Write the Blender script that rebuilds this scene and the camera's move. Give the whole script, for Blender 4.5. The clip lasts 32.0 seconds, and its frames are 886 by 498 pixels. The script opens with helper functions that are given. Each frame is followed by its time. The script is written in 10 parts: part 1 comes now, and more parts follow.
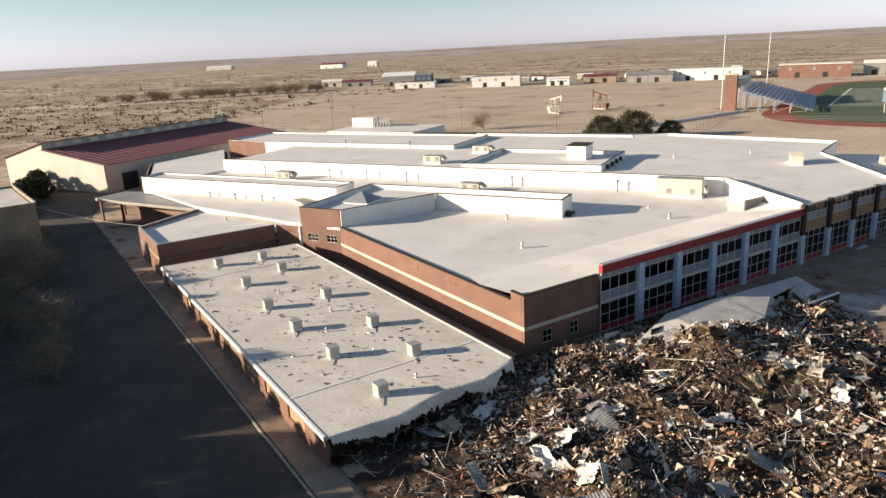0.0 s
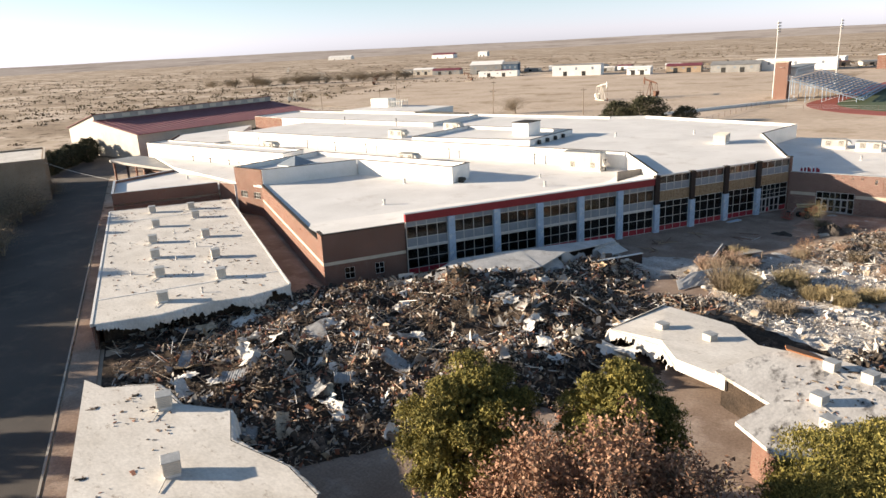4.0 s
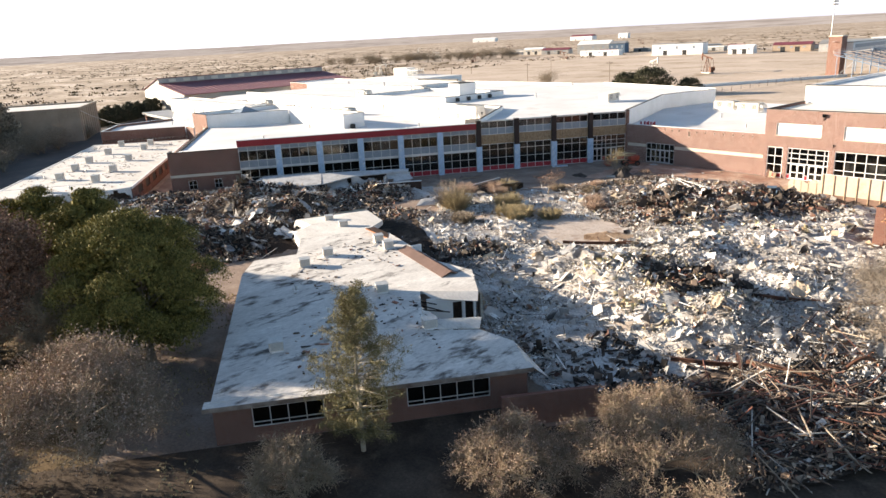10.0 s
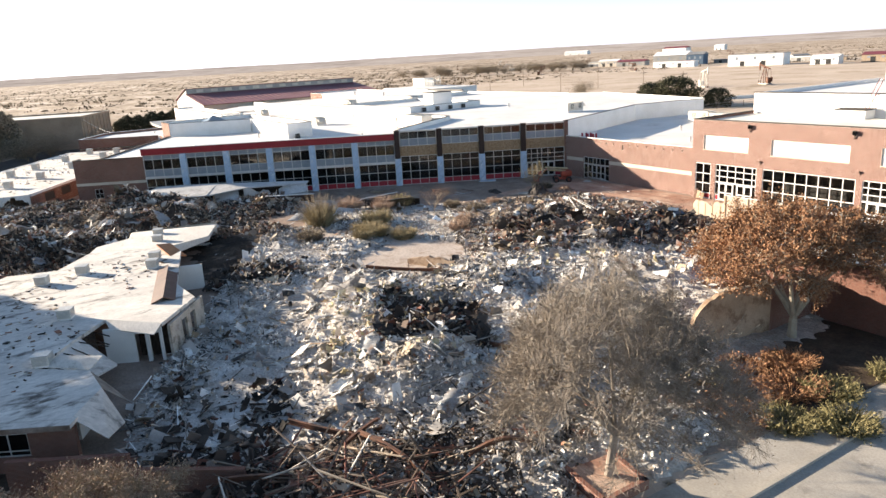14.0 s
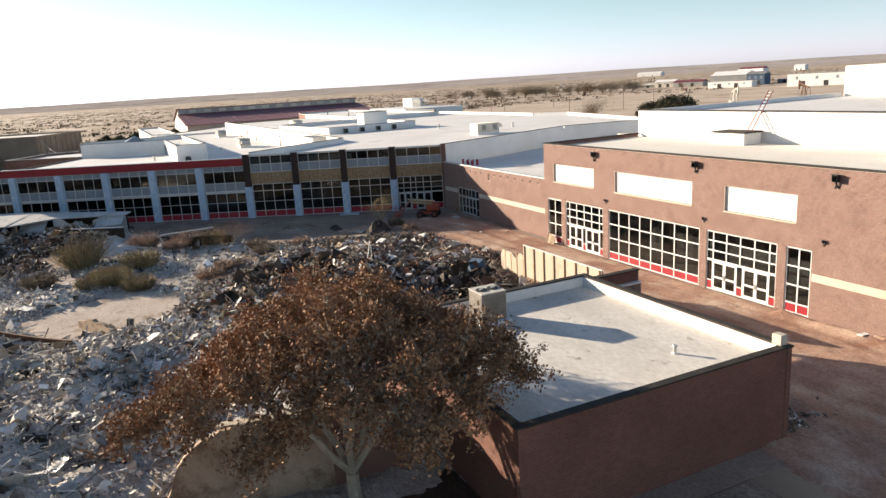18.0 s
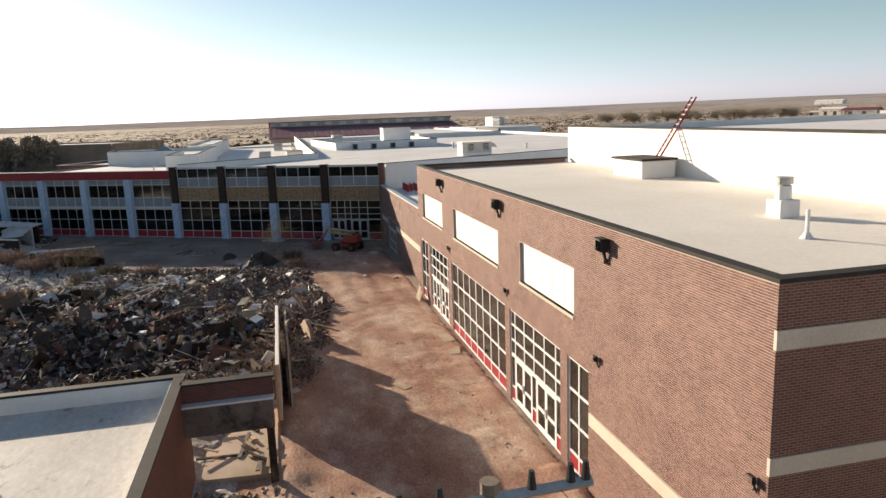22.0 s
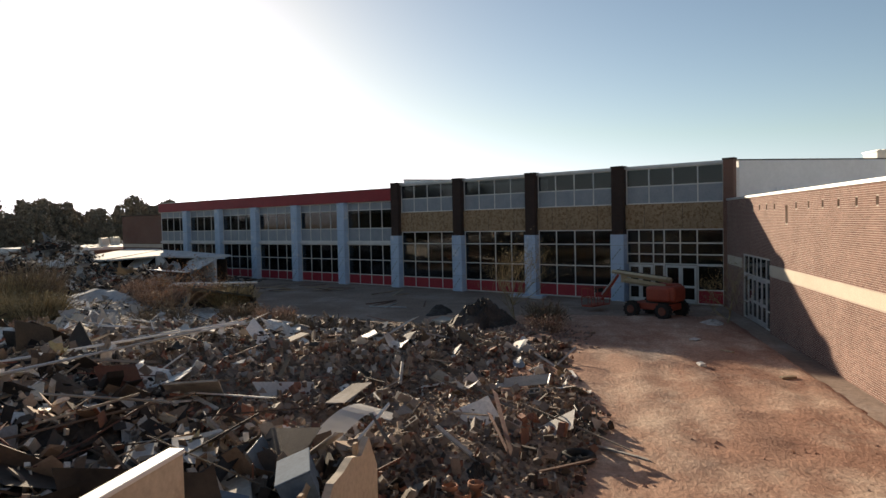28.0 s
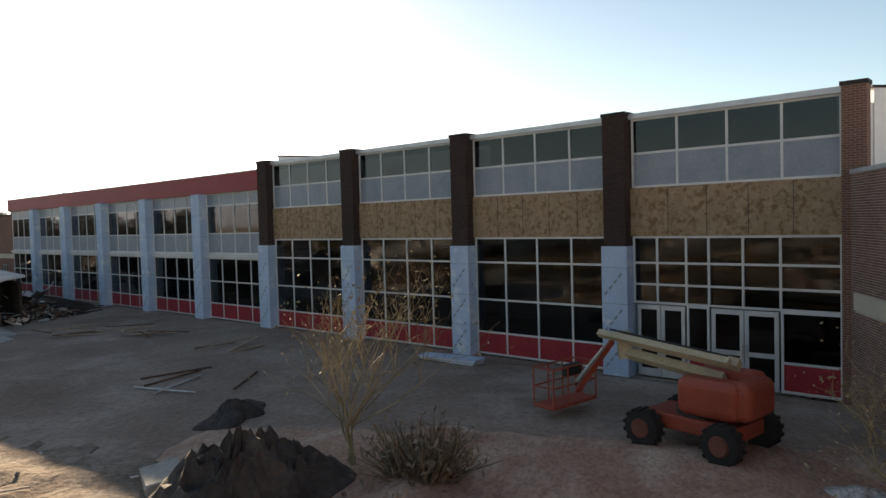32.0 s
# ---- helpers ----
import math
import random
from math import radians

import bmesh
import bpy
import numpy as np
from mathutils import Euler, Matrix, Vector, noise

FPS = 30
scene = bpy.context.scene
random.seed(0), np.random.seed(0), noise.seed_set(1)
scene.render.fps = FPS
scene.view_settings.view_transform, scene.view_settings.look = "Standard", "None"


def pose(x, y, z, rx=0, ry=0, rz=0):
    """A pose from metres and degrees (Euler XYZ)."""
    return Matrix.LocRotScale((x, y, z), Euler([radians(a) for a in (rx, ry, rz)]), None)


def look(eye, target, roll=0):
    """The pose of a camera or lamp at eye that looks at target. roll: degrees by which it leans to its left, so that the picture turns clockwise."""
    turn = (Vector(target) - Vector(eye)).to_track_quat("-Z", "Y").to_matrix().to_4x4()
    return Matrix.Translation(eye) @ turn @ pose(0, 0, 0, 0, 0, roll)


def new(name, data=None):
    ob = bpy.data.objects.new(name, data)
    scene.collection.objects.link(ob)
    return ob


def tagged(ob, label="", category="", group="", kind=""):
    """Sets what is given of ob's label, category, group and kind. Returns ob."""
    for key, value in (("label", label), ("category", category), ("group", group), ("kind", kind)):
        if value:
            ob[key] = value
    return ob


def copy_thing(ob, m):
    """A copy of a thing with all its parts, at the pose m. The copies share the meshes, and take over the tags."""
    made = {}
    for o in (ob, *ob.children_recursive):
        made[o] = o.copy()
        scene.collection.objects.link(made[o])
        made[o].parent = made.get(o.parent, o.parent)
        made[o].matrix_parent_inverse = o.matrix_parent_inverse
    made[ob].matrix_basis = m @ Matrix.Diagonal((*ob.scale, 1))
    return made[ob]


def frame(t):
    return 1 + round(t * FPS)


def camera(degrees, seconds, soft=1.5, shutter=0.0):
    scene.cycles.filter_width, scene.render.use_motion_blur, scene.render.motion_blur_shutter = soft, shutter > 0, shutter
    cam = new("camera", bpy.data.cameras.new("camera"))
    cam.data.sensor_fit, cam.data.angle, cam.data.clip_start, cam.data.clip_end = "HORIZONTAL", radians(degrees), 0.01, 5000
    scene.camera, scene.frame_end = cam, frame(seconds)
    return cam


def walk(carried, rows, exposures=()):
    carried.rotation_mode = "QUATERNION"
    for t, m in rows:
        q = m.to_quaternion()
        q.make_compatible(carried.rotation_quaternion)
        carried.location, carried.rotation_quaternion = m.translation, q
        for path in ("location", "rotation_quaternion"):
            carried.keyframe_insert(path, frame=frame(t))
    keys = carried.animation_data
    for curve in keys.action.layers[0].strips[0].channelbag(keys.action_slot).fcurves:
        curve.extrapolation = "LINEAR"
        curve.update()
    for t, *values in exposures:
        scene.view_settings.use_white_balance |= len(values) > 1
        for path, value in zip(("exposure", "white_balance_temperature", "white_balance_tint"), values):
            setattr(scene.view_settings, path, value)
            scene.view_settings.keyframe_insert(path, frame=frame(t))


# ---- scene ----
cam = camera(64.8, 32.0)
METRES, EYE, TILT, LEAN, TURN = 250.0, 32.4, 0.0, 0.0, 28.6
ROWS = [
    (0.0, 0.0, 0.0, 0.0, -0.82, -15.99, 2.87),
    (0.5, 0.0183, -0.0046, -0.002, 0.44, -15.98, 2.86),
    (1.0, 0.0367, -0.0091, -0.0041, 1.69, -15.99, 2.86),
    (1.5, 0.0552, -0.0137, -0.0062, 2.97, -16.0, 2.85),
    (2.0, 0.0739, -0.0188, -0.0081, 4.27, -16.02, 2.81),
    (2.5, 0.0926, -0.0238, -0.0101, 5.45, -16.05, 2.81),
    (3.0, 0.1112, -0.0289, -0.012, 6.6, -16.11, 2.82),
    (3.5, 0.1296, -0.0342, -0.014, 7.78, -16.13, 2.8),
    (5.5, 0.2035, -0.0559, -0.0204, 13.05, -16.39, 2.67),
    (6.0, 0.222, -0.0608, -0.0226, 14.33, -16.46, 2.63),
    (6.5, 0.2403, -0.0658, -0.0248, 15.6, -16.57, 2.59),
    (7.0, 0.2586, -0.0705, -0.0269, 16.64, -16.67, 2.57),
    (7.5, 0.2765, -0.074, -0.0292, 17.4, -16.73, 2.58),
    (8.0, 0.2943, -0.0763, -0.0314, 18.15, -16.8, 2.67),
    (8.5, 0.3116, -0.077, -0.0336, 19.13, -16.82, 2.62),
    (9.0, 0.3284, -0.0759, -0.0358, 19.97, -16.86, 2.7),
    (9.5, 0.3444, -0.0731, -0.038, 20.67, -16.86, 2.75),
    (10.0, 0.3595, -0.0689, -0.04, 21.41, -16.83, 2.81),
    (10.5, 0.3737, -0.0631, -0.0418, 22.36, -16.74, 2.84),
    (11.0, 0.3872, -0.0563, -0.0434, 23.47, -16.51, 2.82),
    (11.5, 0.3996, -0.0477, -0.0449, 24.59, -16.33, 2.85),
    (12.0, 0.4112, -0.0378, -0.0463, 25.39, -16.15, 2.91),
    (12.5, 0.4219, -0.0268, -0.0476, 26.06, -15.95, 3.01),
    (13.0, 0.4318, -0.0149, -0.0489, 27.13, -15.76, 3.03),
    (13.5, 0.441, -0.0021, -0.0504, 28.18, -15.57, 3.11),
    (15.5, 0.4731, 0.0553, -0.056, 31.86, -14.64, 3.29),
    (16.0, 0.4811, 0.0712, -0.0576, 32.57, -14.35, 3.34),
    (16.5, 0.4893, 0.0871, -0.0592, 33.19, -14.08, 3.41),
    (17.0, 0.4978, 0.1031, -0.0608, 33.86, -13.8, 3.42),
    (17.5, 0.5064, 0.1192, -0.0624, 34.57, -13.55, 3.42),
    (18.0, 0.5153, 0.1351, -0.0638, 35.35, -13.29, 3.39),
    (18.5, 0.5243, 0.1512, -0.0656, 36.16, -12.98, 3.4),
    (19.0, 0.5332, 0.1668, -0.0673, 37.06, -12.65, 3.34),
    (19.5, 0.5421, 0.1822, -0.0689, 38.16, -12.38, 3.25),
    (20.0, 0.5491, 0.1978, -0.0702, 40.51, -12.21, 2.86),
    (20.5, 0.5532, 0.2133, -0.0714, 43.43, -12.14, 2.53),
    (21.0, 0.5539, 0.2281, -0.0726, 45.12, -12.22, 2.34),
    (21.5, 0.5516, 0.2417, -0.0735, 46.22, -12.13, 2.31),
    (22.0, 0.5467, 0.254, -0.0745, 48.12, -10.92, 2.11),
    (22.5, 0.5392, 0.2654, -0.0753, 51.54, -9.61, 1.74),
    (23.0, 0.5294, 0.2754, -0.0761, 55.62, -8.25, 1.25),
    (23.5, 0.5176, 0.2835, -0.0767, 59.63, -6.88, 0.85),
    (24.0, 0.5043, 0.2909, -0.0774, 62.78, -5.08, 0.72),
    (24.5, 0.4907, 0.2983, -0.0794, 66.76, -3.2, 0.35),
    (25.0, 0.4779, 0.3056, -0.0837, 70.93, -2.32, 0.03),
    (25.5, 0.4669, 0.3112, -0.0883, 72.29, -2.21, 0.03),
    (27.5, 0.4385, 0.3247, -0.1047, 72.63, -2.42, 1.11),
    (28.0, 0.4323, 0.3282, -0.1080, 72.74, -2.26, 1.30),
    (28.5, 0.4253, 0.3324, -0.1097, 72.90, -2.34, 1.39),
    (29.0, 0.4177, 0.3370, -0.1101, 72.94, -2.26, 1.45),
    (29.5, 0.4083, 0.3424, -0.1105, 72.90, -2.05, 1.57),
    (30.0, 0.3977, 0.3489, -0.1106, 72.98, -1.91, 1.59),
    (30.5, 0.3871, 0.3558, -0.1104, 73.13, -1.96, 1.65),
    (31.0, 0.3765, 0.3627, -0.1104, 73.33, -2.06, 1.67),
    (31.5, 0.3661, 0.3697, -0.1100, 73.52, -2.17, 1.70),
    (32.0, 0.3559, 0.3769, -0.1085, 73.71, -2.24, 1.60),
]
walk(cam, [(t, pose(0, 0, EYE, TILT, LEAN, TURN) @ pose(METRES * x, METRES * y, METRES * z, 90 + pitch, roll, yaw)) for t, x, y, z, yaw, pitch, roll in ROWS],
     exposures=[(0.0, 1.02, 7700, 10), (3.0, 1.25, 7600, 10), (6.0, 1.62, 7400, 10), (10.0, 1.78, 7300, 10), (13.0, 1.82, 7300, 10), (16.0, 1.68, 7400, 10), (19.0, 1.1, 7500, 10), (20.0, 0.95, 7500, 10),
                (22.0, 0.95, 7600, 10), (23.0, 0.95, 7700, 10), (24.0, 0.82, 7700, 10), (25.0, 0.34, 7200, 10), (28.0, 0.8, 8000, 10), (29.0, 1.0, 8100, 10), (30.0, 1.15, 8300, 10), (32.0, 1.55, 8900, 10)])

# ---- light ----
SUN_AZ, SUN_EL = radians(213.5), radians(13.6)
to_sun = Vector((math.cos(SUN_AZ) * math.cos(SUN_EL), math.sin(SUN_AZ) * math.cos(SUN_EL), math.sin(SUN_EL)))
world = bpy.data.worlds.new("sky")
scene.world = world
world.use_nodes = True
wn = world.node_tree
sky = wn.nodes.new("ShaderNodeTexSky")
sky.sky_type, sky.sun_disc = "NISHITA", False
sky.sun_elevation, sky.sun_rotation = SUN_EL, math.atan2(to_sun.x, to_sun.y)
sky.altitude, sky.air_density, sky.dust_density, sky.ozone_density = 900, 0.9, 0.6, 2.0
# a dry, dusty winter sky: the low yellow of the clear-air model turned to pale haze
sr, sc = wn.nodes.new("ShaderNodeSeparateColor"), wn.nodes.new("ShaderNodeCombineColor")
lo, hi, up, dn = [wn.nodes.new("ShaderNodeMath") for _ in range(4)]
dn.operation = "MULTIPLY"
dn.inputs[1].default_value = 0.95
wn.links.new(sr.outputs[1], dn.inputs[0])
up.operation, lo.operation, hi.operation = "MULTIPLY", "MINIMUM", "MAXIMUM"
up.inputs[1].default_value = 1.22
wn.links.new(sky.outputs[0], sr.inputs[0])
wn.links.new(sr.outputs[1], up.inputs[0])
wn.links.new(sr.outputs[0], lo.inputs[0])
wn.links.new(dn.outputs[0], lo.inputs[1])
wn.links.new(sr.outputs[2], hi.inputs[0])
wn.links.new(up.outputs[0], hi.inputs[1])
for a, k in ((lo, 0), (sr, 1), (hi, 2)):
    wn.links.new(a.outputs[1 if a == sr else 0], sc.inputs[k])
wn.links.new(sc.outputs[0], wn.nodes["Background"].inputs[0])
wn.nodes["Background"].inputs[1].default_value = 0.076
sun = new("sun", bpy.data.lights.new("sun", "SUN"))
sun.data.energy, sun.data.angle, sun.data.color = 4.8, radians(0.6), (1.0, 0.91, 0.8)
sun.matrix_world = look(to_sun * 300, (0, 0, 0))

# ---- helpers ----
rng = np.random.default_rng(7)
TH = radians(-29.2)
E1, E2, A0 = Vector((math.cos(TH), math.sin(TH))), Vector((-math.sin(TH), math.cos(TH))), Vector((-20.2, 73.9))


def MW(p, q):
    """The school's own grid, p along the wings and q along the glass front, to the world."""
    v = A0 + E1 * p + E2 * q
    return (v.x, v.y)


def thing(name, loc, label, category, group="", kind=""):
    ob = new(name)
    ob.location = loc
    ob.empty_display_size = 0.3
    return tagged(ob, label, category, group, kind)


def fast_mesh(name, V, F):
    """A mesh from an array of points and an array of faces that all have the same number of corners."""
    me = bpy.data.meshes.new(name)
    V, F = np.asarray(V, np.float32), np.asarray(F, np.int32)
    me.vertices.add(len(V))
    me.vertices.foreach_set("co", V.ravel())
    me.loops.add(F.size)
    me.loops.foreach_set("vertex_index", F.ravel())
    me.polygons.add(len(F))
    me.polygons.foreach_set("loop_start", np.arange(len(F), dtype=np.int32) * F.shape[1])
    me.update(calc_edges=True)
    me.shade_flat()
    return me


def part(name, geo, material, parent=None, label="", smooth=False):
    """Links geometry (a bmesh, a mesh, or points and faces, in the world) as one mesh under a thing or part."""
    if isinstance(geo, tuple):
        me = bpy.data.meshes.new(name)
        me.from_pydata(geo[0], [], geo[1])
    elif isinstance(geo, bmesh.types.BMesh):
        me = bpy.data.meshes.new(name)
        bmesh.ops.recalc_face_normals(geo, faces=geo.faces)
        geo.to_mesh(me)
        geo.free()
    else:
        me = geo
    me.materials.append(material)
    if parent is not None:
        root = parent
        while root.parent:
            root = root.parent
        if root.type == "EMPTY" and root.location.length:
            me.transform(Matrix.Translation(-root.location))
    if smooth:
        me.polygons.foreach_set("use_smooth", [True] * len(me.polygons))
    ob = new(name, me)
    ob.parent = parent
    if label:
        ob["label"] = label
    return ob


def solid(name, geo, material, label, category, kind=""):
    return tagged(part(name, geo, material), label, category, "", kind)


CUBE = [(0, 3, 2, 1), (4, 5, 6, 7), (0, 1, 5, 4), (1, 2, 6, 5), (2, 3, 7, 6), (3, 0, 4, 7)]


def boxes(*bs):
    """Points and faces of axis-aligned boxes x0, x1, y0, y1, z0, z1."""
    V, F = [], []
    for x0, x1, y0, y1, z0, z1 in bs:
        n = len(V)
        V += [(x0, y0, z0), (x1, y0, z0), (x1, y1, z0), (x0, y1, z0), (x0, y0, z1), (x1, y0, z1), (x1, y1, z1), (x0, y1, z1)]
        F += [tuple(n + i for i in f) for f in CUBE]
    return V, F


def bevel_box(x0, x1, y0, y1, z0, z1, r=0.03, seg=1, bm=None):
    own = bm or bmesh.new()
    g = bmesh.ops.create_cube(own, size=1)["verts"]
    for v in g:
        v.co = ((x0 + x1) / 2 + v.co.x * (x1 - x0), (y0 + y1) / 2 + v.co.y * (y1 - y0), (z0 + z1) / 2 + v.co.z * (z1 - z0))
    es = list({e for v in g for e in v.link_edges})
    bmesh.ops.bevel(own, geom=es, offset=r, segments=seg, affect="EDGES", profile=0.5)
    return own


def cyl(x, y, z0, z1, r0, r1=None, n=12, bm=None):
    own = bm or bmesh.new()
    m = Matrix.Translation((x, y, (z0 + z1) / 2))
    bmesh.ops.create_cone(own, cap_ends=True, segments=n, radius1=r0, radius2=r0 if r1 is None else r1, depth=z1 - z0, matrix=m)
    return own


def rod(a, b, r, n=6, bm=None):
    own = bm or bmesh.new()
    a, b = Vector(a), Vector(b)
    m = Matrix.Translation((a + b) / 2) @ (b - a).to_track_quat("Z", "Y").to_matrix().to_4x4()
    bmesh.ops.create_cone(own, cap_ends=True, segments=n, radius1=r, radius2=r, depth=(b - a).length, matrix=m)
    return own


def prism(poly, z0, z1):
    """A flat-topped block over a polygon; z1 may be one height or one for each corner."""
    n = len(poly)
    if sum(poly[i][0] * poly[(i + 1) % n][1] - poly[(i + 1) % n][0] * poly[i][1] for i in range(n)) < 0:
        poly = poly[::-1]
        z1 = z1[::-1] if isinstance(z1, (list, tuple)) else z1
    top = z1 if isinstance(z1, (list, tuple)) else [z1] * n
    V = [(x, y, z0) for x, y in poly] + [(x, y, z) for (x, y), z in zip(poly, top)]
    F = [tuple(range(n - 1, -1, -1)), tuple(range(n, 2 * n))]
    F += [(i, (i + 1) % n, n + (i + 1) % n, n + i) for i in range(n)]
    return V, F


class Face:
    """A wall's plane: u along it, w out of it, z up. Going from P to Q the outside is on the right."""

    def __init__(self, P, Q):
        self.P, d = Vector(P), Vector(Q) - Vector(P)
        self.L = d.length
        self.d = d.normalized()
        self.n = Vector((self.d.y, -self.d.x))

    def at(self, u, w, z):
        v = self.P + self.d * u + self.n * w
        return (v.x, v.y, z)

    def boxes(self, *bs):
        """Boxes u0, u1, w0, w1, z0, z1 on the plane."""
        V, F = [], []
        for u0, u1, w0, w1, z0, z1 in bs:
            n = len(V)
            V += [self.at(u, w, z) for z in (z0, z1) for u, w in ((u0, w1), (u1, w1), (u1, w0), (u0, w0))]
            F += [tuple(n + i for i in f) for f in CUBE]
        return V, F

    def wall(self, z0, z1, thick, holes=(), u0=0.0, u1=None):
        """A wall with openings u0, u1, z0, z1 that go through it."""
        us = sorted({u0, self.L if u1 is None else u1, *[h[0] for h in holes], *[h[1] for h in holes]})
        zs = sorted({z0, z1, *[h[2] for h in holes], *[h[3] for h in holes]})
        full = {}
        for i in range(len(us) - 1):
            for j in range(len(zs) - 1):
                cu, cz = (us[i] + us[i + 1]) / 2, (zs[j] + zs[j + 1]) / 2
                full[i, j] = not any(h[0] < cu < h[1] and h[2] < cz < h[3] for h in holes)
        bm = bmesh.new()
        made = {}

        def v(i, j, w):
            if (i, j, w) not in made:
                made[i, j, w] = bm.verts.new(self.at(us[i], w, zs[j]))
            return made[i, j, w]

        for (i, j), f in full.items():
            if not f:
                continue
            for w, order in ((0.0, 1), (-thick, -1)):
                bm.faces.new([v(i, j, w), v(i + 1, j, w), v(i + 1, j + 1, w), v(i, j + 1, w)][::order])
            for (di, dj), (a, b) in (((-1, 0), ((i, j), (i, j + 1))), ((1, 0), ((i + 1, j + 1), (i + 1, j))), ((0, -1), ((i + 1, j), (i, j))), ((0, 1), ((i, j + 1), (i + 1, j + 1)))):
                if not full.get((i + di, j + dj), False):
                    bm.faces.new([v(*a, 0.0), v(*b, 0.0), v(*b, -thick), v(*a, -thick)])
        return bm


# ---- materials ----
def mix(nt, fac, a, b, blend="MIX"):
    n = nt.nodes.new("ShaderNodeMix")
    n.data_type, n.blend_type = "RGBA", blend
    for i, val in ((0, fac), (6, a), (7, b)):
        if isinstance(val, bpy.types.NodeSocket):
            nt.links.new(val, n.inputs[i])
        else:
            n.inputs[i].default_value = val if i == 0 else (*val, 1.0)
    return n.outputs[2]


def math_node(nt, op, a, b=0.5):
    n = nt.nodes.new("ShaderNodeMath")
    n.operation = op
    for i, val in ((0, a), (1, b)):
        if isinstance(val, bpy.types.NodeSocket):
            nt.links.new(val, n.inputs[i])
        else:
            n.inputs[i].default_value = val
    return n.outputs[0]


def place(nt, stretch=(1, 1, 1), turn=0.0):
    """The place in the world, in metres, turned about z and stretched."""
    g, m = nt.nodes.new("ShaderNodeNewGeometry"), nt.nodes.new("ShaderNodeMapping")
    m.inputs["Rotation"].default_value[2] = turn
    m.inputs["Scale"].default_value = stretch
    nt.links.new(g.outputs["Position"], m.inputs["Vector"])
    return m.outputs[0]


def noise_node(nt, vec, scale, detail=4.0, rough=0.6, warp=0.0):
    n = nt.nodes.new("ShaderNodeTexNoise")
    n.inputs["Scale"].default_value, n.inputs["Detail"].default_value = scale, detail
    n.inputs["Roughness"].default_value, n.inputs["Distortion"].default_value = rough, warp
    nt.links.new(vec, n.inputs["Vector"])
    return n.outputs["Fac"]


def ramp(nt, fac, *stops, hard=False):
    n = nt.nodes.new("ShaderNodeValToRGB")
    n.color_ramp.interpolation = "CONSTANT" if hard else "LINEAR"
    while len(n.color_ramp.elements) < len(stops):
        n.color_ramp.elements.new(0.5)
    for e, (at, c) in zip(n.color_ramp.elements, stops):
        e.position, e.color = at, (*c, 1.0) if len(c) == 3 else c
    nt.links.new(fac, n.inputs[0])
    return n.outputs[0]


def grey(v):
    return (v, v, v)


def surf(name, c1, c2, s=0.3, stain=None, ss=0.1, cut=(0.5, 0.65), rough=0.85, metal=0.0, bump=0.25, bs=8.0, depth=0.03, rnd="", rv=0.25, stretch=(1, 1, 1), spec=0.4, turn=0.0, grain=0.18):
    """Two tones by a coarse noise, a finer grain, an optional stain with edges, and relief."""
    m = bpy.data.materials.new(name)
    m.use_nodes = True
    nt = m.node_tree
    b = nt.nodes["Principled BSDF"]
    pos = place(nt, stretch, turn)
    c = ramp(nt, noise_node(nt, pos, s, 5), (0.32, c1), (0.68, c2))
    if stain:
        c = mix(nt, ramp(nt, noise_node(nt, pos, ss, 8, 0.68), (cut[0], grey(0)), (cut[1], grey(1))), c, stain)
    fine = noise_node(nt, pos, bs, 4, 0.65)
    c = mix(nt, 1.0, c, ramp(nt, fine, (0.3, grey(1 - grain)), (0.7, grey(1 + grain * 0.6))), "MULTIPLY")
    if rnd:
        src = nt.nodes.new("ShaderNodeObjectInfo").outputs["Random"] if rnd == "object" else nt.nodes.new("ShaderNodeNewGeometry").outputs["Random Per Island"]
        c = mix(nt, 1.0, c, ramp(nt, src, (0.0, grey(1 - rv)), (1.0, grey(1 + rv))), "MULTIPLY")
    nt.links.new(c, b.inputs["Base Color"])
    b.inputs["Roughness"].default_value, b.inputs["Metallic"].default_value, b.inputs["Specular IOR Level"].default_value = rough, metal, spec
    if bump:
        k = nt.nodes.new("ShaderNodeBump")
        k.inputs["Strength"].default_value, k.inputs["Distance"].default_value = bump, depth
        nt.links.new(fine, k.inputs["Height"])
        nt.links.new(k.outputs[0], b.inputs["Normal"])
    return m


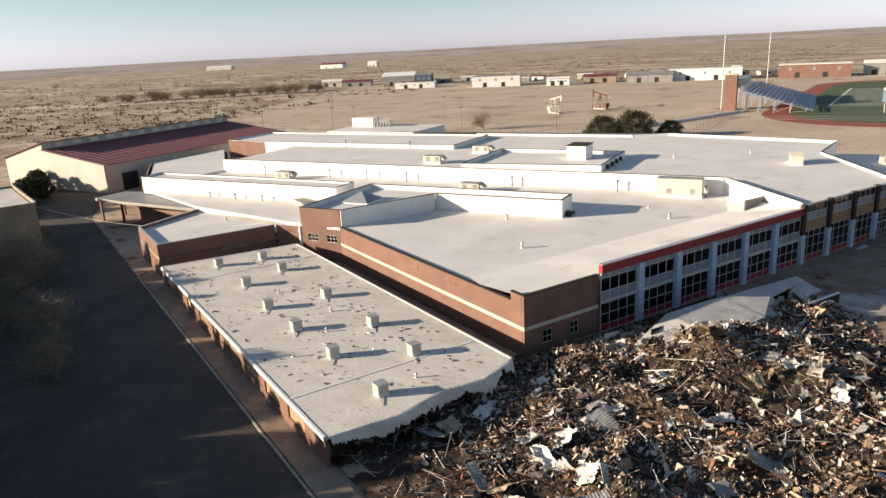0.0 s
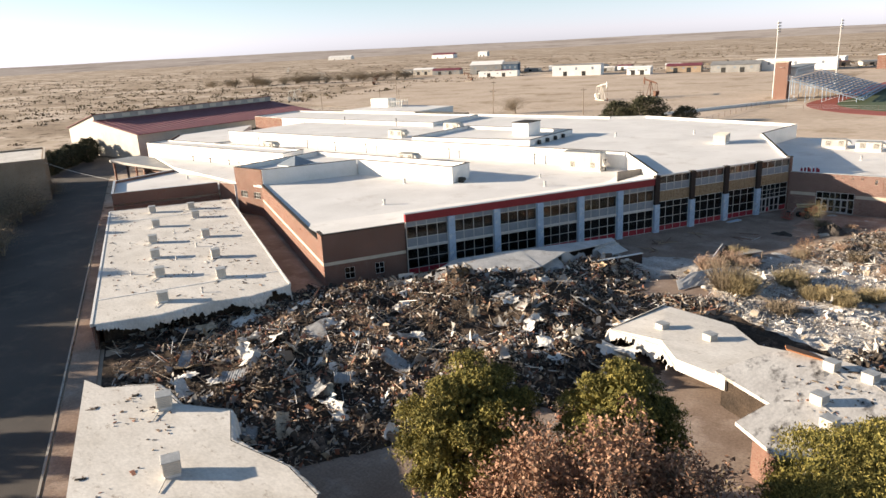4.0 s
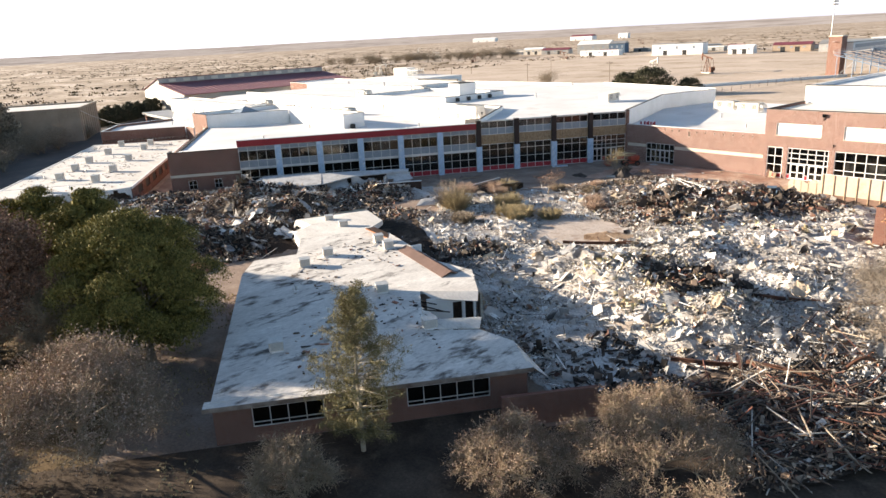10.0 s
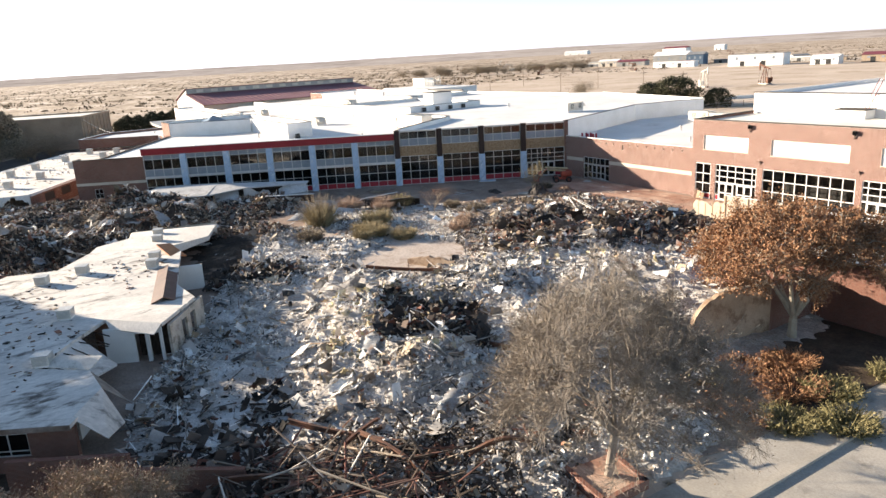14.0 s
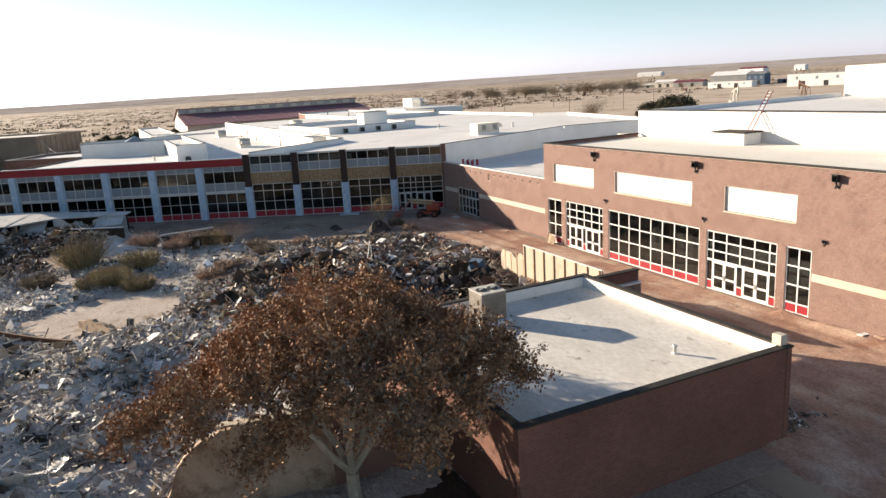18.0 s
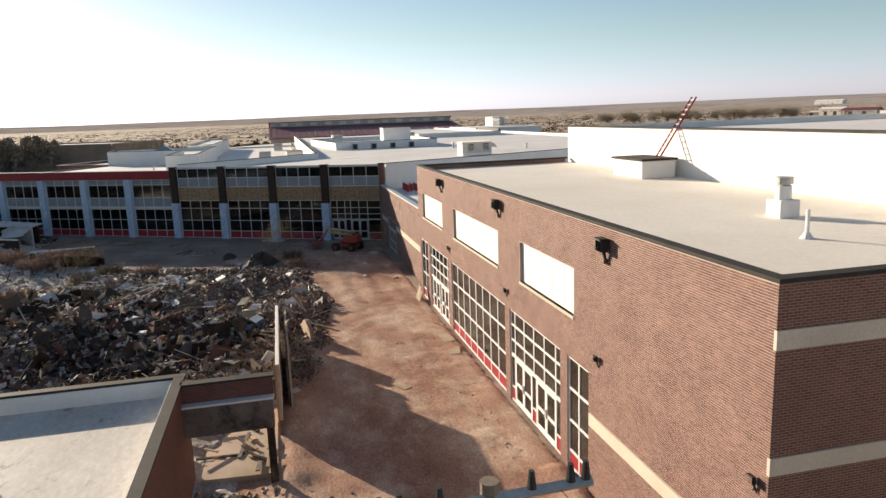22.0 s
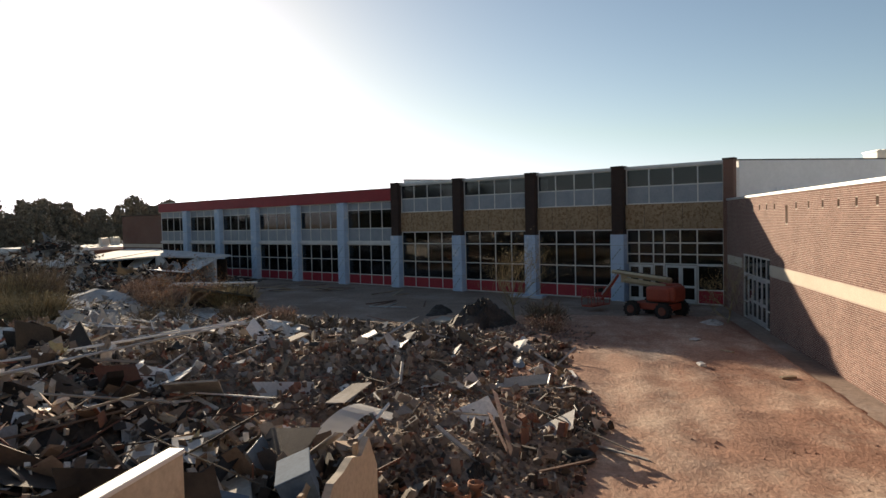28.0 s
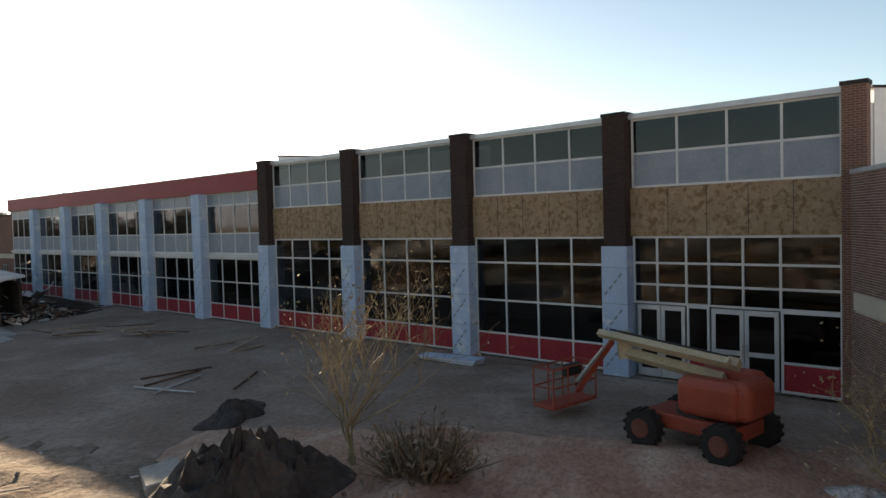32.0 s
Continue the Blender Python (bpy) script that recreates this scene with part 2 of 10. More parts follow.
def island_mix(name, cols, rough=0.85, bump=0.3, bs=14.0, spec=0.3, grain=0.25, tint=(0.26, 0.2, 0.155), dusty=0.6):
    """A heap's material: each piece takes one of the colours, with grain and dust on it."""
    m = bpy.data.materials.new(name)
    m.use_nodes = True
    nt = m.node_tree
    b = nt.nodes["Principled BSDF"]
    r = nt.nodes.new("ShaderNodeNewGeometry").outputs["Random Per Island"]
    total, at, stops = sum(w for _, w in cols), 0.0, []
    for col, w in cols:
        stops.append((at, col))
        at += w / total
    c = ramp(nt, r, *stops, hard=True)
    pos = place(nt)
    v = math_node(nt, "FRACT", math_node(nt, "MULTIPLY", r, 37.7))
    c = mix(nt, 1.0, c, ramp(nt, v, (0.0, grey(0.6)), (1.0, grey(1.2))), "MULTIPLY")
    fine = noise_node(nt, pos, bs, 5, 0.7)
    c = mix(nt, 1.0, c, ramp(nt, fine, (0.3, grey(1 - grain)), (0.7, grey(1.1))), "MULTIPLY")
    broad = noise_node(nt, pos, 0.13, 5, 0.6)
    c = mix(nt, 1.0, c, ramp(nt, broad, (0.36, grey(0.42)), (0.5, grey(1.0)), (0.64, grey(1.45))), "MULTIPLY")
    dust = ramp(nt, noise_node(nt, pos, 0.45, 7, 0.65), (0.47, grey(0)), (0.66, grey(dusty)))
    c = mix(nt, dust, c, tint)
    nt.links.new(c, b.inputs["Base Color"])
    b.inputs["Roughness"].default_value, b.inputs["Specular IOR Level"].default_value = rough, spec
    k = nt.nodes.new("ShaderNodeBump")
    k.inputs["Strength"].default_value, k.inputs["Distance"].default_value = bump, 0.03
    nt.links.new(fine, k.inputs["Height"])
    nt.links.new(k.outputs[0], b.inputs["Normal"])
    return m


def bricks(name, c1, c2, mortar, turn=0.0, w=0.203, h=0.0677, gap=0.009):
    """Brickwork with running joints on upright walls that follow the turned x and y."""
    m = bpy.data.materials.new(name)
    m.use_nodes = True
    nt = m.node_tree
    b = nt.nodes["Principled BSDF"]
    sep, com = nt.nodes.new("ShaderNodeSeparateXYZ"), nt.nodes.new("ShaderNodeCombineXYZ")
    pos = place(nt, turn=turn)
    nt.links.new(pos, sep.inputs[0])
    nt.links.new(math_node(nt, "ADD", sep.outputs[0], sep.outputs[1]), com.inputs[0])
    nt.links.new(sep.outputs[2], com.inputs[1])
    t = nt.nodes.new("ShaderNodeTexBrick")
    t.inputs["Scale"].default_value, t.inputs["Mortar Size"].default_value = 1.0, gap
    t.inputs["Brick Width"].default_value, t.inputs["Row Height"].default_value = w, h
    t.inputs["Color1"].default_value, t.inputs["Color2"].default_value, t.inputs["Mortar"].default_value = (*c1, 1), (*c2, 1), (*mortar, 1)
    t.inputs["Mortar Smooth"].default_value = 0.2
    nt.links.new(com.outputs[0], t.inputs["Vector"])
    broad = ramp(nt, noise_node(nt, pos, 0.35, 5), (0.3, grey(0.84)), (0.7, grey(1.12)))
    c = mix(nt, 1.0, t.outputs["Color"], broad, "MULTIPLY")
    nt.links.new(c, b.inputs["Base Color"])
    b.inputs["Roughness"].default_value, b.inputs["Specular IOR Level"].default_value = 0.9, 0.25
    k = nt.nodes.new("ShaderNodeBump")
    k.invert = True
    k.inputs["Strength"].default_value, k.inputs["Distance"].default_value = 0.5, 0.01
    nt.links.new(t.outputs["Fac"], k.inputs["Height"])
    nt.links.new(k.outputs[0], b.inputs["Normal"])
    return m


def glass(name, tint, rough=0.03):
    m = bpy.data.materials.new(name)
    m.use_nodes = True
    nt = m.node_tree
    b = nt.nodes["Principled BSDF"]
    b.inputs["Base Color"].default_value = (*tint, 1)
    b.inputs["Transmission Weight"].default_value, b.inputs["Roughness"].default_value, b.inputs["IOR"].default_value = 1.0, rough, 1.5
    dirt = ramp(nt, noise_node(nt, place(nt), 1.4, 6), (0.45, grey(rough)), (0.75, grey(rough + 0.12)))
    nt.links.new(dirt, b.inputs["Roughness"])
    return m


BRICK = bricks("gym brick", (0.22, 0.095, 0.068), (0.16, 0.066, 0.048), (0.3, 0.23, 0.19))
BRICK_M = bricks("school brick", (0.21, 0.09, 0.065), (0.155, 0.065, 0.047), (0.27, 0.21, 0.17), turn=-TH)
BRICK_DK = bricks("dark brick", (0.06, 0.035, 0.028), (0.04, 0.024, 0.02), (0.05, 0.04, 0.035), turn=-TH)
BRICK_TAN = bricks("tan brick", (0.36, 0.26, 0.18), (0.3, 0.21, 0.14), (0.4, 0.33, 0.26), turn=-TH)
MORTAR = surf("sandy mortar", (0.42, 0.34, 0.29), (0.52, 0.43, 0.37), 1.0, bs=30, depth=0.003)
STONE = surf("cast stone", (0.52, 0.45, 0.36), (0.62, 0.54, 0.44), 0.6, bs=30, depth=0.004, bump=0.3)
MEMBRANE = surf("white roof membrane", (0.66, 0.63, 0.6), (0.78, 0.75, 0.72), 0.12, stain=(0.5, 0.45, 0.4), ss=0.16, cut=(0.56, 0.8), bs=5, depth=0.01, grain=0.06, rough=0.7)
PARAPET = surf("white parapet membrane", (0.7, 0.68, 0.65), (0.8, 0.78, 0.76), 0.25, bs=4, depth=0.01, grain=0.05, rough=0.65)
OLD_ROOF = surf("worn white roof coating", (0.56, 0.52, 0.47), (0.7, 0.66, 0.61), 0.22, stain=(0.2, 0.14, 0.09), ss=0.9, cut=(0.59, 0.74), bs=3, depth=0.02, grain=0.16, rough=0.85, stretch=(1, 1.8, 1), turn=-TH)
SOOT_ROOF = surf("sooty white roof coating", (0.54, 0.5, 0.46), (0.7, 0.66, 0.61), 0.3, stain=(0.11, 0.095, 0.085), ss=0.5, cut=(0.53, 0.66), bs=3, depth=0.02, grain=0.2, rough=0.85, stretch=(1.8, 0.8, 1), turn=-TH)
HALL_ROOF = surf("pale dusty roof membrane", (0.72, 0.66, 0.57), (0.8, 0.75, 0.67), 0.15, stain=(0.6, 0.47, 0.35), ss=0.13, cut=(0.58, 0.75), bs=6, depth=0.01, grain=0.08, rough=0.8)
METAL_EDGE = surf("dark bronze coping", (0.035, 0.031, 0.028), (0.06, 0.053, 0.047), 1.0, rough=0.75, spec=0.15, bs=20, depth=0.003)
ALU = surf("mill aluminium", (0.5, 0.5, 0.5), (0.62, 0.62, 0.62), 1.5, rough=0.45, metal=0.6, bs=30, depth=0.002, grain=0.08)
FRAME = surf("pale window frame", (0.55, 0.54, 0.52), (0.66, 0.65, 0.62), 1.5, rough=0.5, metal=0.2, bs=30, depth=0.002, grain=0.08)
WHITE_PAINT = surf("white painted frame", (0.72, 0.71, 0.69), (0.8, 0.79, 0.77), 2.0, rough=0.5, bs=30, depth=0.002, grain=0.06)
# burnt dirt; its dark tone also carries the hollow's deep shadow
SOOT_SHADE_DIRT = surf("sooty burnt dirt with shadow tone", (0.045, 0.036, 0.03), (0.12, 0.095, 0.078), 0.5, stain=(0.26, 0.22, 0.19), ss=0.5, cut=(0.55, 0.68), bs=6, depth=0.12, bump=0.8, grain=0.4, rough=1.0, spec=0.1)
RUBBLE_DIRT = surf("brown rubble dirt", (0.19, 0.14, 0.11), (0.34, 0.265, 0.21), 0.3, stain=(0.44, 0.37, 0.31), ss=0.4, cut=(0.5, 0.66), bs=6, depth=0.12, bump=0.8, grain=0.4, rough=1.0, spec=0.1)
RED_METAL = surf("red metal panel", (0.25, 0.012, 0.018), (0.31, 0.018, 0.025), 0.6, rough=0.5, bs=6, depth=0.004, grain=0.1)
RED_PANEL = surf("red spandrel panel", (0.3, 0.02, 0.03), (0.36, 0.03, 0.04), 1.0, rough=0.4, bs=10, depth=0.003, grain=0.1)
GREY_PANEL = surf("grey-blue spandrel panel", (0.2, 0.235, 0.27), (0.26, 0.29, 0.32), 1.2, rough=0.3, bs=10, depth=0.003, grain=0.12)
BLUE_FOAM = surf("pale blue insulation board", (0.36, 0.48, 0.62), (0.46, 0.57, 0.7), 0.9, stain=(0.6, 0.65, 0.7), ss=1.2, cut=(0.55, 0.6), rough=0.8, bs=25, depth=0.004)
OSB = surf("bare strand board", (0.3, 0.2, 0.115), (0.42, 0.29, 0.18), 3.0, stain=(0.22, 0.13, 0.06), ss=5, cut=(0.5, 0.6), bs=40, depth=0.003, grain=0.3)
DARK_GLASS = glass("dark window glass", (0.16, 0.17, 0.18))
# room plaster with indoor shade mixed into its colour
INSIDE = surf("interior plaster darkened for shade", (0.16, 0.15, 0.14), (0.24, 0.22, 0.2), 0.4, bs=4)
# near-black colour stands in for the unlit room behind glass
INSIDE_DARK = surf("near-black colour for unlit interior", (0.03, 0.03, 0.032), (0.05, 0.05, 0.052), 0.5, bs=4)
WHITE_BOARD = surf("white boarded panel", (0.74, 0.72, 0.68), (0.82, 0.8, 0.76), 0.7, bs=12, depth=0.003, grain=0.05)
GALV = surf("galvanised steel", (0.42, 0.41, 0.39), (0.56, 0.55, 0.53), 2.0, rough=0.5, metal=0.5, bs=12, depth=0.004, grain=0.15)
UNIT_PAINT = surf("weathered beige unit paint", (0.52, 0.48, 0.42), (0.62, 0.58, 0.52), 1.5, rough=0.6, bs=10, depth=0.004)
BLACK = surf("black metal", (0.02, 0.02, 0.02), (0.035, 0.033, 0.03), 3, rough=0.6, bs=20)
RED_ROOF = surf("oxblood metal roofing", (0.15, 0.035, 0.046), (0.2, 0.05, 0.06), 0.2, rough=0.55, bs=2, depth=0.02)
CREAM_METAL = surf("cream metal siding", (0.47, 0.42, 0.36), (0.56, 0.51, 0.44), 0.3, rough=0.6, bs=3, depth=0.01)
GREY_METAL = surf("grey corrugated steel", (0.26, 0.25, 0.24), (0.36, 0.35, 0.33), 0.25, rough=0.5, metal=0.3, bs=3, depth=0.01)
CONCRETE = surf("concrete", (0.34, 0.31, 0.27), (0.44, 0.4, 0.35), 0.4, stain=(0.22, 0.2, 0.17), ss=0.5, cut=(0.55, 0.7), bs=9, depth=0.01)
ASPHALT = surf("worn asphalt", (0.056, 0.047, 0.042), (0.085, 0.071, 0.062), 0.12, stain=(0.13, 0.1, 0.08), ss=0.2, cut=(0.52, 0.7), bs=12, depth=0.02, grain=0.3)
DIRT_RED = surf("red dirt", (0.31, 0.162, 0.115), (0.475, 0.3, 0.222), 0.28, stain=(0.58, 0.435, 0.34), ss=0.35, cut=(0.46, 0.66), bs=9, depth=0.06, bump=0.6, grain=0.34, stretch=(0.7, 1.1, 1), rough=1.0, spec=0.1)
DIRT_YARD = surf("trodden grey-brown dirt", (0.23, 0.165, 0.13), (0.34, 0.26, 0.21), 0.2, stain=(0.4, 0.32, 0.27), ss=0.25, cut=(0.5, 0.68), bs=5, depth=0.06, bump=0.5, grain=0.25, rough=1.0, spec=0.1)
CHAR = surf("burnt dirt and ash", (0.028, 0.023, 0.02), (0.1, 0.072, 0.054), 0.25, stain=(0.28, 0.2, 0.15), ss=0.4, cut=(0.54, 0.68), bs=6, depth=0.15, bump=0.8, grain=0.4, rough=1.0, spec=0.1)
ASH = surf("pale ash and plaster dust", (0.3, 0.265, 0.235), (0.58, 0.54, 0.5), 0.14, stain=(0.72, 0.69, 0.66), ss=0.25, cut=(0.5, 0.66), bs=6, depth=0.12, bump=0.8, grain=0.4, rough=1.0, spec=0.1)
GRASS_DRY = surf("dry lawn", (0.12, 0.085, 0.05), (0.21, 0.15, 0.09), 0.25, stain=(0.08, 0.07, 0.04), ss=0.3, cut=(0.5, 0.7), bs=9, depth=0.05, bump=0.6, grain=0.35, rough=1.0, spec=0.1)
BARK = surf("grey-brown bark", (0.16, 0.12, 0.09), (0.26, 0.21, 0.16), 2.0, bs=18, depth=0.02, bump=0.6)
PALE_BARK = surf("pale sunlit bark", (0.3, 0.25, 0.19), (0.42, 0.36, 0.28), 2.0, bs=18, depth=0.02, bump=0.6)
GREY_TWIG = surf("grey-brown bare twigs", (0.19, 0.155, 0.125), (0.31, 0.265, 0.22), 1.0, bs=10, bump=0)
TWIG = surf("dry twigs", (0.2, 0.15, 0.1), (0.32, 0.25, 0.17), 1.0, bs=10, bump=0)
TIMBER = surf("weathered timber", (0.24, 0.16, 0.1), (0.36, 0.26, 0.17), 1.0, bs=16, depth=0.01, rnd="object")
POLE_WOOD = surf("weathered pole wood", (0.2, 0.15, 0.11), (0.3, 0.23, 0.17), 1.2, bs=14, depth=0.01)


def leaf_mat(name, *cols, rough=0.8):
    m = bpy.data.materials.new(name)
    m.use_nodes = True
    nt = m.node_tree
    b = nt.nodes["Principled BSDF"]
    r = nt.nodes.new("ShaderNodeNewGeometry").outputs["Random Per Island"]
    c = ramp(nt, r, *[(i / max(1, len(cols) - 1), col) for i, col in enumerate(cols)])
    broad = ramp(nt, noise_node(nt, place(nt), 0.7, 4), (0.3, grey(0.7)), (0.7, grey(1.2)))
    nt.links.new(mix(nt, 1.0, c, broad, "MULTIPLY"), b.inputs["Base Color"])
    b.inputs["Roughness"].default_value, b.inputs["Specular IOR Level"].default_value = rough, 0.25
    return m


JUNIPER = leaf_mat("juniper foliage", (0.06, 0.06, 0.017), (0.16, 0.14, 0.037), (0.33, 0.265, 0.078))
TANBRUSH = leaf_mat("tan withered leaves", (0.22, 0.14, 0.1), (0.35, 0.24, 0.175), (0.46, 0.34, 0.26))
DARKGREEN = leaf_mat("dark evergreen foliage", (0.03, 0.032, 0.018), (0.06, 0.06, 0.032), (0.1, 0.09, 0.05))
# foliage colour raised to stand for haze over the backlit trees
WINDBREAK = leaf_mat("brown-green conifer lightened for haze", (0.17, 0.135, 0.1), (0.28, 0.225, 0.16), (0.38, 0.31, 0.23))
# leafy soil colour with the shade under trees worked into it
SHADE_SOIL = surf("leafy soil darkened for tree shade", (0.05, 0.038, 0.03), (0.11, 0.082, 0.062), 0.4, stain=(0.13, 0.1, 0.075), ss=0.6, cut=(0.55, 0.7), bs=7, depth=0.06, bump=0.6, grain=0.3, rough=1.0, spec=0.1)
PINE = leaf_mat("pine needles", (0.08, 0.075, 0.035), (0.18, 0.155, 0.07), (0.29, 0.24, 0.12))
RUSSET = leaf_mat("russet dead leaves", (0.12, 0.06, 0.038), (0.26, 0.14, 0.09), (0.44, 0.26, 0.17))
COPPER = leaf_mat("copper-brown oak leaves", (0.15, 0.066, 0.034), (0.28, 0.14, 0.072), (0.42, 0.24, 0.13))
STRAW = leaf_mat("straw-coloured brush", (0.2, 0.15, 0.08), (0.32, 0.25, 0.14), (0.42, 0.34, 0.2))
GREYBRUSH = leaf_mat("grey-brown twig brush", (0.13, 0.1, 0.07), (0.22, 0.17, 0.12), (0.3, 0.24, 0.17))

# ---- ground ----
def field_mat():
    m = bpy.data.materials.new("dry scrub plain")
    m.use_nodes = True
    nt = m.node_tree
    b = nt.nodes["Principled BSDF"]
    pos = place(nt)
    flat = place(nt, (1, 2.2, 1), 0.5)
    c = ramp(nt, noise_node(nt, flat, 0.009, 8, 0.66), (0.38, (0.27, 0.2, 0.145)), (0.5, (0.42, 0.33, 0.25)), (0.62, (0.62, 0.51, 0.42)))
    c = mix(nt, ramp(nt, noise_node(nt, flat, 0.012, 8, 0.7), (0.5, grey(0)), (0.62, grey(0.8))), c, (0.27, 0.205, 0.15))
    c = mix(nt, ramp(nt, noise_node(nt, flat, 0.02, 5, 0.6), (0.6, grey(0)), (0.72, grey(0.7))), c, (0.62, 0.52, 0.43))
    c = mix(nt, ramp(nt, noise_node(nt, pos, 0.16, 6, 0.7), (0.54, grey(0)), (0.62, grey(0.85))), c, (0.1, 0.07, 0.042))
    nt.links.new(c, b.inputs["Base Color"])
    b.inputs["Roughness"].default_value, b.inputs["Specular IOR Level"].default_value = 1.0, 0.1
    return m


def sheet(name, poly, z, material, label, category="ground"):
    return solid(name, prism(poly, z - 0.25, z), material, label, category, "structure")


PALE_DIRT = surf("pale caliche dirt", (0.46, 0.36, 0.28), (0.58, 0.47, 0.38), 0.03, stain=(0.33, 0.25, 0.17), ss=0.04, cut=(0.54, 0.66), bs=0.4, depth=0.1, grain=0.15, rough=1.0, spec=0.1)
TURF = surf("green sports turf", (0.06, 0.085, 0.04), (0.08, 0.105, 0.05), 0.05, bs=1, bump=0)
TRACK = surf("red running track", (0.26, 0.06, 0.045), (0.32, 0.08, 0.06), 0.08, bs=1, bump=0)
S = 30000
solid("ground", prism([(-S, -S), (S, -S), (S, S), (-S, S)], -1.0, -0.04), field_mat(), "dry tan scrub plain reaching to the horizon", "ground", "structure")
sheet("road", [MW(-175, -62), MW(75, -62), MW(75, -39.2), MW(-118, -39.2), MW(-150, -30), MW(-175, -30)], 0.0, ASPHALT, "dark worn asphalt service road beside the low wing", "road")
sheet("pavement", [MW(-62, -39), MW(62, -39), MW(62, -36.4), MW(-62, -36.4)], 0.12, DIRT_YARD, "narrow strip of reddish dirt with a concrete edge along the wing", "pavement")
solid("kerb", Face(MW(-62, -39.2), MW(62, -39.2)).boxes((0, 124, 0, 0.18, -0.1, 0.16)), CONCRETE, "long pale concrete kerb beside the road", "kerb", "structure")
sheet("lawn", [MW(50, -36), MW(150, -36), MW(150, 46), MW(84, 46), MW(84, 3), MW(80, 3), MW(80, -2), MW(50, -2)], 0.03, GRASS_DRY, "dry brown lawn under the trees", "lawn")
# added dark sheet: tree shade before the classrooms put into ground colour
sheet("garden_bed", [MW(78.1, -8), MW(98, -8), MW(98, 30), MW(90, 47), MW(81.6, 47), MW(81.2, 24), MW(78.3, 24)], 0.05, SHADE_SOIL, "soil in front of the classrooms, coloured dark for tree shade")
sheet("yard", [MW(-52, -15), MW(6, -15), MW(52, -36), MW(80, -3), MW(84, 46), MW(78, 68), (79, 104), (79, 132.2), (12.3, 132.2), MW(0, 67), MW(0, -11), MW(-46, -11)], 0.0, DIRT_YARD, "grey-brown dirt yard littered with debris between the buildings", "yard")
PALE_DUST = surf("pale pinkish dust", (0.42, 0.34, 0.285), (0.58, 0.5, 0.44), 0.25, stain=(0.3, 0.22, 0.17), ss=0.6, cut=(0.52, 0.66), bs=5, depth=0.06, bump=0.6, grain=0.3, rough=1.0, spec=0.1)
FLOOR_SLAB = surf("dusty concrete floor slab", (0.5, 0.48, 0.46), (0.66, 0.64, 0.62), 0.35, stain=(0.24, 0.22, 0.2), ss=0.7, cut=(0.52, 0.66), bs=7, depth=0.02, grain=0.25)
sheet("dusty_floor", [MW(18, 30), MW(30, 26), MW(46, 27), MW(50, 33), MW(50, 45), MW(44, 52), MW(30, 48), MW(20, 42)], 0.02, PALE_DUST, "pale dusty ground with scattered rubble")
sheet("floor_slab", [MW(66, 25.2), MW(77.4, 25.6), MW(77.6, 35), MW(71, 36), MW(66, 31)], 0.06, FLOOR_SLAB, "pale concrete floor of a fallen classroom", "floor")
# darker dirt chosen here to deepen the annex's shadow
sheet("dirt_apron", [(79.1, 104.1), (99.9, 104.1), (99.9, 113), (79.1, 113)], 0.03, RUBBLE_DIRT, "dirt apron beside the annex, darker brown for the annex shadow")
# leaf litter under the oak, with the crown's shade painted in
sheet("leafy_ground", [(63, 84), (70, 84), (79, 88), (79, 102.9), (71, 102.9), (70, 92)], 0.06, SHADE_SOIL, "ground with fallen leaves under the copper oak, darkened for its shade")
sheet("parking_lot", [(78.6, 66), (150, 66), (150, 40), (230, 40), (230, 131), (100, 131), (100, 104), (78.3, 104)], 0.02, CONCRETE, "pale concrete drive with long tree shadows", "pavement")
sheet("caliche_lot", [(-310, 300), (-120, 232), (-20, 215), (-5, 420), (-60, 560), (-420, 600)], 0.0, PALE_DIRT, "pale bare caliche lot with well pads")
sheet("stadium_ground", [(-30, 215), (260, 215), (260, 560), (-30, 560)], 0.04, PALE_DIRT, "pale packed ground round the stadium")


def oval(cx, cy, a, r, turn, n=20):
    c, s = math.cos(turn), math.sin(turn)
    pts = [(a * (1 if i < n else -1) + r * math.cos(math.pi * i / n - math.pi / 2 if i < n else math.pi * i / n - math.pi / 2), r * math.sin(math.pi * i / n - math.pi / 2)) for i in range(2 * n)]
    return [(cx + x * c - y * s, cy + x * s + y * c) for x, y in pts]


sheet("running_track", oval(33, 400, 80, 46, radians(84)), 0.08, TRACK, "red running track round the football field", "track")
sheet("football_field", oval(33, 400, 78, 36, radians(84)), 0.12, TURF, "green turf football field", "field")


def rough_sheet(name, x0, x1, y0, y1, step, fn, material, label, category, smooth=True, kind="structure"):
    """A sheet of ground with real bumps; fn gives its height."""
    nx, ny = int((x1 - x0) / step) + 1, int((y1 - y0) / step) + 1
    X, Y = np.meshgrid(np.linspace(x0, x1, nx), np.linspace(y0, y1, ny), indexing="ij")
    Z = fn(X, Y)
    V = np.stack([X, Y, Z], -1).reshape(-1, 3)
    i = (np.arange(nx - 1)[:, None] * ny + np.arange(ny - 1)).ravel()
    F = np.stack([i, i + ny, i + ny + 1, i + 1], -1)
    keep = (Z.ravel()[F] > -0.2).any(1)
    return tagged(part(name, fast_mesh(name, V, F[keep]), material, None, "", smooth), label, category, "", kind)


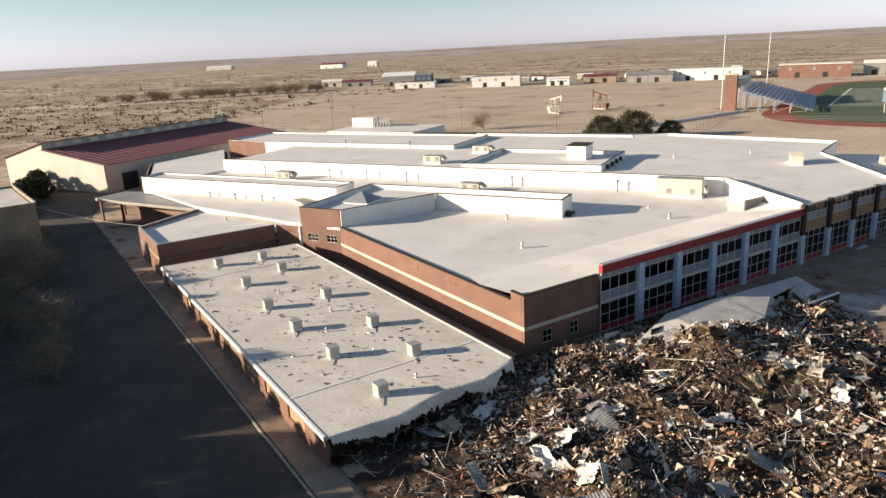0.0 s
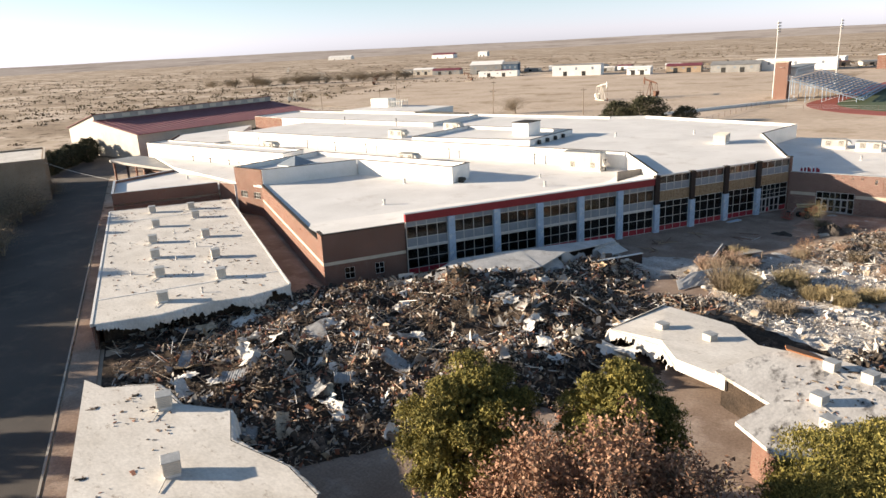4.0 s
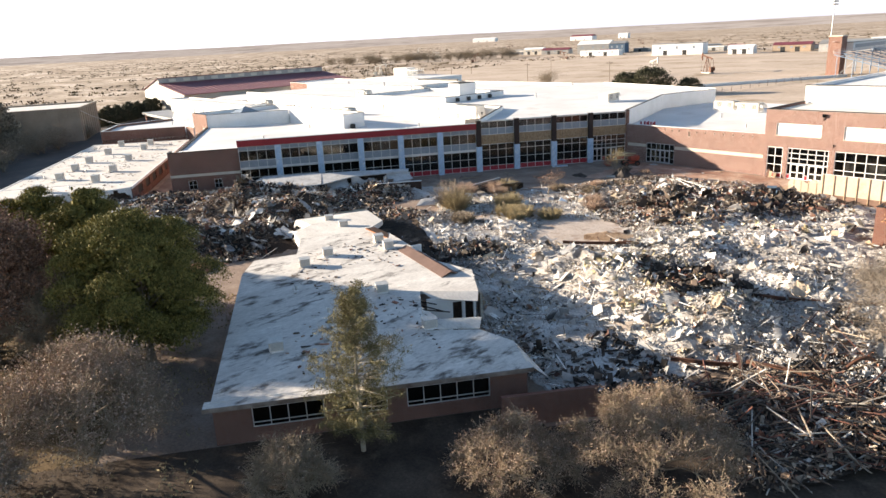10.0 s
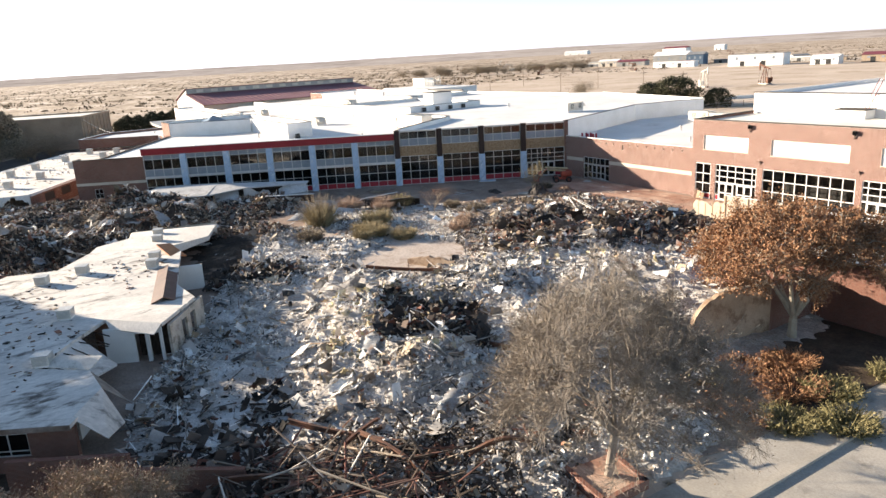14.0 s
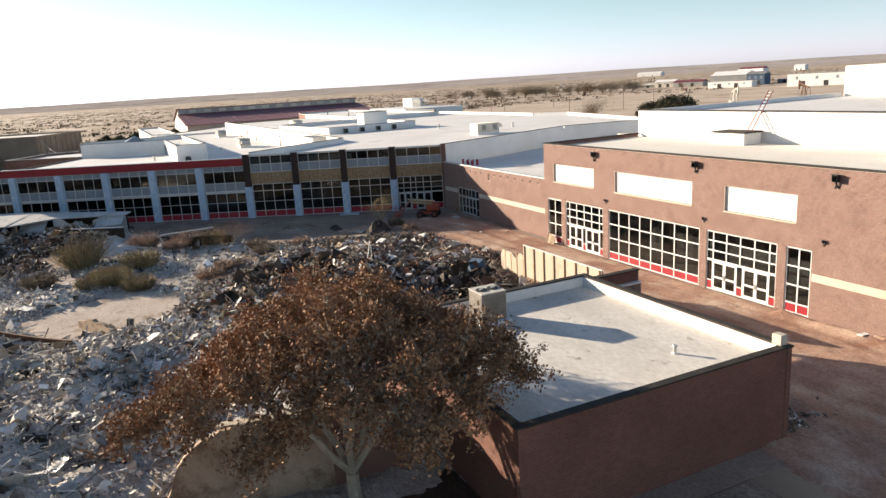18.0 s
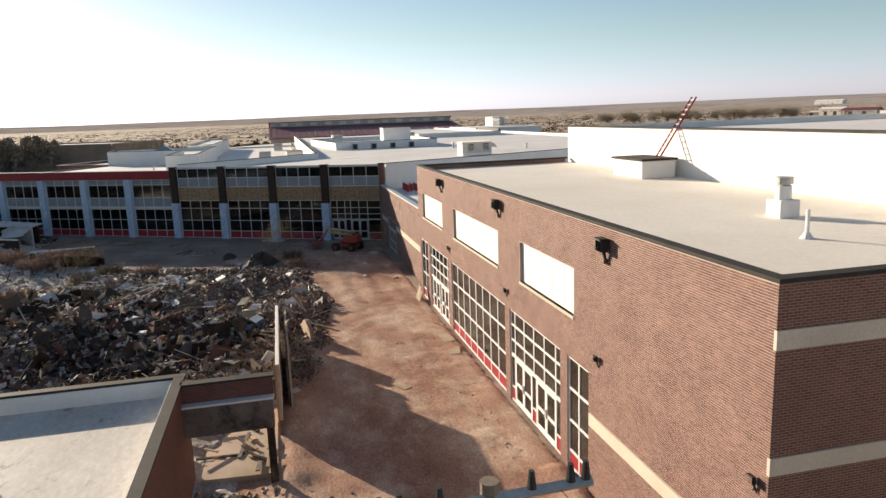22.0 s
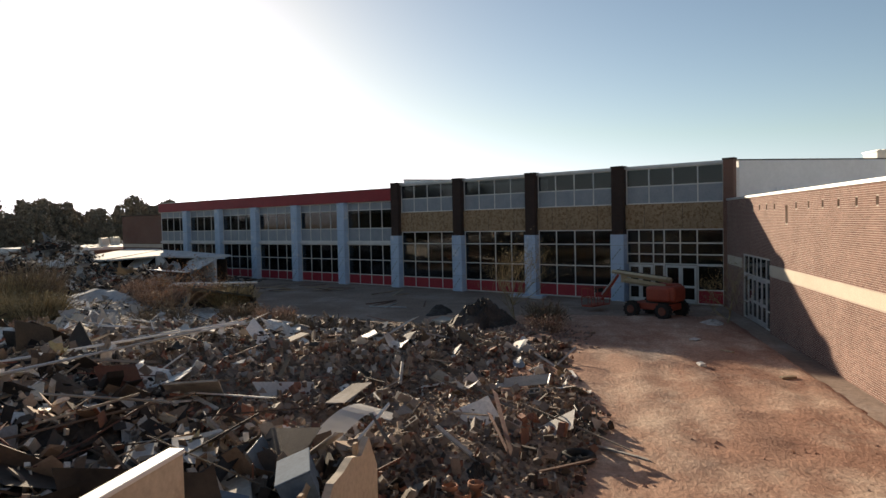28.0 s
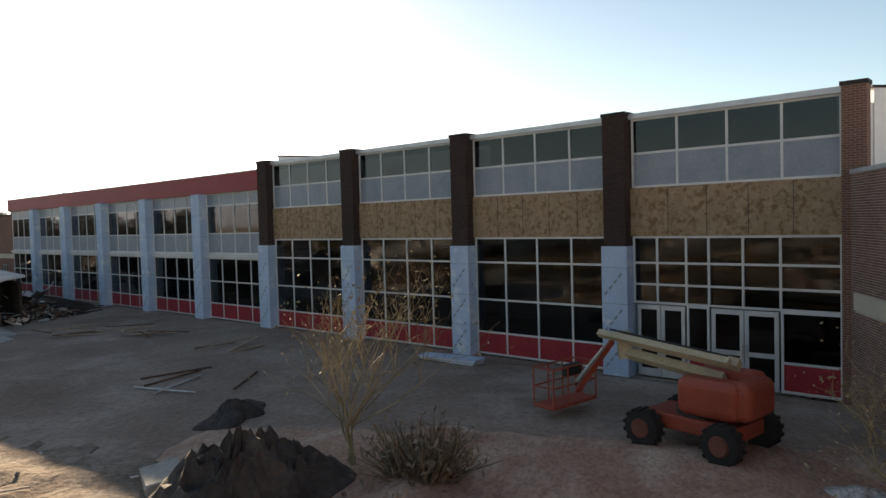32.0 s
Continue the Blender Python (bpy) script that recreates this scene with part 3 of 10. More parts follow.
def value_noise(X, Y, scale, seed):
    """Smooth lattice noise from 0 to 1, on arrays."""
    r = np.random.default_rng(seed).random((64, 64))
    x, y = np.asarray(X) * scale, np.asarray(Y) * scale
    xi, yi = np.floor(x).astype(int), np.floor(y).astype(int)
    fx, fy = x - xi, y - yi
    fx, fy = fx * fx * (3 - 2 * fx), fy * fy * (3 - 2 * fy)
    a, b, c, d = r[xi % 64, yi % 64], r[(xi + 1) % 64, yi % 64], r[xi % 64, (yi + 1) % 64], r[(xi + 1) % 64, (yi + 1) % 64]
    return (a * (1 - fx) + b * fx) * (1 - fy) + (c * (1 - fx) + d * fx) * fy


def lane_h(X, Y):
    edge = np.minimum.reduce([(X - 14) / 3, (96 - X) / 3, (Y - 113) / 3, (131.45 - Y) / 0.4]).clip(0, 1)
    ruts = 0.05 * np.sin((Y - 0.04 * X) * 3.3) * value_noise(X, Y, 0.12, 3) + 0.07 * value_noise(X, Y, 1.6, 4) + 0.05 * value_noise(X, Y, 4.0, 5)
    bank = 0.35 * np.exp(-((Y - 130.7) / 0.7) ** 2) * (X > 66) * value_noise(X, Y, 0.5, 8) + 0.3 * np.exp(-((Y - 122.5 + 0.03 * X) / 0.9) ** 2) * value_noise(X, Y, 0.8, 9)
    return edge * (0.02 + ruts + bank) - 0.22 * (1 - edge)


rough_sheet("dirt_lane", 13, 97, 112, 131.5, 0.3, lane_h, DIRT_RED, "rutted red dirt lane along the brick hall", "lane")

# ---- the school's main block ----
school = thing("school_building", (*MW(-20, 30), 0), "long two-storey brick school with a glass front and white flat roofs", "building")


def window(parent, face, u0, u1, cols, rows, kinds, frame=FRAME, name="window", bar=0.07, inset=0.1, label=""):
    """A window: one frame with its bars, and each pane or panel a piece of its own. kinds: one letter for each row."""
    us = [u0 + (u1 - u0) * c for c in cols]
    back = face.n * (0.05 - inset)
    rim = Face(face.P + back, face.P + back + face.d * face.L)
    w = part(name, rim.wall(rows[0], rows[-1], 0.11, [(us[0] + bar, us[-1] - bar, rows[0] + bar, rows[-1] - bar)], us[0], us[-1]), frame, parent, label)
    for u in us[1:-1]:
        part("mullion", face.boxes((u - bar / 2, u + bar / 2, -inset - 0.055, -inset + 0.045, rows[0] + bar - 0.01, rows[-1] - bar + 0.01)), frame, w)
    for z in rows[1:-1]:
        part("transom", face.boxes((us[0] + bar - 0.01, us[-1] - bar + 0.01, -inset - 0.05, -inset + 0.04, z - bar / 2, z + bar / 2)), frame, w)
    for i in range(len(us) - 1):
        for j in range(len(rows) - 1):
            k = kinds[j]
            if k == " ":
                continue
            m = {"g": DARK_GLASS, "s": GREY_PANEL, "r": RED_PANEL}[k]
            p = part("pane" if k == "g" else "panel", face.boxes((us[i] + 0.02, us[i + 1] - 0.02, -inset - 0.012, -inset + 0.012 if k == "g" else -inset + 0.02, rows[j] + 0.02, rows[j + 1] - 0.02)), m, w)
            if k == "g":
                p.visible_shadow = False
    return w


def door_pair(parent, face, u0, u1, z1=2.2, mat=WHITE_PAINT):
    """Two glazed leaves, each with its frame, pane and pull."""
    mid = (u0 + u1) / 2
    for a, b, hand in ((u0, mid - 0.01, 1), (mid + 0.01, u1, -1)):
        d = part("door", face.boxes((a, a + 0.12, -0.13, -0.06, 0.05, z1), (b - 0.12, b, -0.13, -0.06, 0.05, z1), (a + 0.12, b - 0.12, -0.13, -0.06, 0.05, 0.3), (a + 0.12, b - 0.12, -0.13, -0.06, z1 - 0.15, z1), (a + 0.12, b - 0.12, -0.13, -0.06, 1.0, 1.14)), mat, parent, "white-framed glazed door")
        for lo, hi in ((0.3, 1.0), (1.14, z1 - 0.15)):
            part("pane", face.boxes((a + 0.1, b - 0.1, -0.1, -0.085, lo - 0.02, hi + 0.02)), DARK_GLASS, d).visible_shadow = False
        h = b - 0.06 if hand == 1 else a + 0.06
        part("door_handle", face.boxes((h - 0.02, h + 0.02, -0.06, -0.01, 0.95, 1.35)), ALU, d)


# glass front: ten bays along q; the outside is on the side of growing p
front = Face(MW(0, 0), MW(0, 67.0))
COLS = [0.0] + [6.69 * k - 0.42 for k in range(1, 10)] + [66.4]
four = (0, 0.25, 0.5, 0.75, 1)
for k in range(10):
    a, b = COLS[k] + (0.45 if k else 0.05), COLS[k + 1] - (0.45 if k < 9 else 0.0)
    if k < 6:
        window(school, front, a, b, four, (0.05, 0.92, 2.2, 3.55), "rgg", label="four-light ground floor window with red foot panels")
        part("ledge", front.boxes((a, b, -0.2, 0.12, 3.55, 3.8)), ALU, school, "pale metal ledge between the storeys")
        window(school, front, a, b, four, (3.8, 4.95, 6.55, 7.25), "sgs", label="upper window with grey-blue spandrel panels")
    elif k < 9:
        window(school, front, a, b, four, (0.05, 0.92, 2.2, 3.65, 4.62), "rggg", label="tall ground floor window with red foot panels")
    else:
        s = (b - a) / 6.15
        window(school, front, a, b, (0, 0.135, 0.29, 0.405, 0.57, 0.74, 1), (2.42, 3.05, 3.75, 4.62), "ggg", label="tall entrance window with dark panes")
        window(school, front, a + 0.74 * (b - a), b, (0, 1), (0.05, 0.92, 2.42), "rg")
        window(school, front, a + 0.29 * (b - a), a + 0.405 * (b - a), (0, 1), (0.05, 0.92, 2.42), "rg")
        door_pair(school, front, a + 0.02 * (b - a), a + 0.28 * (b - a), 2.38, ALU)
        door_pair(school, front, a + 0.415 * (b - a), a + 0.73 * (b - a), 2.38, ALU)
    if k >= 6:
        bd = part("sheathing", front.boxes((a - 0.05, b + 0.05, -0.25, -0.03, 4.62, 6.2)), OSB, school, "bare strand board band between the storeys")
        for i in range(1, 5):
            u = a + (b - a) * i / 5
            part("joint", front.boxes((u - 0.008, u + 0.008, -0.03, -0.024, 4.64, 6.18)), BLACK, bd)
        window(school, front, a, b, four, (6.2, 7.32, 8.45), "sg", label="clerestory window, dark panes over grey panels")
        part("coping", front.boxes((a - 0.05, b + 0.05, -0.3, 0.06, 8.45, 8.62)), ALU, school, "pale metal coping")
for k in range(1, 10):
    u = COLS[k]
    top = 7.25 if k < 6 else 4.3
    c = part("column", front.boxes((u - 0.46, u + 0.46, -0.3, 0.42, 0.0, top)), BLUE_FOAM, school, "column clad in pale blue insulation board")
    rows = np.arange(1.2, top - 0.3, 1.2)
    for z in rows:
        part("joint", front.boxes((u - 0.463, u + 0.463, -0.2, 0.423, z - 0.008, z + 0.008)), GREY_PANEL, c)
    if k >= 6:
        part("pier", front.boxes((u - 0.4, u + 0.4, -0.3, 0.34, 4.3, 8.58)), BRICK_DK, school, "dark brick pier above the blue column")
        part("pier_cap", front.boxes((u - 0.43, u + 0.43, -0.33, 0.37, 8.58, 8.69)), METAL_EDGE, school)
part("end_pier", front.boxes((66.4, 67.0, -0.4, 0.1, 0.0, 8.62)), BRICK_M, school, "brick end pier")
part("pier_cap", front.boxes((66.36, 67.04, -0.43, 0.13, 8.62, 8.73)), METAL_EDGE, school)
part("fascia", front.boxes((-0.05, 39.3, -0.35, 0.22, 7.25, 8.25)), RED_METAL, school, "long red metal fascia")
part("fascia_cap", front.boxes((-0.1, 39.3, -0.4, 0.26, 8.25, 8.31)), ALU, school)
# backing sheet behind the clerestory, its darkness painted rather than shaded
part("dark_lining", front.boxes((39.6, 66.2, -0.4, -0.32, 6.25, 8.4)), INSIDE_DARK, school, "near-black backing painted as the unlit space behind the clerestory")
# rooms behind the glass; their plaster colour is darkened to suggest shade
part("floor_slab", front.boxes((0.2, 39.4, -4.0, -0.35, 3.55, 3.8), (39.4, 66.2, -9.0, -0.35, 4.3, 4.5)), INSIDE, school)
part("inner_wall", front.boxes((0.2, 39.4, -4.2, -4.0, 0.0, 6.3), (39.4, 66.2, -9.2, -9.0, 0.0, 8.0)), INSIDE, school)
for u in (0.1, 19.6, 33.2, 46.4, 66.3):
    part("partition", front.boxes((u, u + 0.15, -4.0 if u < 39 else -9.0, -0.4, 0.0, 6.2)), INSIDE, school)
part("room_floor", front.boxes((0.2, 66.2, -9.0, -0.35, -0.1, 0.04)), CONCRETE, school)

# brick corner at the south-west end
south = Face(MW(-0.4, -10.9), MW(-0.4, 0.0))
part("wall", south.wall(0.0, 6.95, 0.35, ((2.6, 3.9, 0.9, 2.4), (6.6, 7.8, 0.9, 2.4))), BRICK_M, school, "brown brick wall with a pale stone band")
part("stone_band", south.boxes((0, 10.9, -0.05, 0.04, 3.0, 3.42)), STONE, school)
for a, b in ((2.6, 3.9), (6.6, 7.8)):
    window(school, south, a, b, (0, 0.5, 1), (0.9, 1.65, 2.4), "gg", bar=0.06)
part("coping", south.boxes((-0.05, 10.95, -0.4, 0.05, 6.95, 7.05)), METAL_EDGE, school)
west = Face(MW(-46.2, -10.9), MW(-0.4, -10.9))
part("wall", west.wall(0.0, 5.95, 0.35, (), 0, 45.4), BRICK_M, school, "long brick side wall with a pale stone band")
part("wall", west.boxes((43.6, 45.4, -0.35, 0.0, 5.95, 6.95)), BRICK_M, school)
part("coping", west.boxes((43.5, 45.4, -0.4, 0.05, 6.95, 7.05)), METAL_EDGE, school)
part("stone_band", west.boxes((0, 45.8, -0.05, 0.04, 3.0, 3.42)), STONE, school)
part("coping", west.boxes((0, 43.6, -0.4, 0.06, 5.95, 6.08)), METAL_EDGE, school)
for i, u in enumerate((8, 16, 24, 33)):
    part("scupper", west.boxes((u - 0.12, u + 0.12, 0.0, 0.05, 4.9, 5.15)), METAL_EDGE, school)

# low roof behind the front, at 5.85
WEDGE = [MW(-0.35, 39.5), (-13.1, 125.6)]
LOW = [MW(-46.2, -10.6), MW(-12, -10.6), MW(-12, 39.5), (-13.1, 126.2), (-130, 126.2), (-130, 103), (-104, 93), (-74, 87.5)]
part("roof", prism(LOW, 5.4, 5.85), MEMBRANE, school, "wide white membrane roof with faint stains")
RISE = [(q, 6.75 + 1.35 * max(0.0, q) / 39.5) for q in (-10.6, 0, 10, 20, 30, 39.5)]
part("rising_roof", ([(*MW(p, q), z) for q, h in RISE for p, z in ((-12, 5.85), (-0.38, h))], [(2 * k, 2 * k + 1, 2 * k + 3, 2 * k + 2) for k in range(len(RISE) - 1)]), MEMBRANE, school, "strip of white roof rising to the front")
part("rising_roof", ([(*MW(-12, 39.5), 5.85), (*MW(-0.38, 39.5), 8.1), (-13.1, 126.2, 5.85)], [(0, 1, 2)]), MEMBRANE, school)
part("parapet_back", front.boxes((0, 39.3, -0.38, -0.36, 6.3, 8.2)), PARAPET, school)

# raised part with the corner tower and the pyramid skylight
RAISED = [(-73.9, 87.3), (-65.7, 87.3), (-56.9, 102.9), (-34.5, 102.9), (-34.5, 107.9), (-73.5, 107.9)]
part("raised_roof", prism([(-73.5, 87.7), (-65.9, 87.7), (-57.1, 103.3), (-34.9, 103.3), (-34.9, 107.6), (-73.3, 107.6)], 5.5, 7.9), MEMBRANE, school, "raised white roof round a skylight")


def run(poly, z0, z1, thick, material, parent, name="parapet", cap=None, closed=True, out=0.04):
    """Upright walls along a polygon, each a piece of its own, with a thin coping."""
    n = len(poly)
    for i in range(n if closed else n - 1):
        f = Face(poly[i], poly[(i + 1) % n])
        part(name, f.boxes((-out, f.L - thick * 0.99, out - thick, out, z0, z1)), material[i] if isinstance(material, (list, tuple)) else material, parent)
        if cap:
            part("coping", f.boxes((-0.06 - out, f.L - thick * 0.99 + 0.02, out - thick - 0.04, out + 0.04, z1, z1 + 0.07)), cap, parent)


run(RAISED, 5.7, 8.7, 0.3, [BRICK, PARAPET, PARAPET, PARAPET, PARAPET, PARAPET], school, cap=METAL_EDGE)
tower = Face((-73.9, 87.3), (-65.7, 87.3))
part("tower_wall", tower.wall(0, 5.7, 0.35, ((1.2, 3.2, 3.2, 4.4), (5.0, 7.0, 3.2, 4.4))), BRICK, school, "square brick corner tower")
for a in (1.2, 5.0):
    window(school, tower, a, a + 2.0, (0, 0.33, 0.67, 1), (3.2, 3.8, 4.4), "gg", bar=0.06)
part("skylight_curb", boxes((-71.6, -65.8, 95.0, 100.6, 7.9, 8.05)), PARAPET, school)
part("skylight", ([(-71.4, 95.2, 8.05), (-66.0, 95.2, 8.05), (-66.0, 100.4, 8.05), (-71.4, 100.4, 8.05), (-68.7, 97.8, 9.6)], [(0, 1, 4), (1, 2, 4), (2, 3, 4), (3, 0, 4), (3, 2, 1, 0)]), GREY_PANEL, school, "low pyramid skylight of pale panels")


def block(poly, z0, z1, dip, name, label, face=PARAPET, roofmat=MEMBRANE):
    """A raised roof block: walls with a coping round a roof that lies a little lower."""
    part(name, prism(poly, z0, z1 - dip), roofmat, school, label)
    run(poly, z1 - dip, z1, 0.25, PARAPET, school, cap=METAL_EDGE)


block([(-129, 101.6), (-77, 101.6), (-77, 107.2), (-129, 107.2)], 5.4, 9.0, 0.3, "clerestory_block", "long white clerestory block on the roof")
# higher back roof
BACK = [(-0.9, 108.9), MW(-0.4, 66.6), (11.8, 132.6), (1.1, 159.9), (4, 176), (-34, 186), (-42, 182), (-120, 182), (-120, 158), (-129.5, 158), (-129.5, 126.4), (-13.1, 126.4)]
part("back_roof", prism(BACK, 5.0, 8.2), MEMBRANE, school, "wide white upper roof")
run([(-129.5, 126.4), (-13.3, 126.4), (-0.9, 108.9)], 5.85, 8.9, 0.3, PARAPET, school, cap=METAL_EDGE, closed=False)
run([MW(-0.9, 67.0), (1.1, 159.9), (4, 176)], 5.0, 8.6, 0.3, PARAPET, school, cap=METAL_EDGE, closed=False)
part("parapet_back", front.boxes((39.6, 66.4, -0.75, -0.4, 8.2, 8.5)), PARAPET, school)
run([(4, 176), (-34, 186), (-42, 182), (-110, 182)], 4.0, 8.75, 0.3, PARAPET, school, closed=False)
block([(-64.6, 128.2), (-36.1, 131.2), (-36.1, 149.5), (-64.6, 149.5)], 8.0, 9.5, 0.7, "roof_well", "raised white roof block with low parapets")
part("roof_hut", prism([(-46, 140.6), (-42, 140.6), (-42, 145.8), (-46, 145.8)], 8.6, 11.7), PARAPET, school, "white stair hut on the roof")
part("hut_roof", boxes((-46.15, -41.85, 140.45, 145.95, 11.7, 11.82)), METAL_EDGE, school)
P3 = [(-157.5, 157), (-141.5, 155), (-80, 155), (-80, 176), (-157.5, 176)]
block(P3, 0.0, 9.2, 0.4, "north_block", "far white-roofed block")
part("brick_return", Face((-157.55, 156.95), (-141.5, 154.94)).boxes((0, 16.1, -0.2, 0.03, 4.0, 9.1)), BRICK, school, "brick end face")
part("mechanical_well", prism([(-135, 176.2), (-104, 176.2), (-104, 196), (-135, 196)], 0, 9.6), MEMBRANE, school, "white far roof block")
part("screen_wall", boxes((-112, -84, 176.6, 177, 6, 9.7)), BLACK, school, "dark screen wall by the rooftop plant")
# grey ribbed metal roof at the back
mr = part("metal_roof", prism([(-104, 184), (-43, 184), (-43, 206), (-104, 206)], 3.5, [7.4, 7.4, 6.0, 6.0]), GREY_METAL, school, "grey ribbed metal roof")
for i in range(60):
    x = -103.6 + i * 1.02
    part("rib", ([(x, 184, 7.4), (x + 0.12, 184, 7.4), (x + 0.12, 206, 6.0), (x, 206, 6.0), (x, 184, 7.5), (x + 0.12, 184, 7.5), (x + 0.12, 206, 6.1), (x, 206, 6.1)], CUBE), ALU, mr)
# low brick block at the north-west, beside the wing
LB = [MW(-58.8, -36.2), (-79.4, 87.4), (-74.1, 87.4), (-81.9, 92), (-103.5, 92.9), MW(-74.2, -36.2)]
part("low_roof", prism(LB, 4.0, 4.9), MEMBRANE, school, "low white roof")
run(LB, 0.0, 5.4, 0.35, [BRICK_M, BRICK, PARAPET, PARAPET, BRICK_M, BRICK_M], school, "low_wall", cap=ALU)
lbf = Face(LB[0], LB[1])
part("stone_band", lbf.boxes((0, lbf.L, -0.05, 0.04, 2.9, 3.3)), STONE, school)
lbe = Face(LB[5], LB[0])
part("stone_band", lbe.boxes((0, lbe.L, -0.05, 0.04, 2.9, 3.3)), STONE, school)
part("entrance_canopy", prism([(-137, 95.4), (-128, 94.5), (-104.5, 93.5), (-104, 103), (-130, 103.4), (-137, 102.8)], 4.6, 5.2), GREY_METAL, school, "flat grey entrance canopy")
part("west_wall", prism([(-130, 100), (-104, 94.5), (-104, 103), (-130, 103.2)], 0, 4.6), BRICK, school)
part("west_wall", Face((-131, 103.2), (-160, 130)).wall(0, 6.5, 0.3), BRICK, school)
part("north_wing", prism([(-131, 104), (-129.8, 127), (-160, 157), (-160, 131)], 0, 6.3), MEMBRANE, school, "white roof of the far wing")
for x, y in ((-136.5, 96.2), (-129, 95.6), (-136.5, 101.8)):
    part("canopy_post", boxes((x - 0.2, x + 0.2, y - 0.2, y + 0.2, 0, 4.6)), BRICK, school)

# ---- link building and sports hall ----
link = thing("link_building", (25, 140, 0), "low brick link building with a white roof and a shaded entrance", "building")
lf = Face((12.4, 132.0), (37.6, 132.0))
part("wall", lf.wall(0, 6.25, 0.35, ((4.1, 9.5, 0.0, 3.35), (12.0, 12.35, 5.0, 5.75), *[(13.4 + 1.55 * i, 13.6 + 1.55 * i, 5.6, 5.85) for i in range(7)], *[(6.3 + 1.3 * i, 6.5 + 1.3 * i, 5.6, 5.85) for i in range(4)])), MORTAR, link, "brick wall with a pale stone band")
# black sheet behind the slots stands in for the dark inside
part("dark_lining", lf.boxes((5, 25, -0.5, -0.36, 4.8, 6.0)), BLACK, link)
for a, b in ((0.3, 4.0), (9.6, 25.1)):
    part("stone_band", lf.boxes((a, b, -0.05, 0.04, 2.63, 3.08)), STONE, link)
part("coping", lf.boxes((0.1, 25.2, -0.4, 0.06, 6.25, 6.36)), ALU, link)
window(link, lf, 4.1, 9.5, (0, 0.17, 0.36, 0.5, 0.64, 0.83, 1), (2.3, 3.35), "g", bar=0.08)
for a, b in ((5.0, 6.8), (6.85, 8.6)):
    door_pair(link, lf, a, b, 2.28, ALU)
for a, b in ((4.1, 4.95), (8.65, 9.5)):
    window(link, lf, a, b, (0, 1), (0.05, 0.9, 2.3), "gg", bar=0.07)
# back wall in the shade-darkened plaster
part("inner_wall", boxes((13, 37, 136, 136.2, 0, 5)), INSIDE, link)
part("roof", prism([(12.2, 132.3), (37.4, 132.3), (37.4, 177), (4.3, 177), (1.5, 159.9)], 5.2, 5.75), MEMBRANE, link, "white membrane roof")
part("parapet_back", lf.boxes((0.4, 25.1, -0.55, -0.4, 5.75, 6.22)), PARAPET, link)

hall = thing("sports_hall", (57, 150, 0), "tall brick sports hall with white boarded windows", "building")
GX0, GX1, GY = 37.4, 77.2, 131.3
gf = Face((GX0, GY), (GX1, GY))
OPEN = [(0.6, 2.9, 0.0, 4.55), (3.6, 9.3, 0.0, 4.6), (10.1, 20.9, 0.0, 4.6), (21.6, 27.8, 0.0, 4.6), (28.5, 30.4, 0.0, 4.6)]
PANELS = [(1.7, 8.0, 6.35, 8.1), (11.0, 20.0, 6.3, 8.08), (23.2, 29.1, 6.28, 8.08)]
part("wall", gf.wall(0, 10.0, 0.4, OPEN + PANELS), MORTAR, hall, "tall brick front with window bays")
part("coping", gf.boxes((-0.08, GX1 - GX0 + 0.08, -0.3, 0.06, 10.0, 10.1)), METAL_EDGE, hall, "dark metal coping")
for a, b, z0, z1 in PANELS:
    pn = part("boarding", gf.boxes((a, b, -0.3, -0.14, z0, z1)), WHITE_BOARD, hall, "white boarded-up window")
    n = round((b - a) / 1.28)
    for i in range(1, n):
        u = a + (b - a) * i / n
        part("joint", gf.boxes((u - 0.012, u + 0.012, -0.14, -0.134, z0, z1)), GALV, pn)
    part("sill", gf.boxes((a - 0.05, b + 0.05, -0.14, 0.05, z0 - 0.1, z0)), STONE, hall)
window(hall, gf, 0.6, 2.9, (0, 0.5, 1), (0.05, 0.75, 2.0, 3.25, 4.55), "rggg", WHITE_PAINT, bar=0.09)
for (a, b) in ((3.6, 9.3), (21.6, 27.8)):
    w = b - a
    window(hall, gf, a, b, (0, 0.1, 0.3, 0.5, 0.7, 0.9, 1), (2.35, 3.1, 3.85, 4.6), "ggg", WHITE_PAINT, bar=0.09)
    door_pair(hall, gf, a + 0.1 * w, a + 0.45 * w, 2.3)
    door_pair(hall, gf, a + 0.55 * w, a + 0.9 * w, 2.3)
    for u0, u1 in ((0.0, 0.1), (0.45, 0.55), (0.9, 1.0)):
        window(hall, gf, a + u0 * w, a + u1 * w, (0, 1), (0.05, 0.75, 2.35), "rg", WHITE_PAINT, bar=0.07)
window(hall, gf, 10.1, 20.9, [i / 8 for i in range(9)], (0.05, 0.75, 2.0, 3.3, 4.6), "rggg", WHITE_PAINT, bar=0.09)
window(hall, gf, 28.5, 30.4, (0, 0.5, 1), (0.05, 0.75, 2.0, 3.3, 4.6), "rggg", WHITE_PAINT, bar=0.09)
part("stone_band", gf.boxes((30.5, GX1 - GX0 + 0.04, -0.05, 0.05, 2.62, 3.1)), STONE, hall)
side = Face((GX1, GY), (GX1, 143.2))
part("wall", side.wall(0, 10.0, 0.4, (), 0.4), BRICK, hall, "shaded brick side wall with three pale bands")
part("corner_brickwork", boxes((GX1 + 0.001, GX1 + 0.006, GY - 0.006, GY + 0.399, 0, 10.0)), BRICK, hall)
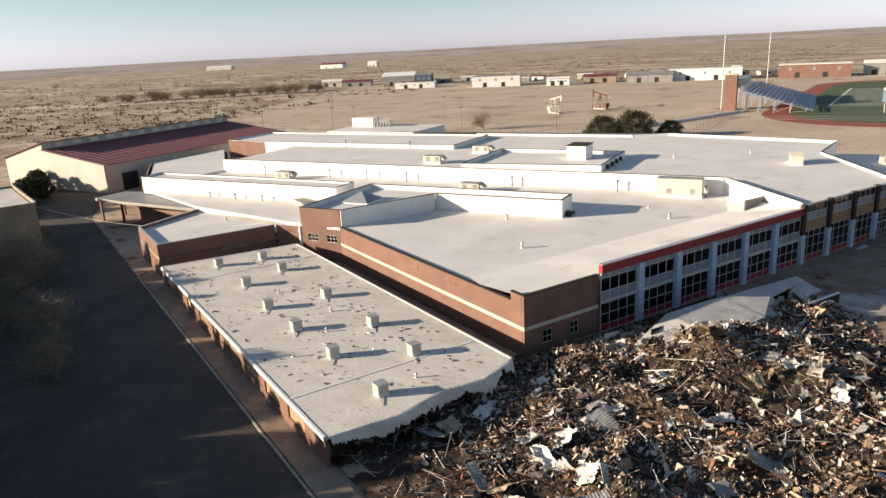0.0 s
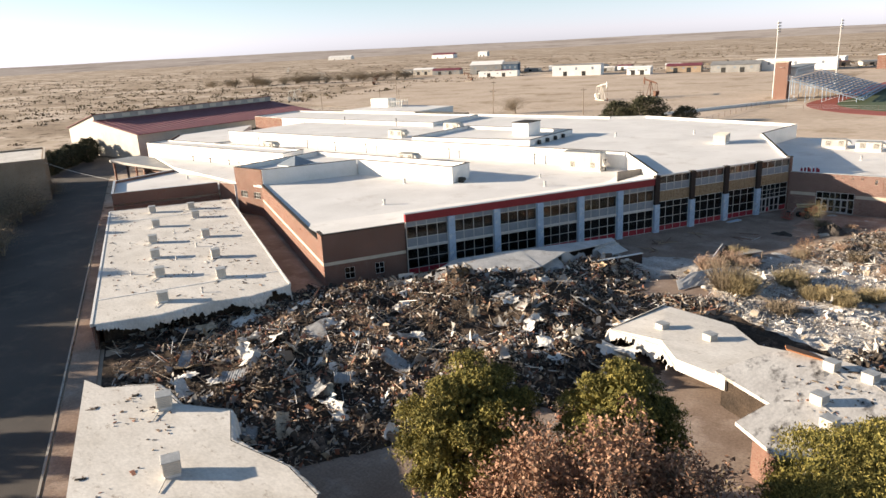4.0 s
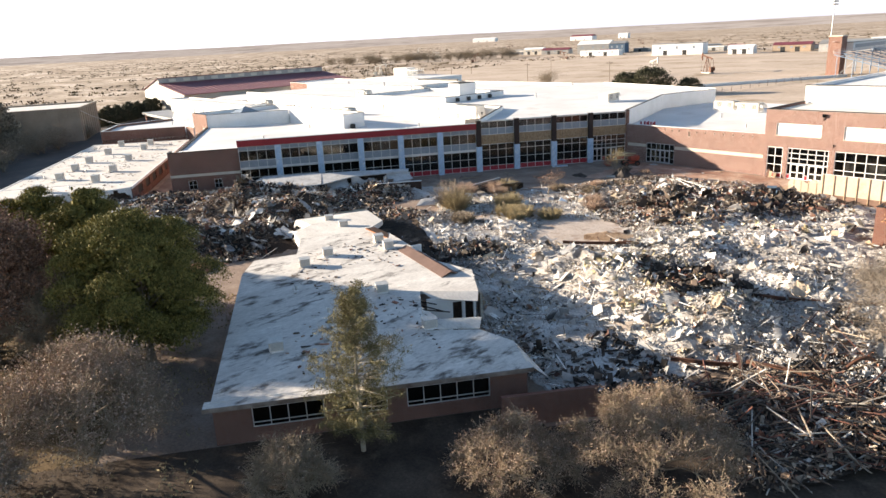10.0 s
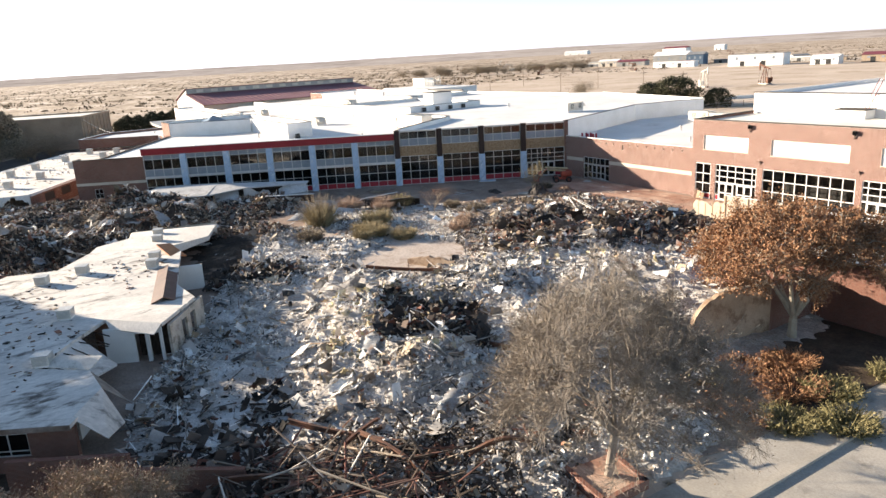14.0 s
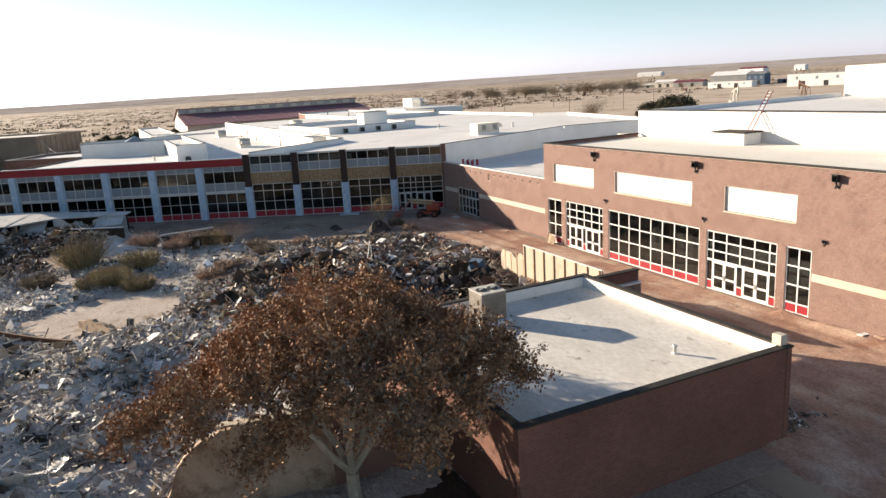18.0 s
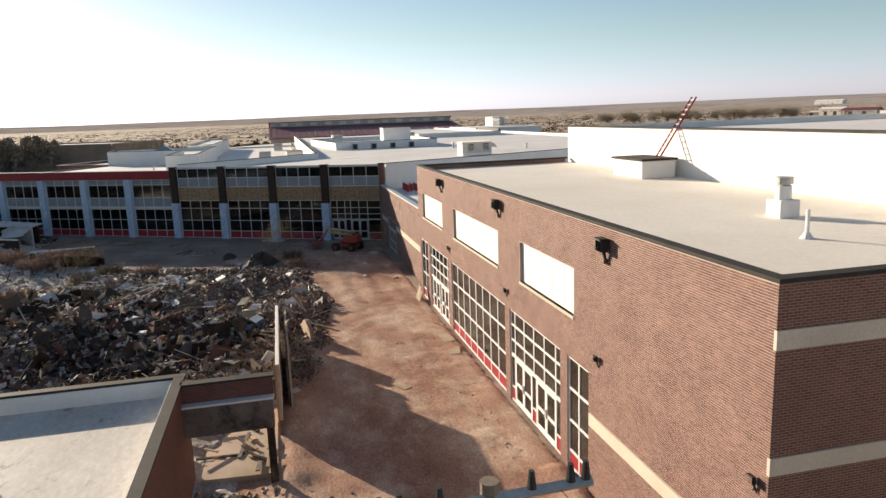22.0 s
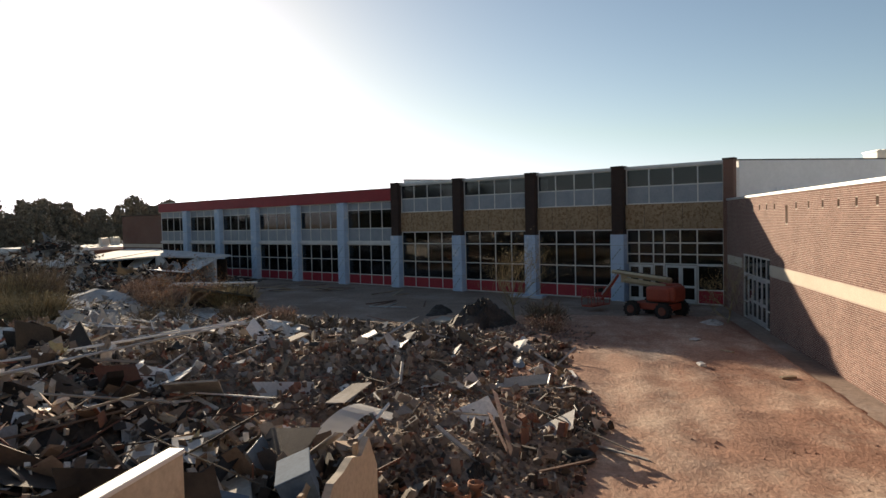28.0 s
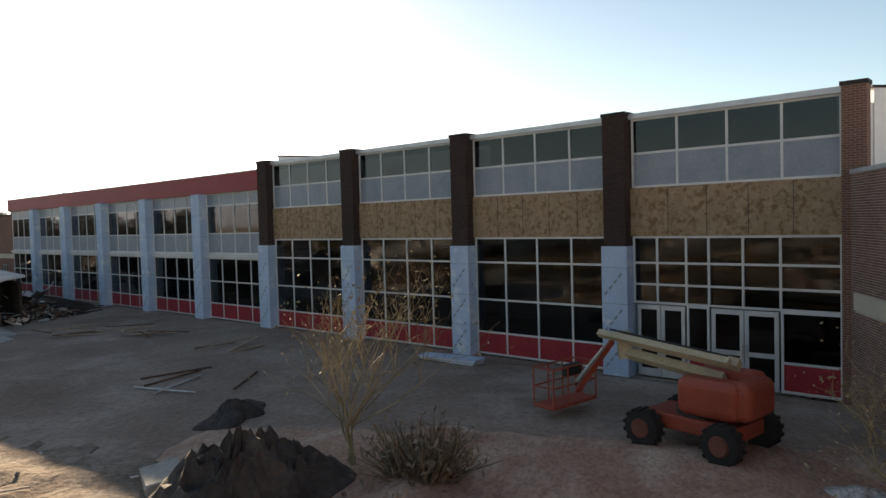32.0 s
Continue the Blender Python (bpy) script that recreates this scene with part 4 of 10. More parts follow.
for z0, z1 in ((2.62, 3.1), (5.55, 5.98), (8.5, 8.95)):
    part("stone_band", side.boxes((-0.03, 11.9, -0.05, 0.05, z0, z1)), STONE, hall)
part("coping", side.boxes((0.3, 12, -0.3, 0.06, 10.0, 10.1)), METAL_EDGE, hall)
part("wall", Face((GX0, 143.2), (GX0, GY)).wall(0, 10.0, 0.35, (), 0, 11.5), BRICK, hall)
part("coping", boxes((GX0 - 0.06, GX0 + 0.36, GY + 0.31, 143.4, 10.0, 10.1)), METAL_EDGE, hall)
part("roof", boxes((GX0 + 0.35, GX1 - 0.4, GY + 0.4, 143.6, 9.0, 9.72)), HALL_ROOF, hall, "pale roof with tan dust stains")
# hall's back wall, also in the shade-darkened plaster
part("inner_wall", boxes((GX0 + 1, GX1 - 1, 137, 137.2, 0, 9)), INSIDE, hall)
part("room_floor", boxes((GX0 + 0.4, GX1 - 0.5, GY + 0.4, 137, -0.1, 0.04)), CONCRETE, hall)
part("upper_wall", boxes((GX0, 128, 143.6, 144.0, 0, 12.45)), PARAPET, hall, "white upper wall of the main hall")
part("upper_wall", boxes((GX0, GX0 + 0.4, 144.0, 176, 5, 12.45)), PARAPET, hall)
part("upper_roof", boxes((GX0 + 0.4, 128, 144.0, 176.4, 11, 12.0)), MEMBRANE, hall)
part("coping", boxes((GX0 - 0.06, 128, 143.54, 144.06, 12.45, 12.55)), METAL_EDGE, hall)
part("high_block", boxes((GX0 + 0.5, 128, 176.4, 215, 0, 15.7)), PARAPET, hall, "tall white stage block behind")
part("side_wall", boxes((127.6, 128, 144, 176, 0, 12.4)), BRICK, hall)

# ---- low burnt wing beside the road ----
wing = thing("burnt_wing", (*MW(-25, -26), 0), "low burnt-out classroom wing with a stained white flat roof", "building")
WP = [MW(-54.5, -36.8), MW(6.0, -36.8), MW(6.4, -30), MW(5.0, -24.5), MW(5.6, -20.5), MW(3.8, -16), MW(-52.6, -16)]
part("roof", prism(WP, 2.65, 2.92), OLD_ROOF, wing, "white roof coating with black stains and a torn end")
for a, b in ((0, 1), (5, 6), (6, 0)):
    f = Face(WP[a], WP[b])
    part("roof_edge", f.boxes((0, f.L, -0.12, 0.12, 2.6, 2.98)), PARAPET, wing)
wf = Face(WP[0], WP[1])
part("wall", wf.wall(0, 2.6, 0.3, [(2.5 + 6.2 * i, 6.5 + 6.2 * i, 1.0, 2.3) for i in range(9)]), BRICK_M, wing, "low brick wall with boarded windows")
for i in range(9):
    part("boarding", wf.boxes((2.5 + 6.2 * i, 6.5 + 6.2 * i, -0.2, -0.14, 1.0, 2.3)), TIMBER, wing)
ef = Face(WP[5], WP[6])
part("wall", ef.wall(0, 2.6, 0.3, [(4 + 5.5 * i, 7.2 + 5.5 * i, 1.0, 2.3) for i in range(9)]), BRICK_M, wing, "low brick wall towards the alley")
# flat black panels fill the alley-side openings
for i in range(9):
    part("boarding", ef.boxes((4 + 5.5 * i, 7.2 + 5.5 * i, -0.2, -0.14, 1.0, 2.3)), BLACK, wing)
part("wall", Face(WP[6], WP[0]).wall(0, 2.6, 0.3), BRICK_M, wing)
part("inner_wall", Face(MW(4.4, -36), MW(4.0, -16.5)).wall(0, 2.6, 0.2, ((6, 8, 0, 2.2),)), CHAR, wing, "scorched inner wall")
for q in (-31, -26, -21):
    part("inner_wall", Face(MW(-54, q), MW(3.5, q)).boxes((0, 57, -0.1, 0.1, 0, 2.6)), CHAR, wing)
for p, q0, q1 in ((-44, -36.5, -16.2), (-2, -36.5, -16.5)):
    f = Face(MW(p, q0), MW(p, q1))
    part("seam", f.boxes((0, f.L, -0.1, 0.1, 2.92, 2.97)), PARAPET, wing)

# the wing's far piece, past the collapsed middle
wing2 = thing("broken_wing_end", (*MW(38, -31), 0), "far end of the burnt wing with a torn white roof", "building")
WP2 = [MW(20.0, -36.6), MW(53.2, -36.6), MW(53.0, -25.6), MW(45, -22.5), MW(41, -23.5), MW(36, -26.5), MW(31.5, -26), MW(28.5, -29.5), MW(24, -31), MW(22.5, -35)]
part("roof", prism(WP2, 2.6, 2.88), OLD_ROOF, wing2, "stained white roof with a ragged edge")
f2 = Face(WP2[0], WP2[1])
part("wall", f2.wall(0, 2.6, 0.3, [(3 + 6.2 * i, 7 + 6.2 * i, 1.0, 2.3) for i in range(4)]), BRICK_M, wing2)
f3 = Face(WP2[1], WP2[2])
part("wall", f3.wall(0, 3.3, 0.35), BRICK_M, wing2, "brick end wall")
part("coping", f3.boxes((-0.05, f3.L + 0.05, -0.4, 0.05, 3.3, 3.4)), METAL_EDGE, wing2)
part("inner_wall", Face(MW(30, -30), MW(52, -27)).wall(0, 2.6, 0.2), CHAR, wing2)

# ---- south classroom building, half collapsed ----
PLASTER_OLD = surf("stained pale plaster", (0.42, 0.36, 0.29), (0.58, 0.52, 0.45), 0.8, stain=(0.16, 0.12, 0.09), ss=0.9, cut=(0.5, 0.64), bs=9, depth=0.02)
RUST_EDGE = surf("stained brown metal edge", (0.12, 0.085, 0.065), (0.3, 0.25, 0.21), 1.2, bs=12, depth=0.004)
south_b = thing("south_classrooms", (*MW(66, 14), 0), "half-collapsed brick classroom building with a sooty white roof", "building")
SP = [MW(78.0, 4.8), MW(78.2, 23.8), MW(74.8, 23.9), MW(72.3, 22.2), MW(71.4, 18.6), MW(67.2, 18.9), MW(63.4, 19.4), MW(64.9, 23.9), MW(59.5, 24.6), MW(56, 22.2), MW(50, 20.5), MW(44.5, 19), MW(43, 16.2), MW(43.5, 9.8), MW(49.2, 9.4), MW(50, 5.4), MW(54, 4.6)]
part("roof", prism(SP, 2.6, 2.86), SOOT_ROOF, south_b, "sooty white roof with a broken edge")
sf = Face(SP[0], SP[1])
WINS = [(2.2, 6.4), (7.2, 10.2), (11.4, 16.6)]
part("wall", sf.wall(0, 2.6, 0.3, [(a, b, 0.9, 2.2) for a, b in WINS]), BRICK_M, south_b, "brick wall under a deep white eave")
for a, b in WINS:
    n = max(2, round((b - a) / 1.05))
    window(south_b, sf, a, b, [i / n for i in range(n + 1)], (0.9, 1.2, 2.2), "gg", FRAME, bar=0.06)
part("eave", sf.boxes((-0.4, 19.2, -0.2, 0.7, 2.62, 2.84)), SOOT_ROOF, south_b)
part("fascia", sf.boxes((-0.42, 19.22, 0.7, 0.74, 2.58, 2.86)), RUST_EDGE, south_b)
part("wall", Face(MW(52, 4.9), MW(77.7, 5.1)).wall(0, 2.6, 0.3), BRICK_M, south_b)
part("wall", Face(MW(44, 10.1), MW(50, 9.6)).wall(0, 2.6, 0.25), CHAR, south_b, "scorched inner wall")
part("inner_wall", Face(MW(77.6, 22.6), MW(73.2, 22.4)).wall(0, 2.5, 0.2, ((1.2, 2.4, 0, 2.1),)), WHITE_BOARD, south_b, "bare white inner wall with door gaps")
hole = Face(MW(64.7, 19.7), MW(64.7, 23.7))
part("bared_wall", hole.wall(0, 2.56, 0.15, ((2.1, 2.85, 0, 2.1), (3.1, 3.8, 0, 2.1))), WHITE_BOARD, south_b, "white classroom wall laid bare where the roof fell in")
part("door_jamb", hole.boxes((2.85, 3.1, -0.02, 0.06, 0, 2.15)), PARAPET, south_b)
# dark sheet behind the door gaps, added in place of room shade
part("dark_lining", hole.boxes((1.9, 4.0, -1.3, -1.2, 0, 2.5)), CHAR, south_b)
part("back_wall", Face(MW(71.2, 18.3), MW(64.7, 19.2)).boxes((0, 6.5, -0.2, 0, 0, 2.55)), CHAR, south_b)
part("bared_wall", Face(MW(48.9, 18.6), MW(48.2, 21.9)).wall(0, 2.3, 0.18), WHITE_BOARD, south_b)
ow = Face(MW(64.6, 24.3), MW(58.4, 24.8))
part("outer_wall", ow.wall(0, 2.55, 0.2, ((2.0, 2.9, 0, 2.1), (3.6, 4.5, 0, 2.1))), PLASTER_OLD, south_b, "stained classroom wall laid bare, with door gaps")
part("garden_wall", Face(MW(80.6, 21.5), MW(80.8, 27.4)).boxes((0, 5.9, -0.3, 0, 0, 2.0)), BRICK_M, south_b)
part("low_wall", Face(MW(80.8, 27.4), MW(81.5, 33)).boxes((0, 5.6, -0.3, 0, 0, 1.2)), BRICK_M, south_b)
# sagging strip of roof that runs back towards the front
ST = [MW(44.6, 9.8), MW(45.2, 18.9), MW(41, 17.0), MW(36, 19.2), MW(28.2, 18.0), MW(30.8, 9.2), MW(36, 10.8), MW(40, 9.0)]
part("sagging_roof", prism(ST, 1.6, [2.7, 2.7, 2.5, 2.1, 1.7, 1.9, 2.4, 2.6]), OLD_ROOF, south_b, "sagging strip of white roof")

# ---- annex with the flat white roof ----
BRICK_AN = bricks("annex brick", (0.2, 0.075, 0.055), (0.14, 0.052, 0.04), (0.2, 0.14, 0.11))
SOOT_STEEL = surf("smoke-stained grey plaster", (0.13, 0.105, 0.09), (0.2, 0.165, 0.14), 0.7, stain=(0.05, 0.04, 0.035), ss=0.9, cut=(0.5, 0.64), bs=9, depth=0.01)
annex = thing("annex", (70, 110, 0), "small brick annex with a flat white roof", "building")
AX0, AX1, AY0, AY1 = 62.8, 77.5, 103.0, 117.0
part("roof", boxes((AX0 + 0.3, AX1 - 0.3, AY0 + 0.3, AY1 - 0.3, 3.2, 3.78)), OLD_ROOF, annex, "flat white roof with a cable across it")
AP = [(AX0, AY0), (AX1, AY0), (AX1, AY1), (AX0, AY1)]
run(AP, 0, 4.4, 0.3, BRICK_AN, annex, "wall", cap=METAL_EDGE)
for i in range(4):
    f = Face(AP[i], AP[(i + 1) % 4])
    part("parapet_lining", f.boxes((0.3, f.L - 0.3, -0.36, -0.301, 3.78, 4.38)), PARAPET, annex)
# scorched lintel and post left of a fallen bay on its north side
part("lintel", boxes((63.7, 64.0, 117.02, 120.3, 3.72, 4.4)), BRICK_AN, annex, "brick fascia over the fallen bay")
part("lintel_coping", boxes((63.64, 64.06, 117.02, 120.36, 4.4, 4.47)), METAL_EDGE, annex)
part("ledge", boxes((63.7, 64.34, 117.02, 120.3, 3.64, 3.72)), PARAPET, annex, "pale ledge under the fascia")
part("burnt_beam", boxes((63.75, 64.28, 117.02, 120.26, 2.5, 3.64)), SOOT_STEEL, annex, "smoke-stained beam of the fallen bay")
part("burnt_post", bevel_box(63.78, 64.06, 119.94, 120.22, -0.1, 2.5, 0.02), CHAR, annex, "charred post")

# ---- buildings round about ----
left_b = thing("tan_hall", (-135, 62, 0), "tan brick hall with a pale flat roof", "building")
LBP = [(-150, 86), (-126, 75.5), (-140, 43), (-164, 53)]
part("wall", prism(LBP, 0, 8.6), BRICK_TAN, left_b, "tan brick wall with pilasters")
part("roof", prism([(-149.6, 85.4), (-126.5, 75.2), (-140, 43.6), (-163.4, 53.3)], 8.6, 8.75), OLD_ROOF, left_b, "pale gravel roof")
run(LBP, 8.6, 9.1, 0.3, BRICK_TAN, left_b, cap=STONE)
lfw = Face(LBP[1], LBP[0])
for i in range(9):
    part("pilaster", lfw.boxes((1 + i * 3, 1.5 + i * 3, 0, 0.2, 0, 8.5)), BRICK_TAN, left_b)

barn = thing("metal_barn", (-185, 155, 0), "long cream metal barn with a dark red roof", "barn")
y0, y1 = 119.0, 190.0
part("body", ([(-208, y0, 0), (-165, y0, 0), (-165, y0, 7.6), (-190, y0, 10.9), (-190, y0, 12.9), (-208, y0, 8.4), (-208, y1, 0), (-165, y1, 0), (-165, y1, 7.6), (-190, y1, 10.9), (-190, y1, 12.9), (-208, y1, 8.4)], [(0, 1, 2, 3, 4, 5), (11, 10, 9, 8, 7, 6), (1, 7, 8, 2), (0, 5, 11, 6), (2, 8, 9, 3), (3, 9, 10, 4), (4, 10, 11, 5), (0, 6, 7, 1)]), CREAM_METAL, barn, "cream metal walls")
part("roof", ([(-163.8, y0 - 0.6, 7.5), (-163.8, y1 + 0.6, 7.5), (-190.0, y1 + 0.6, 11.0), (-190.0, y0 - 0.6, 11.0), (-163.8, y0 - 0.6, 7.65), (-163.8, y1 + 0.6, 7.65), (-190.0, y1 + 0.6, 11.15), (-190.0, y0 - 0.6, 11.15)], CUBE), RED_ROOF, barn, "dark red ribbed metal roof")
part("roof", ([(-189.4, y0 - 0.6, 12.95), (-189.4, y1 + 0.6, 12.95), (-209.0, y1 + 0.6, 8.2), (-209.0, y0 - 0.6, 8.2), (-189.4, y0 - 0.6, 13.1), (-189.4, y1 + 0.6, 13.1), (-209.0, y1 + 0.6, 8.35), (-209.0, y0 - 0.6, 8.35)], CUBE), RED_ROOF, barn)
part("clerestory", boxes((-189.95, -189.8, y0, y1, 11.1, 12.95)), GREY_METAL, barn, "grey clerestory band")
for i in range(12):
    part("window", boxes((-189.8, -189.74, y0 + 4 + i * 5.6, y0 + 6.6 + i * 5.6, 11.5, 12.6)), CREAM_METAL, barn, "translucent clerestory panel")
for i in range(36):
    y = y0 + i * 2
    part("rib", ([(-163.8, y, 7.65), (-163.8, y + 0.15, 7.65), (-190, y + 0.15, 11.15), (-190, y, 11.15), (-163.8, y, 7.73), (-163.8, y + 0.15, 7.73), (-190, y + 0.15, 11.23), (-190, y, 11.23)], CUBE), RED_ROOF, barn)
# flat black panels on the wall imitate the dark inside open doors
for y in (124, 141, 158):
    part("barn_door", boxes((-165, -164.9, y, y + 5, 0, 4.6)), BLACK, barn, "black panel standing for the dark of an open door")

# ---- rubble ----
HILLS = [(16, -14, 13, 15, 1.3), (6, -12, 5, 10, 0.7), (30, -13, 9, 9, 1.0), (13, 2, 6, 5, 2.2), (22, 8, 8, 7, 2.1), (24, -22, 5, 5, 2.0), (33, -4, 5, 4, 2.1), (9, 14, 6, 9, 1.0), (32, 3, 4, 4, 1.5), (34, 23, 7, 4, 0.6),
         (31, 54, 10, 7, 1.1), (24, 61, 7, 5, 0.45), (38, 63, 9, 6, 1.1), (32, 70, 6, 3, 0.5), (47, 56, 8, 7, 1.0), (54, 48, 6, 4, 1.2), (64, 40, 7, 4.5, 2.5), (57, 37, 5, 3.5, 1.7), (71, 42, 5, 4, 1.3), (50, 35, 4, 3, 0.9),
         (60, 28, 16, 4.5, 0.42), (74, 51, 8, 6, 0.9), (84, 40, 6, 6, 1.2), (38, 35, 4, 3, 0.8), (60, 60, 8, 8, 0.8), (42, 74, 7, 3, 0.5), (53, 72, 8, 6, 0.8), (46, 27, 7, 4, 0.7), (66, 49, 5, 4, 0.9), (22, 36, 7, 6, 0.4), (12.5, 6, 3, 8, 0.9), (12, 22, 3, 6, 0.9)]


def to_pq(X, Y):
    dx, dy = X - A0.x, Y - A0.y
    return dx * E1.x + dy * E1.y, dx * E2.x + dy * E2.y


def rubble_h(X, Y):
    p, q = to_pq(np.asarray(X, float), np.asarray(Y, float))
    h = sum(a * np.exp(-((p - hp) / rp) ** 2 - ((q - hq) / rq) ** 2) for hp, hq, rp, rq, a in HILLS)
    # the open yard by the glass front, the lane, and the clear ground under the trees
    open_yard = ((9.5 - p) / 2.5).clip(0, 1) * ((q - 22) / 5).clip(0, 1)
    lane = ((np.asarray(Y) - (124.3 - 0.065 * (np.asarray(X) - 20))) / 2.2).clip(0, 1)
    trees = ((p - 34) / 4).clip(0, 1) * ((1.5 - q) / 4).clip(0, 1)
    bare = np.exp(-(((p - 42) / 5.5) ** 2 + ((q - 41) / 7.5) ** 2) ** 2)
    x, y = np.asarray(X, float), np.asarray(Y, float)
    drive = ((x - 77.3) / 1.0).clip(0, 1) * ((y - 66) / 3).clip(0, 1)
    bed = np.exp(-(((x - 76.6) / 2.3) ** 2 + ((y - 76.9) / 2.1) ** 2) ** 2)
    keep = (1 - open_yard) * (1 - lane) * (1 - trees) * (1 - 0.9 * bare) * (1 - drive) * (1 - bed)
    n = value_noise(X, Y, 0.35, 21) * 0.9 + value_noise(X, Y, 0.9, 22) * 0.5 + value_noise(X, Y, 2.2, 23) * 0.25
    wide = value_noise(X, Y, 0.16, 24)
    crest = 1 - np.abs(2 * value_noise(X, Y, 0.22, 25) - 1)
    clump = 1 - np.abs(2 * value_noise(X, Y, 0.75, 26) - 1)
    h = h * keep * (0.02 + 0.42 * n + 0.55 * wide + 0.5 * crest ** 2) + (0.28 * clump ** 2 + 0.18 * value_noise(X, Y, 1.9, 27) ** 2) * (2.2 * h * keep).clip(0, 1)
    return np.where(h > 0.1, h - 0.08, -0.3 + h)


def heap(name, p0, p1, q0, q1, material, label):
    """One heap of the fallen walls, as bumpy ground."""
    step = 0.36
    np_, nq = int((p1 - p0) / step) + 1, int((q1 - q0) / step) + 1
    P, Q = np.meshgrid(np.linspace(p0, p1, np_), np.linspace(q0, q1, nq), indexing="ij")
    X, Y = A0.x + P * E1.x + Q * E2.x, A0.y + P * E1.y + Q * E2.y
    Z = rubble_h(X, Y)
    i = (np.arange(np_ - 1)[:, None] * nq + np.arange(nq - 1)).ravel()
    F = np.stack([i, i + nq, i + nq + 1, i + 1], -1)
    keep = (Z.ravel()[F] > -0.05).any(1)
    me = fast_mesh(name, np.stack([X, Y, Z], -1).reshape(-1, 3), F[keep])
    return tagged(part(name, me, material), label, "rubble", "", "stuff")


heap("rubble_bed", 0.5, 46, -36, 24, CHAR, "burnt black heap of collapsed classrooms")
heap("rubble_bed", 9, 34, 46.02, 84, RUBBLE_DIRT, "brown heap of broken blocks and dirt beside the lane")
# burnt hollow: deep shadow between the piles is put into the bed's colour
heap("rubble_bed", 34.01, 46, 46.02, 72.9, SOOT_SHADE_DIRT, "heap of burnt debris behind the standing wall, coloured dark for shadow")
heap("rubble_bed", 34.01, 46, 72.91, 84, RUBBLE_DIRT, "brown dirt bank along the lane")
heap("rubble_bed", 46.01, 90, 46.02, 84, ASH, "ash-grey litter of collapsed walls before the annex")
heap("rubble_bed", 78.01, 90, 24.01, 46.0, SOOT_SHADE_DIRT, "grey burnt heap under tangled timbers")
heap("rubble_bed", 9, 78, 24.01, 46.0, ASH, "ash-grey heap of collapsed walls and roofs")

MIX_BURNT = island_mix("burnt debris", [((0.025, 0.02, 0.018), 22), ((0.1, 0.075, 0.06), 18), ((0.32, 0.22, 0.155), 20), ((0.52, 0.41, 0.31), 20), ((0.72, 0.68, 0.63), 14), ((0.3, 0.13, 0.085), 11), ((0.3, 0.285, 0.27), 8)], dusty=0.22)
MIX_DARK = island_mix("dark debris, sodden and shadow-toned", [((0.03, 0.025, 0.022), 40), ((0.07, 0.055, 0.045), 26), ((0.14, 0.1, 0.075), 16), ((0.15, 0.06, 0.04), 8), ((0.5, 0.46, 0.42), 5)], tint=(0.12, 0.09, 0.07))
MIX_ASH = island_mix("pale debris", [((0.54, 0.5, 0.46), 22), ((0.68, 0.65, 0.61), 20), ((0.24, 0.2, 0.17), 18), ((0.05, 0.044, 0.04), 20), ((0.42, 0.33, 0.23), 10), ((0.8, 0.78, 0.75), 14), ((0.27, 0.13, 0.08), 4)], tint=(0.6, 0.56, 0.52))
MIX_BLOCK = island_mix("broken masonry", [((0.2, 0.15, 0.12), 36), ((0.29, 0.22, 0.175), 22), ((0.27, 0.12, 0.08), 20), ((0.44, 0.36, 0.29), 10), ((0.1, 0.075, 0.06), 16)])
MIX_BROWN = island_mix("brown mixed debris", [((0.2, 0.155, 0.12), 26), ((0.085, 0.068, 0.058), 18), ((0.33, 0.26, 0.2), 22), ((0.3, 0.16, 0.115), 9), ((0.5, 0.46, 0.42), 14), ((0.68, 0.65, 0.61), 9)], tint=(0.34, 0.29, 0.25))
MIX_WOOD = island_mix("splintered wood", [((0.16, 0.115, 0.085), 34), ((0.06, 0.045, 0.038), 26), ((0.4, 0.32, 0.24), 14), ((0.18, 0.075, 0.055), 18), ((0.54, 0.5, 0.45), 8)], tint=(0.12, 0.09, 0.075))
MIX_SHEET = island_mix("torn roofing and cladding", [((0.7, 0.68, 0.65), 34), ((0.5, 0.48, 0.45), 20), ((0.3, 0.29, 0.28), 16), ((0.4, 0.29, 0.18), 12), ((0.05, 0.045, 0.04), 14), ((0.3, 0.36, 0.42), 4)], rough=0.6)
MIX_FLUFF = island_mix("yellow insulation wool", [((0.46, 0.4, 0.25), 5), ((0.54, 0.49, 0.37), 4)], rough=1.0, spec=0.0)


def spots(n, where, r):
    w = np.array([x[4] for x in where], float)
    box = np.array([x[:4] for x in where], float)[r.choice(len(where), n, p=w / w.sum())]
    p, q = box[:, 0] + (box[:, 1] - box[:, 0]) * r.random(n), box[:, 2] + (box[:, 3] - box[:, 2]) * r.random(n)
    return A0.x + p * E1.x + q * E2.x, A0.y + p * E1.y + q * E2.y


def turns(n, r, tilt):
    ya, pa, ra = r.random(n) * 2 * np.pi, r.normal(0, tilt, n), r.normal(0, tilt, n)
    cy, sy, cp, sp, cr, sr = np.cos(ya), np.sin(ya), np.cos(pa), np.sin(pa), np.cos(ra), np.sin(ra)
    return np.stack([np.stack([cy * cp, cy * sp * sr - sy * cr, cy * sp * cr + sy * sr], -1), np.stack([sy * cp, sy * sp * sr + cy * cr, sy * sp * cr - cy * sr], -1), np.stack([-sp, cp * sr, cp * cr], -1)], 1)


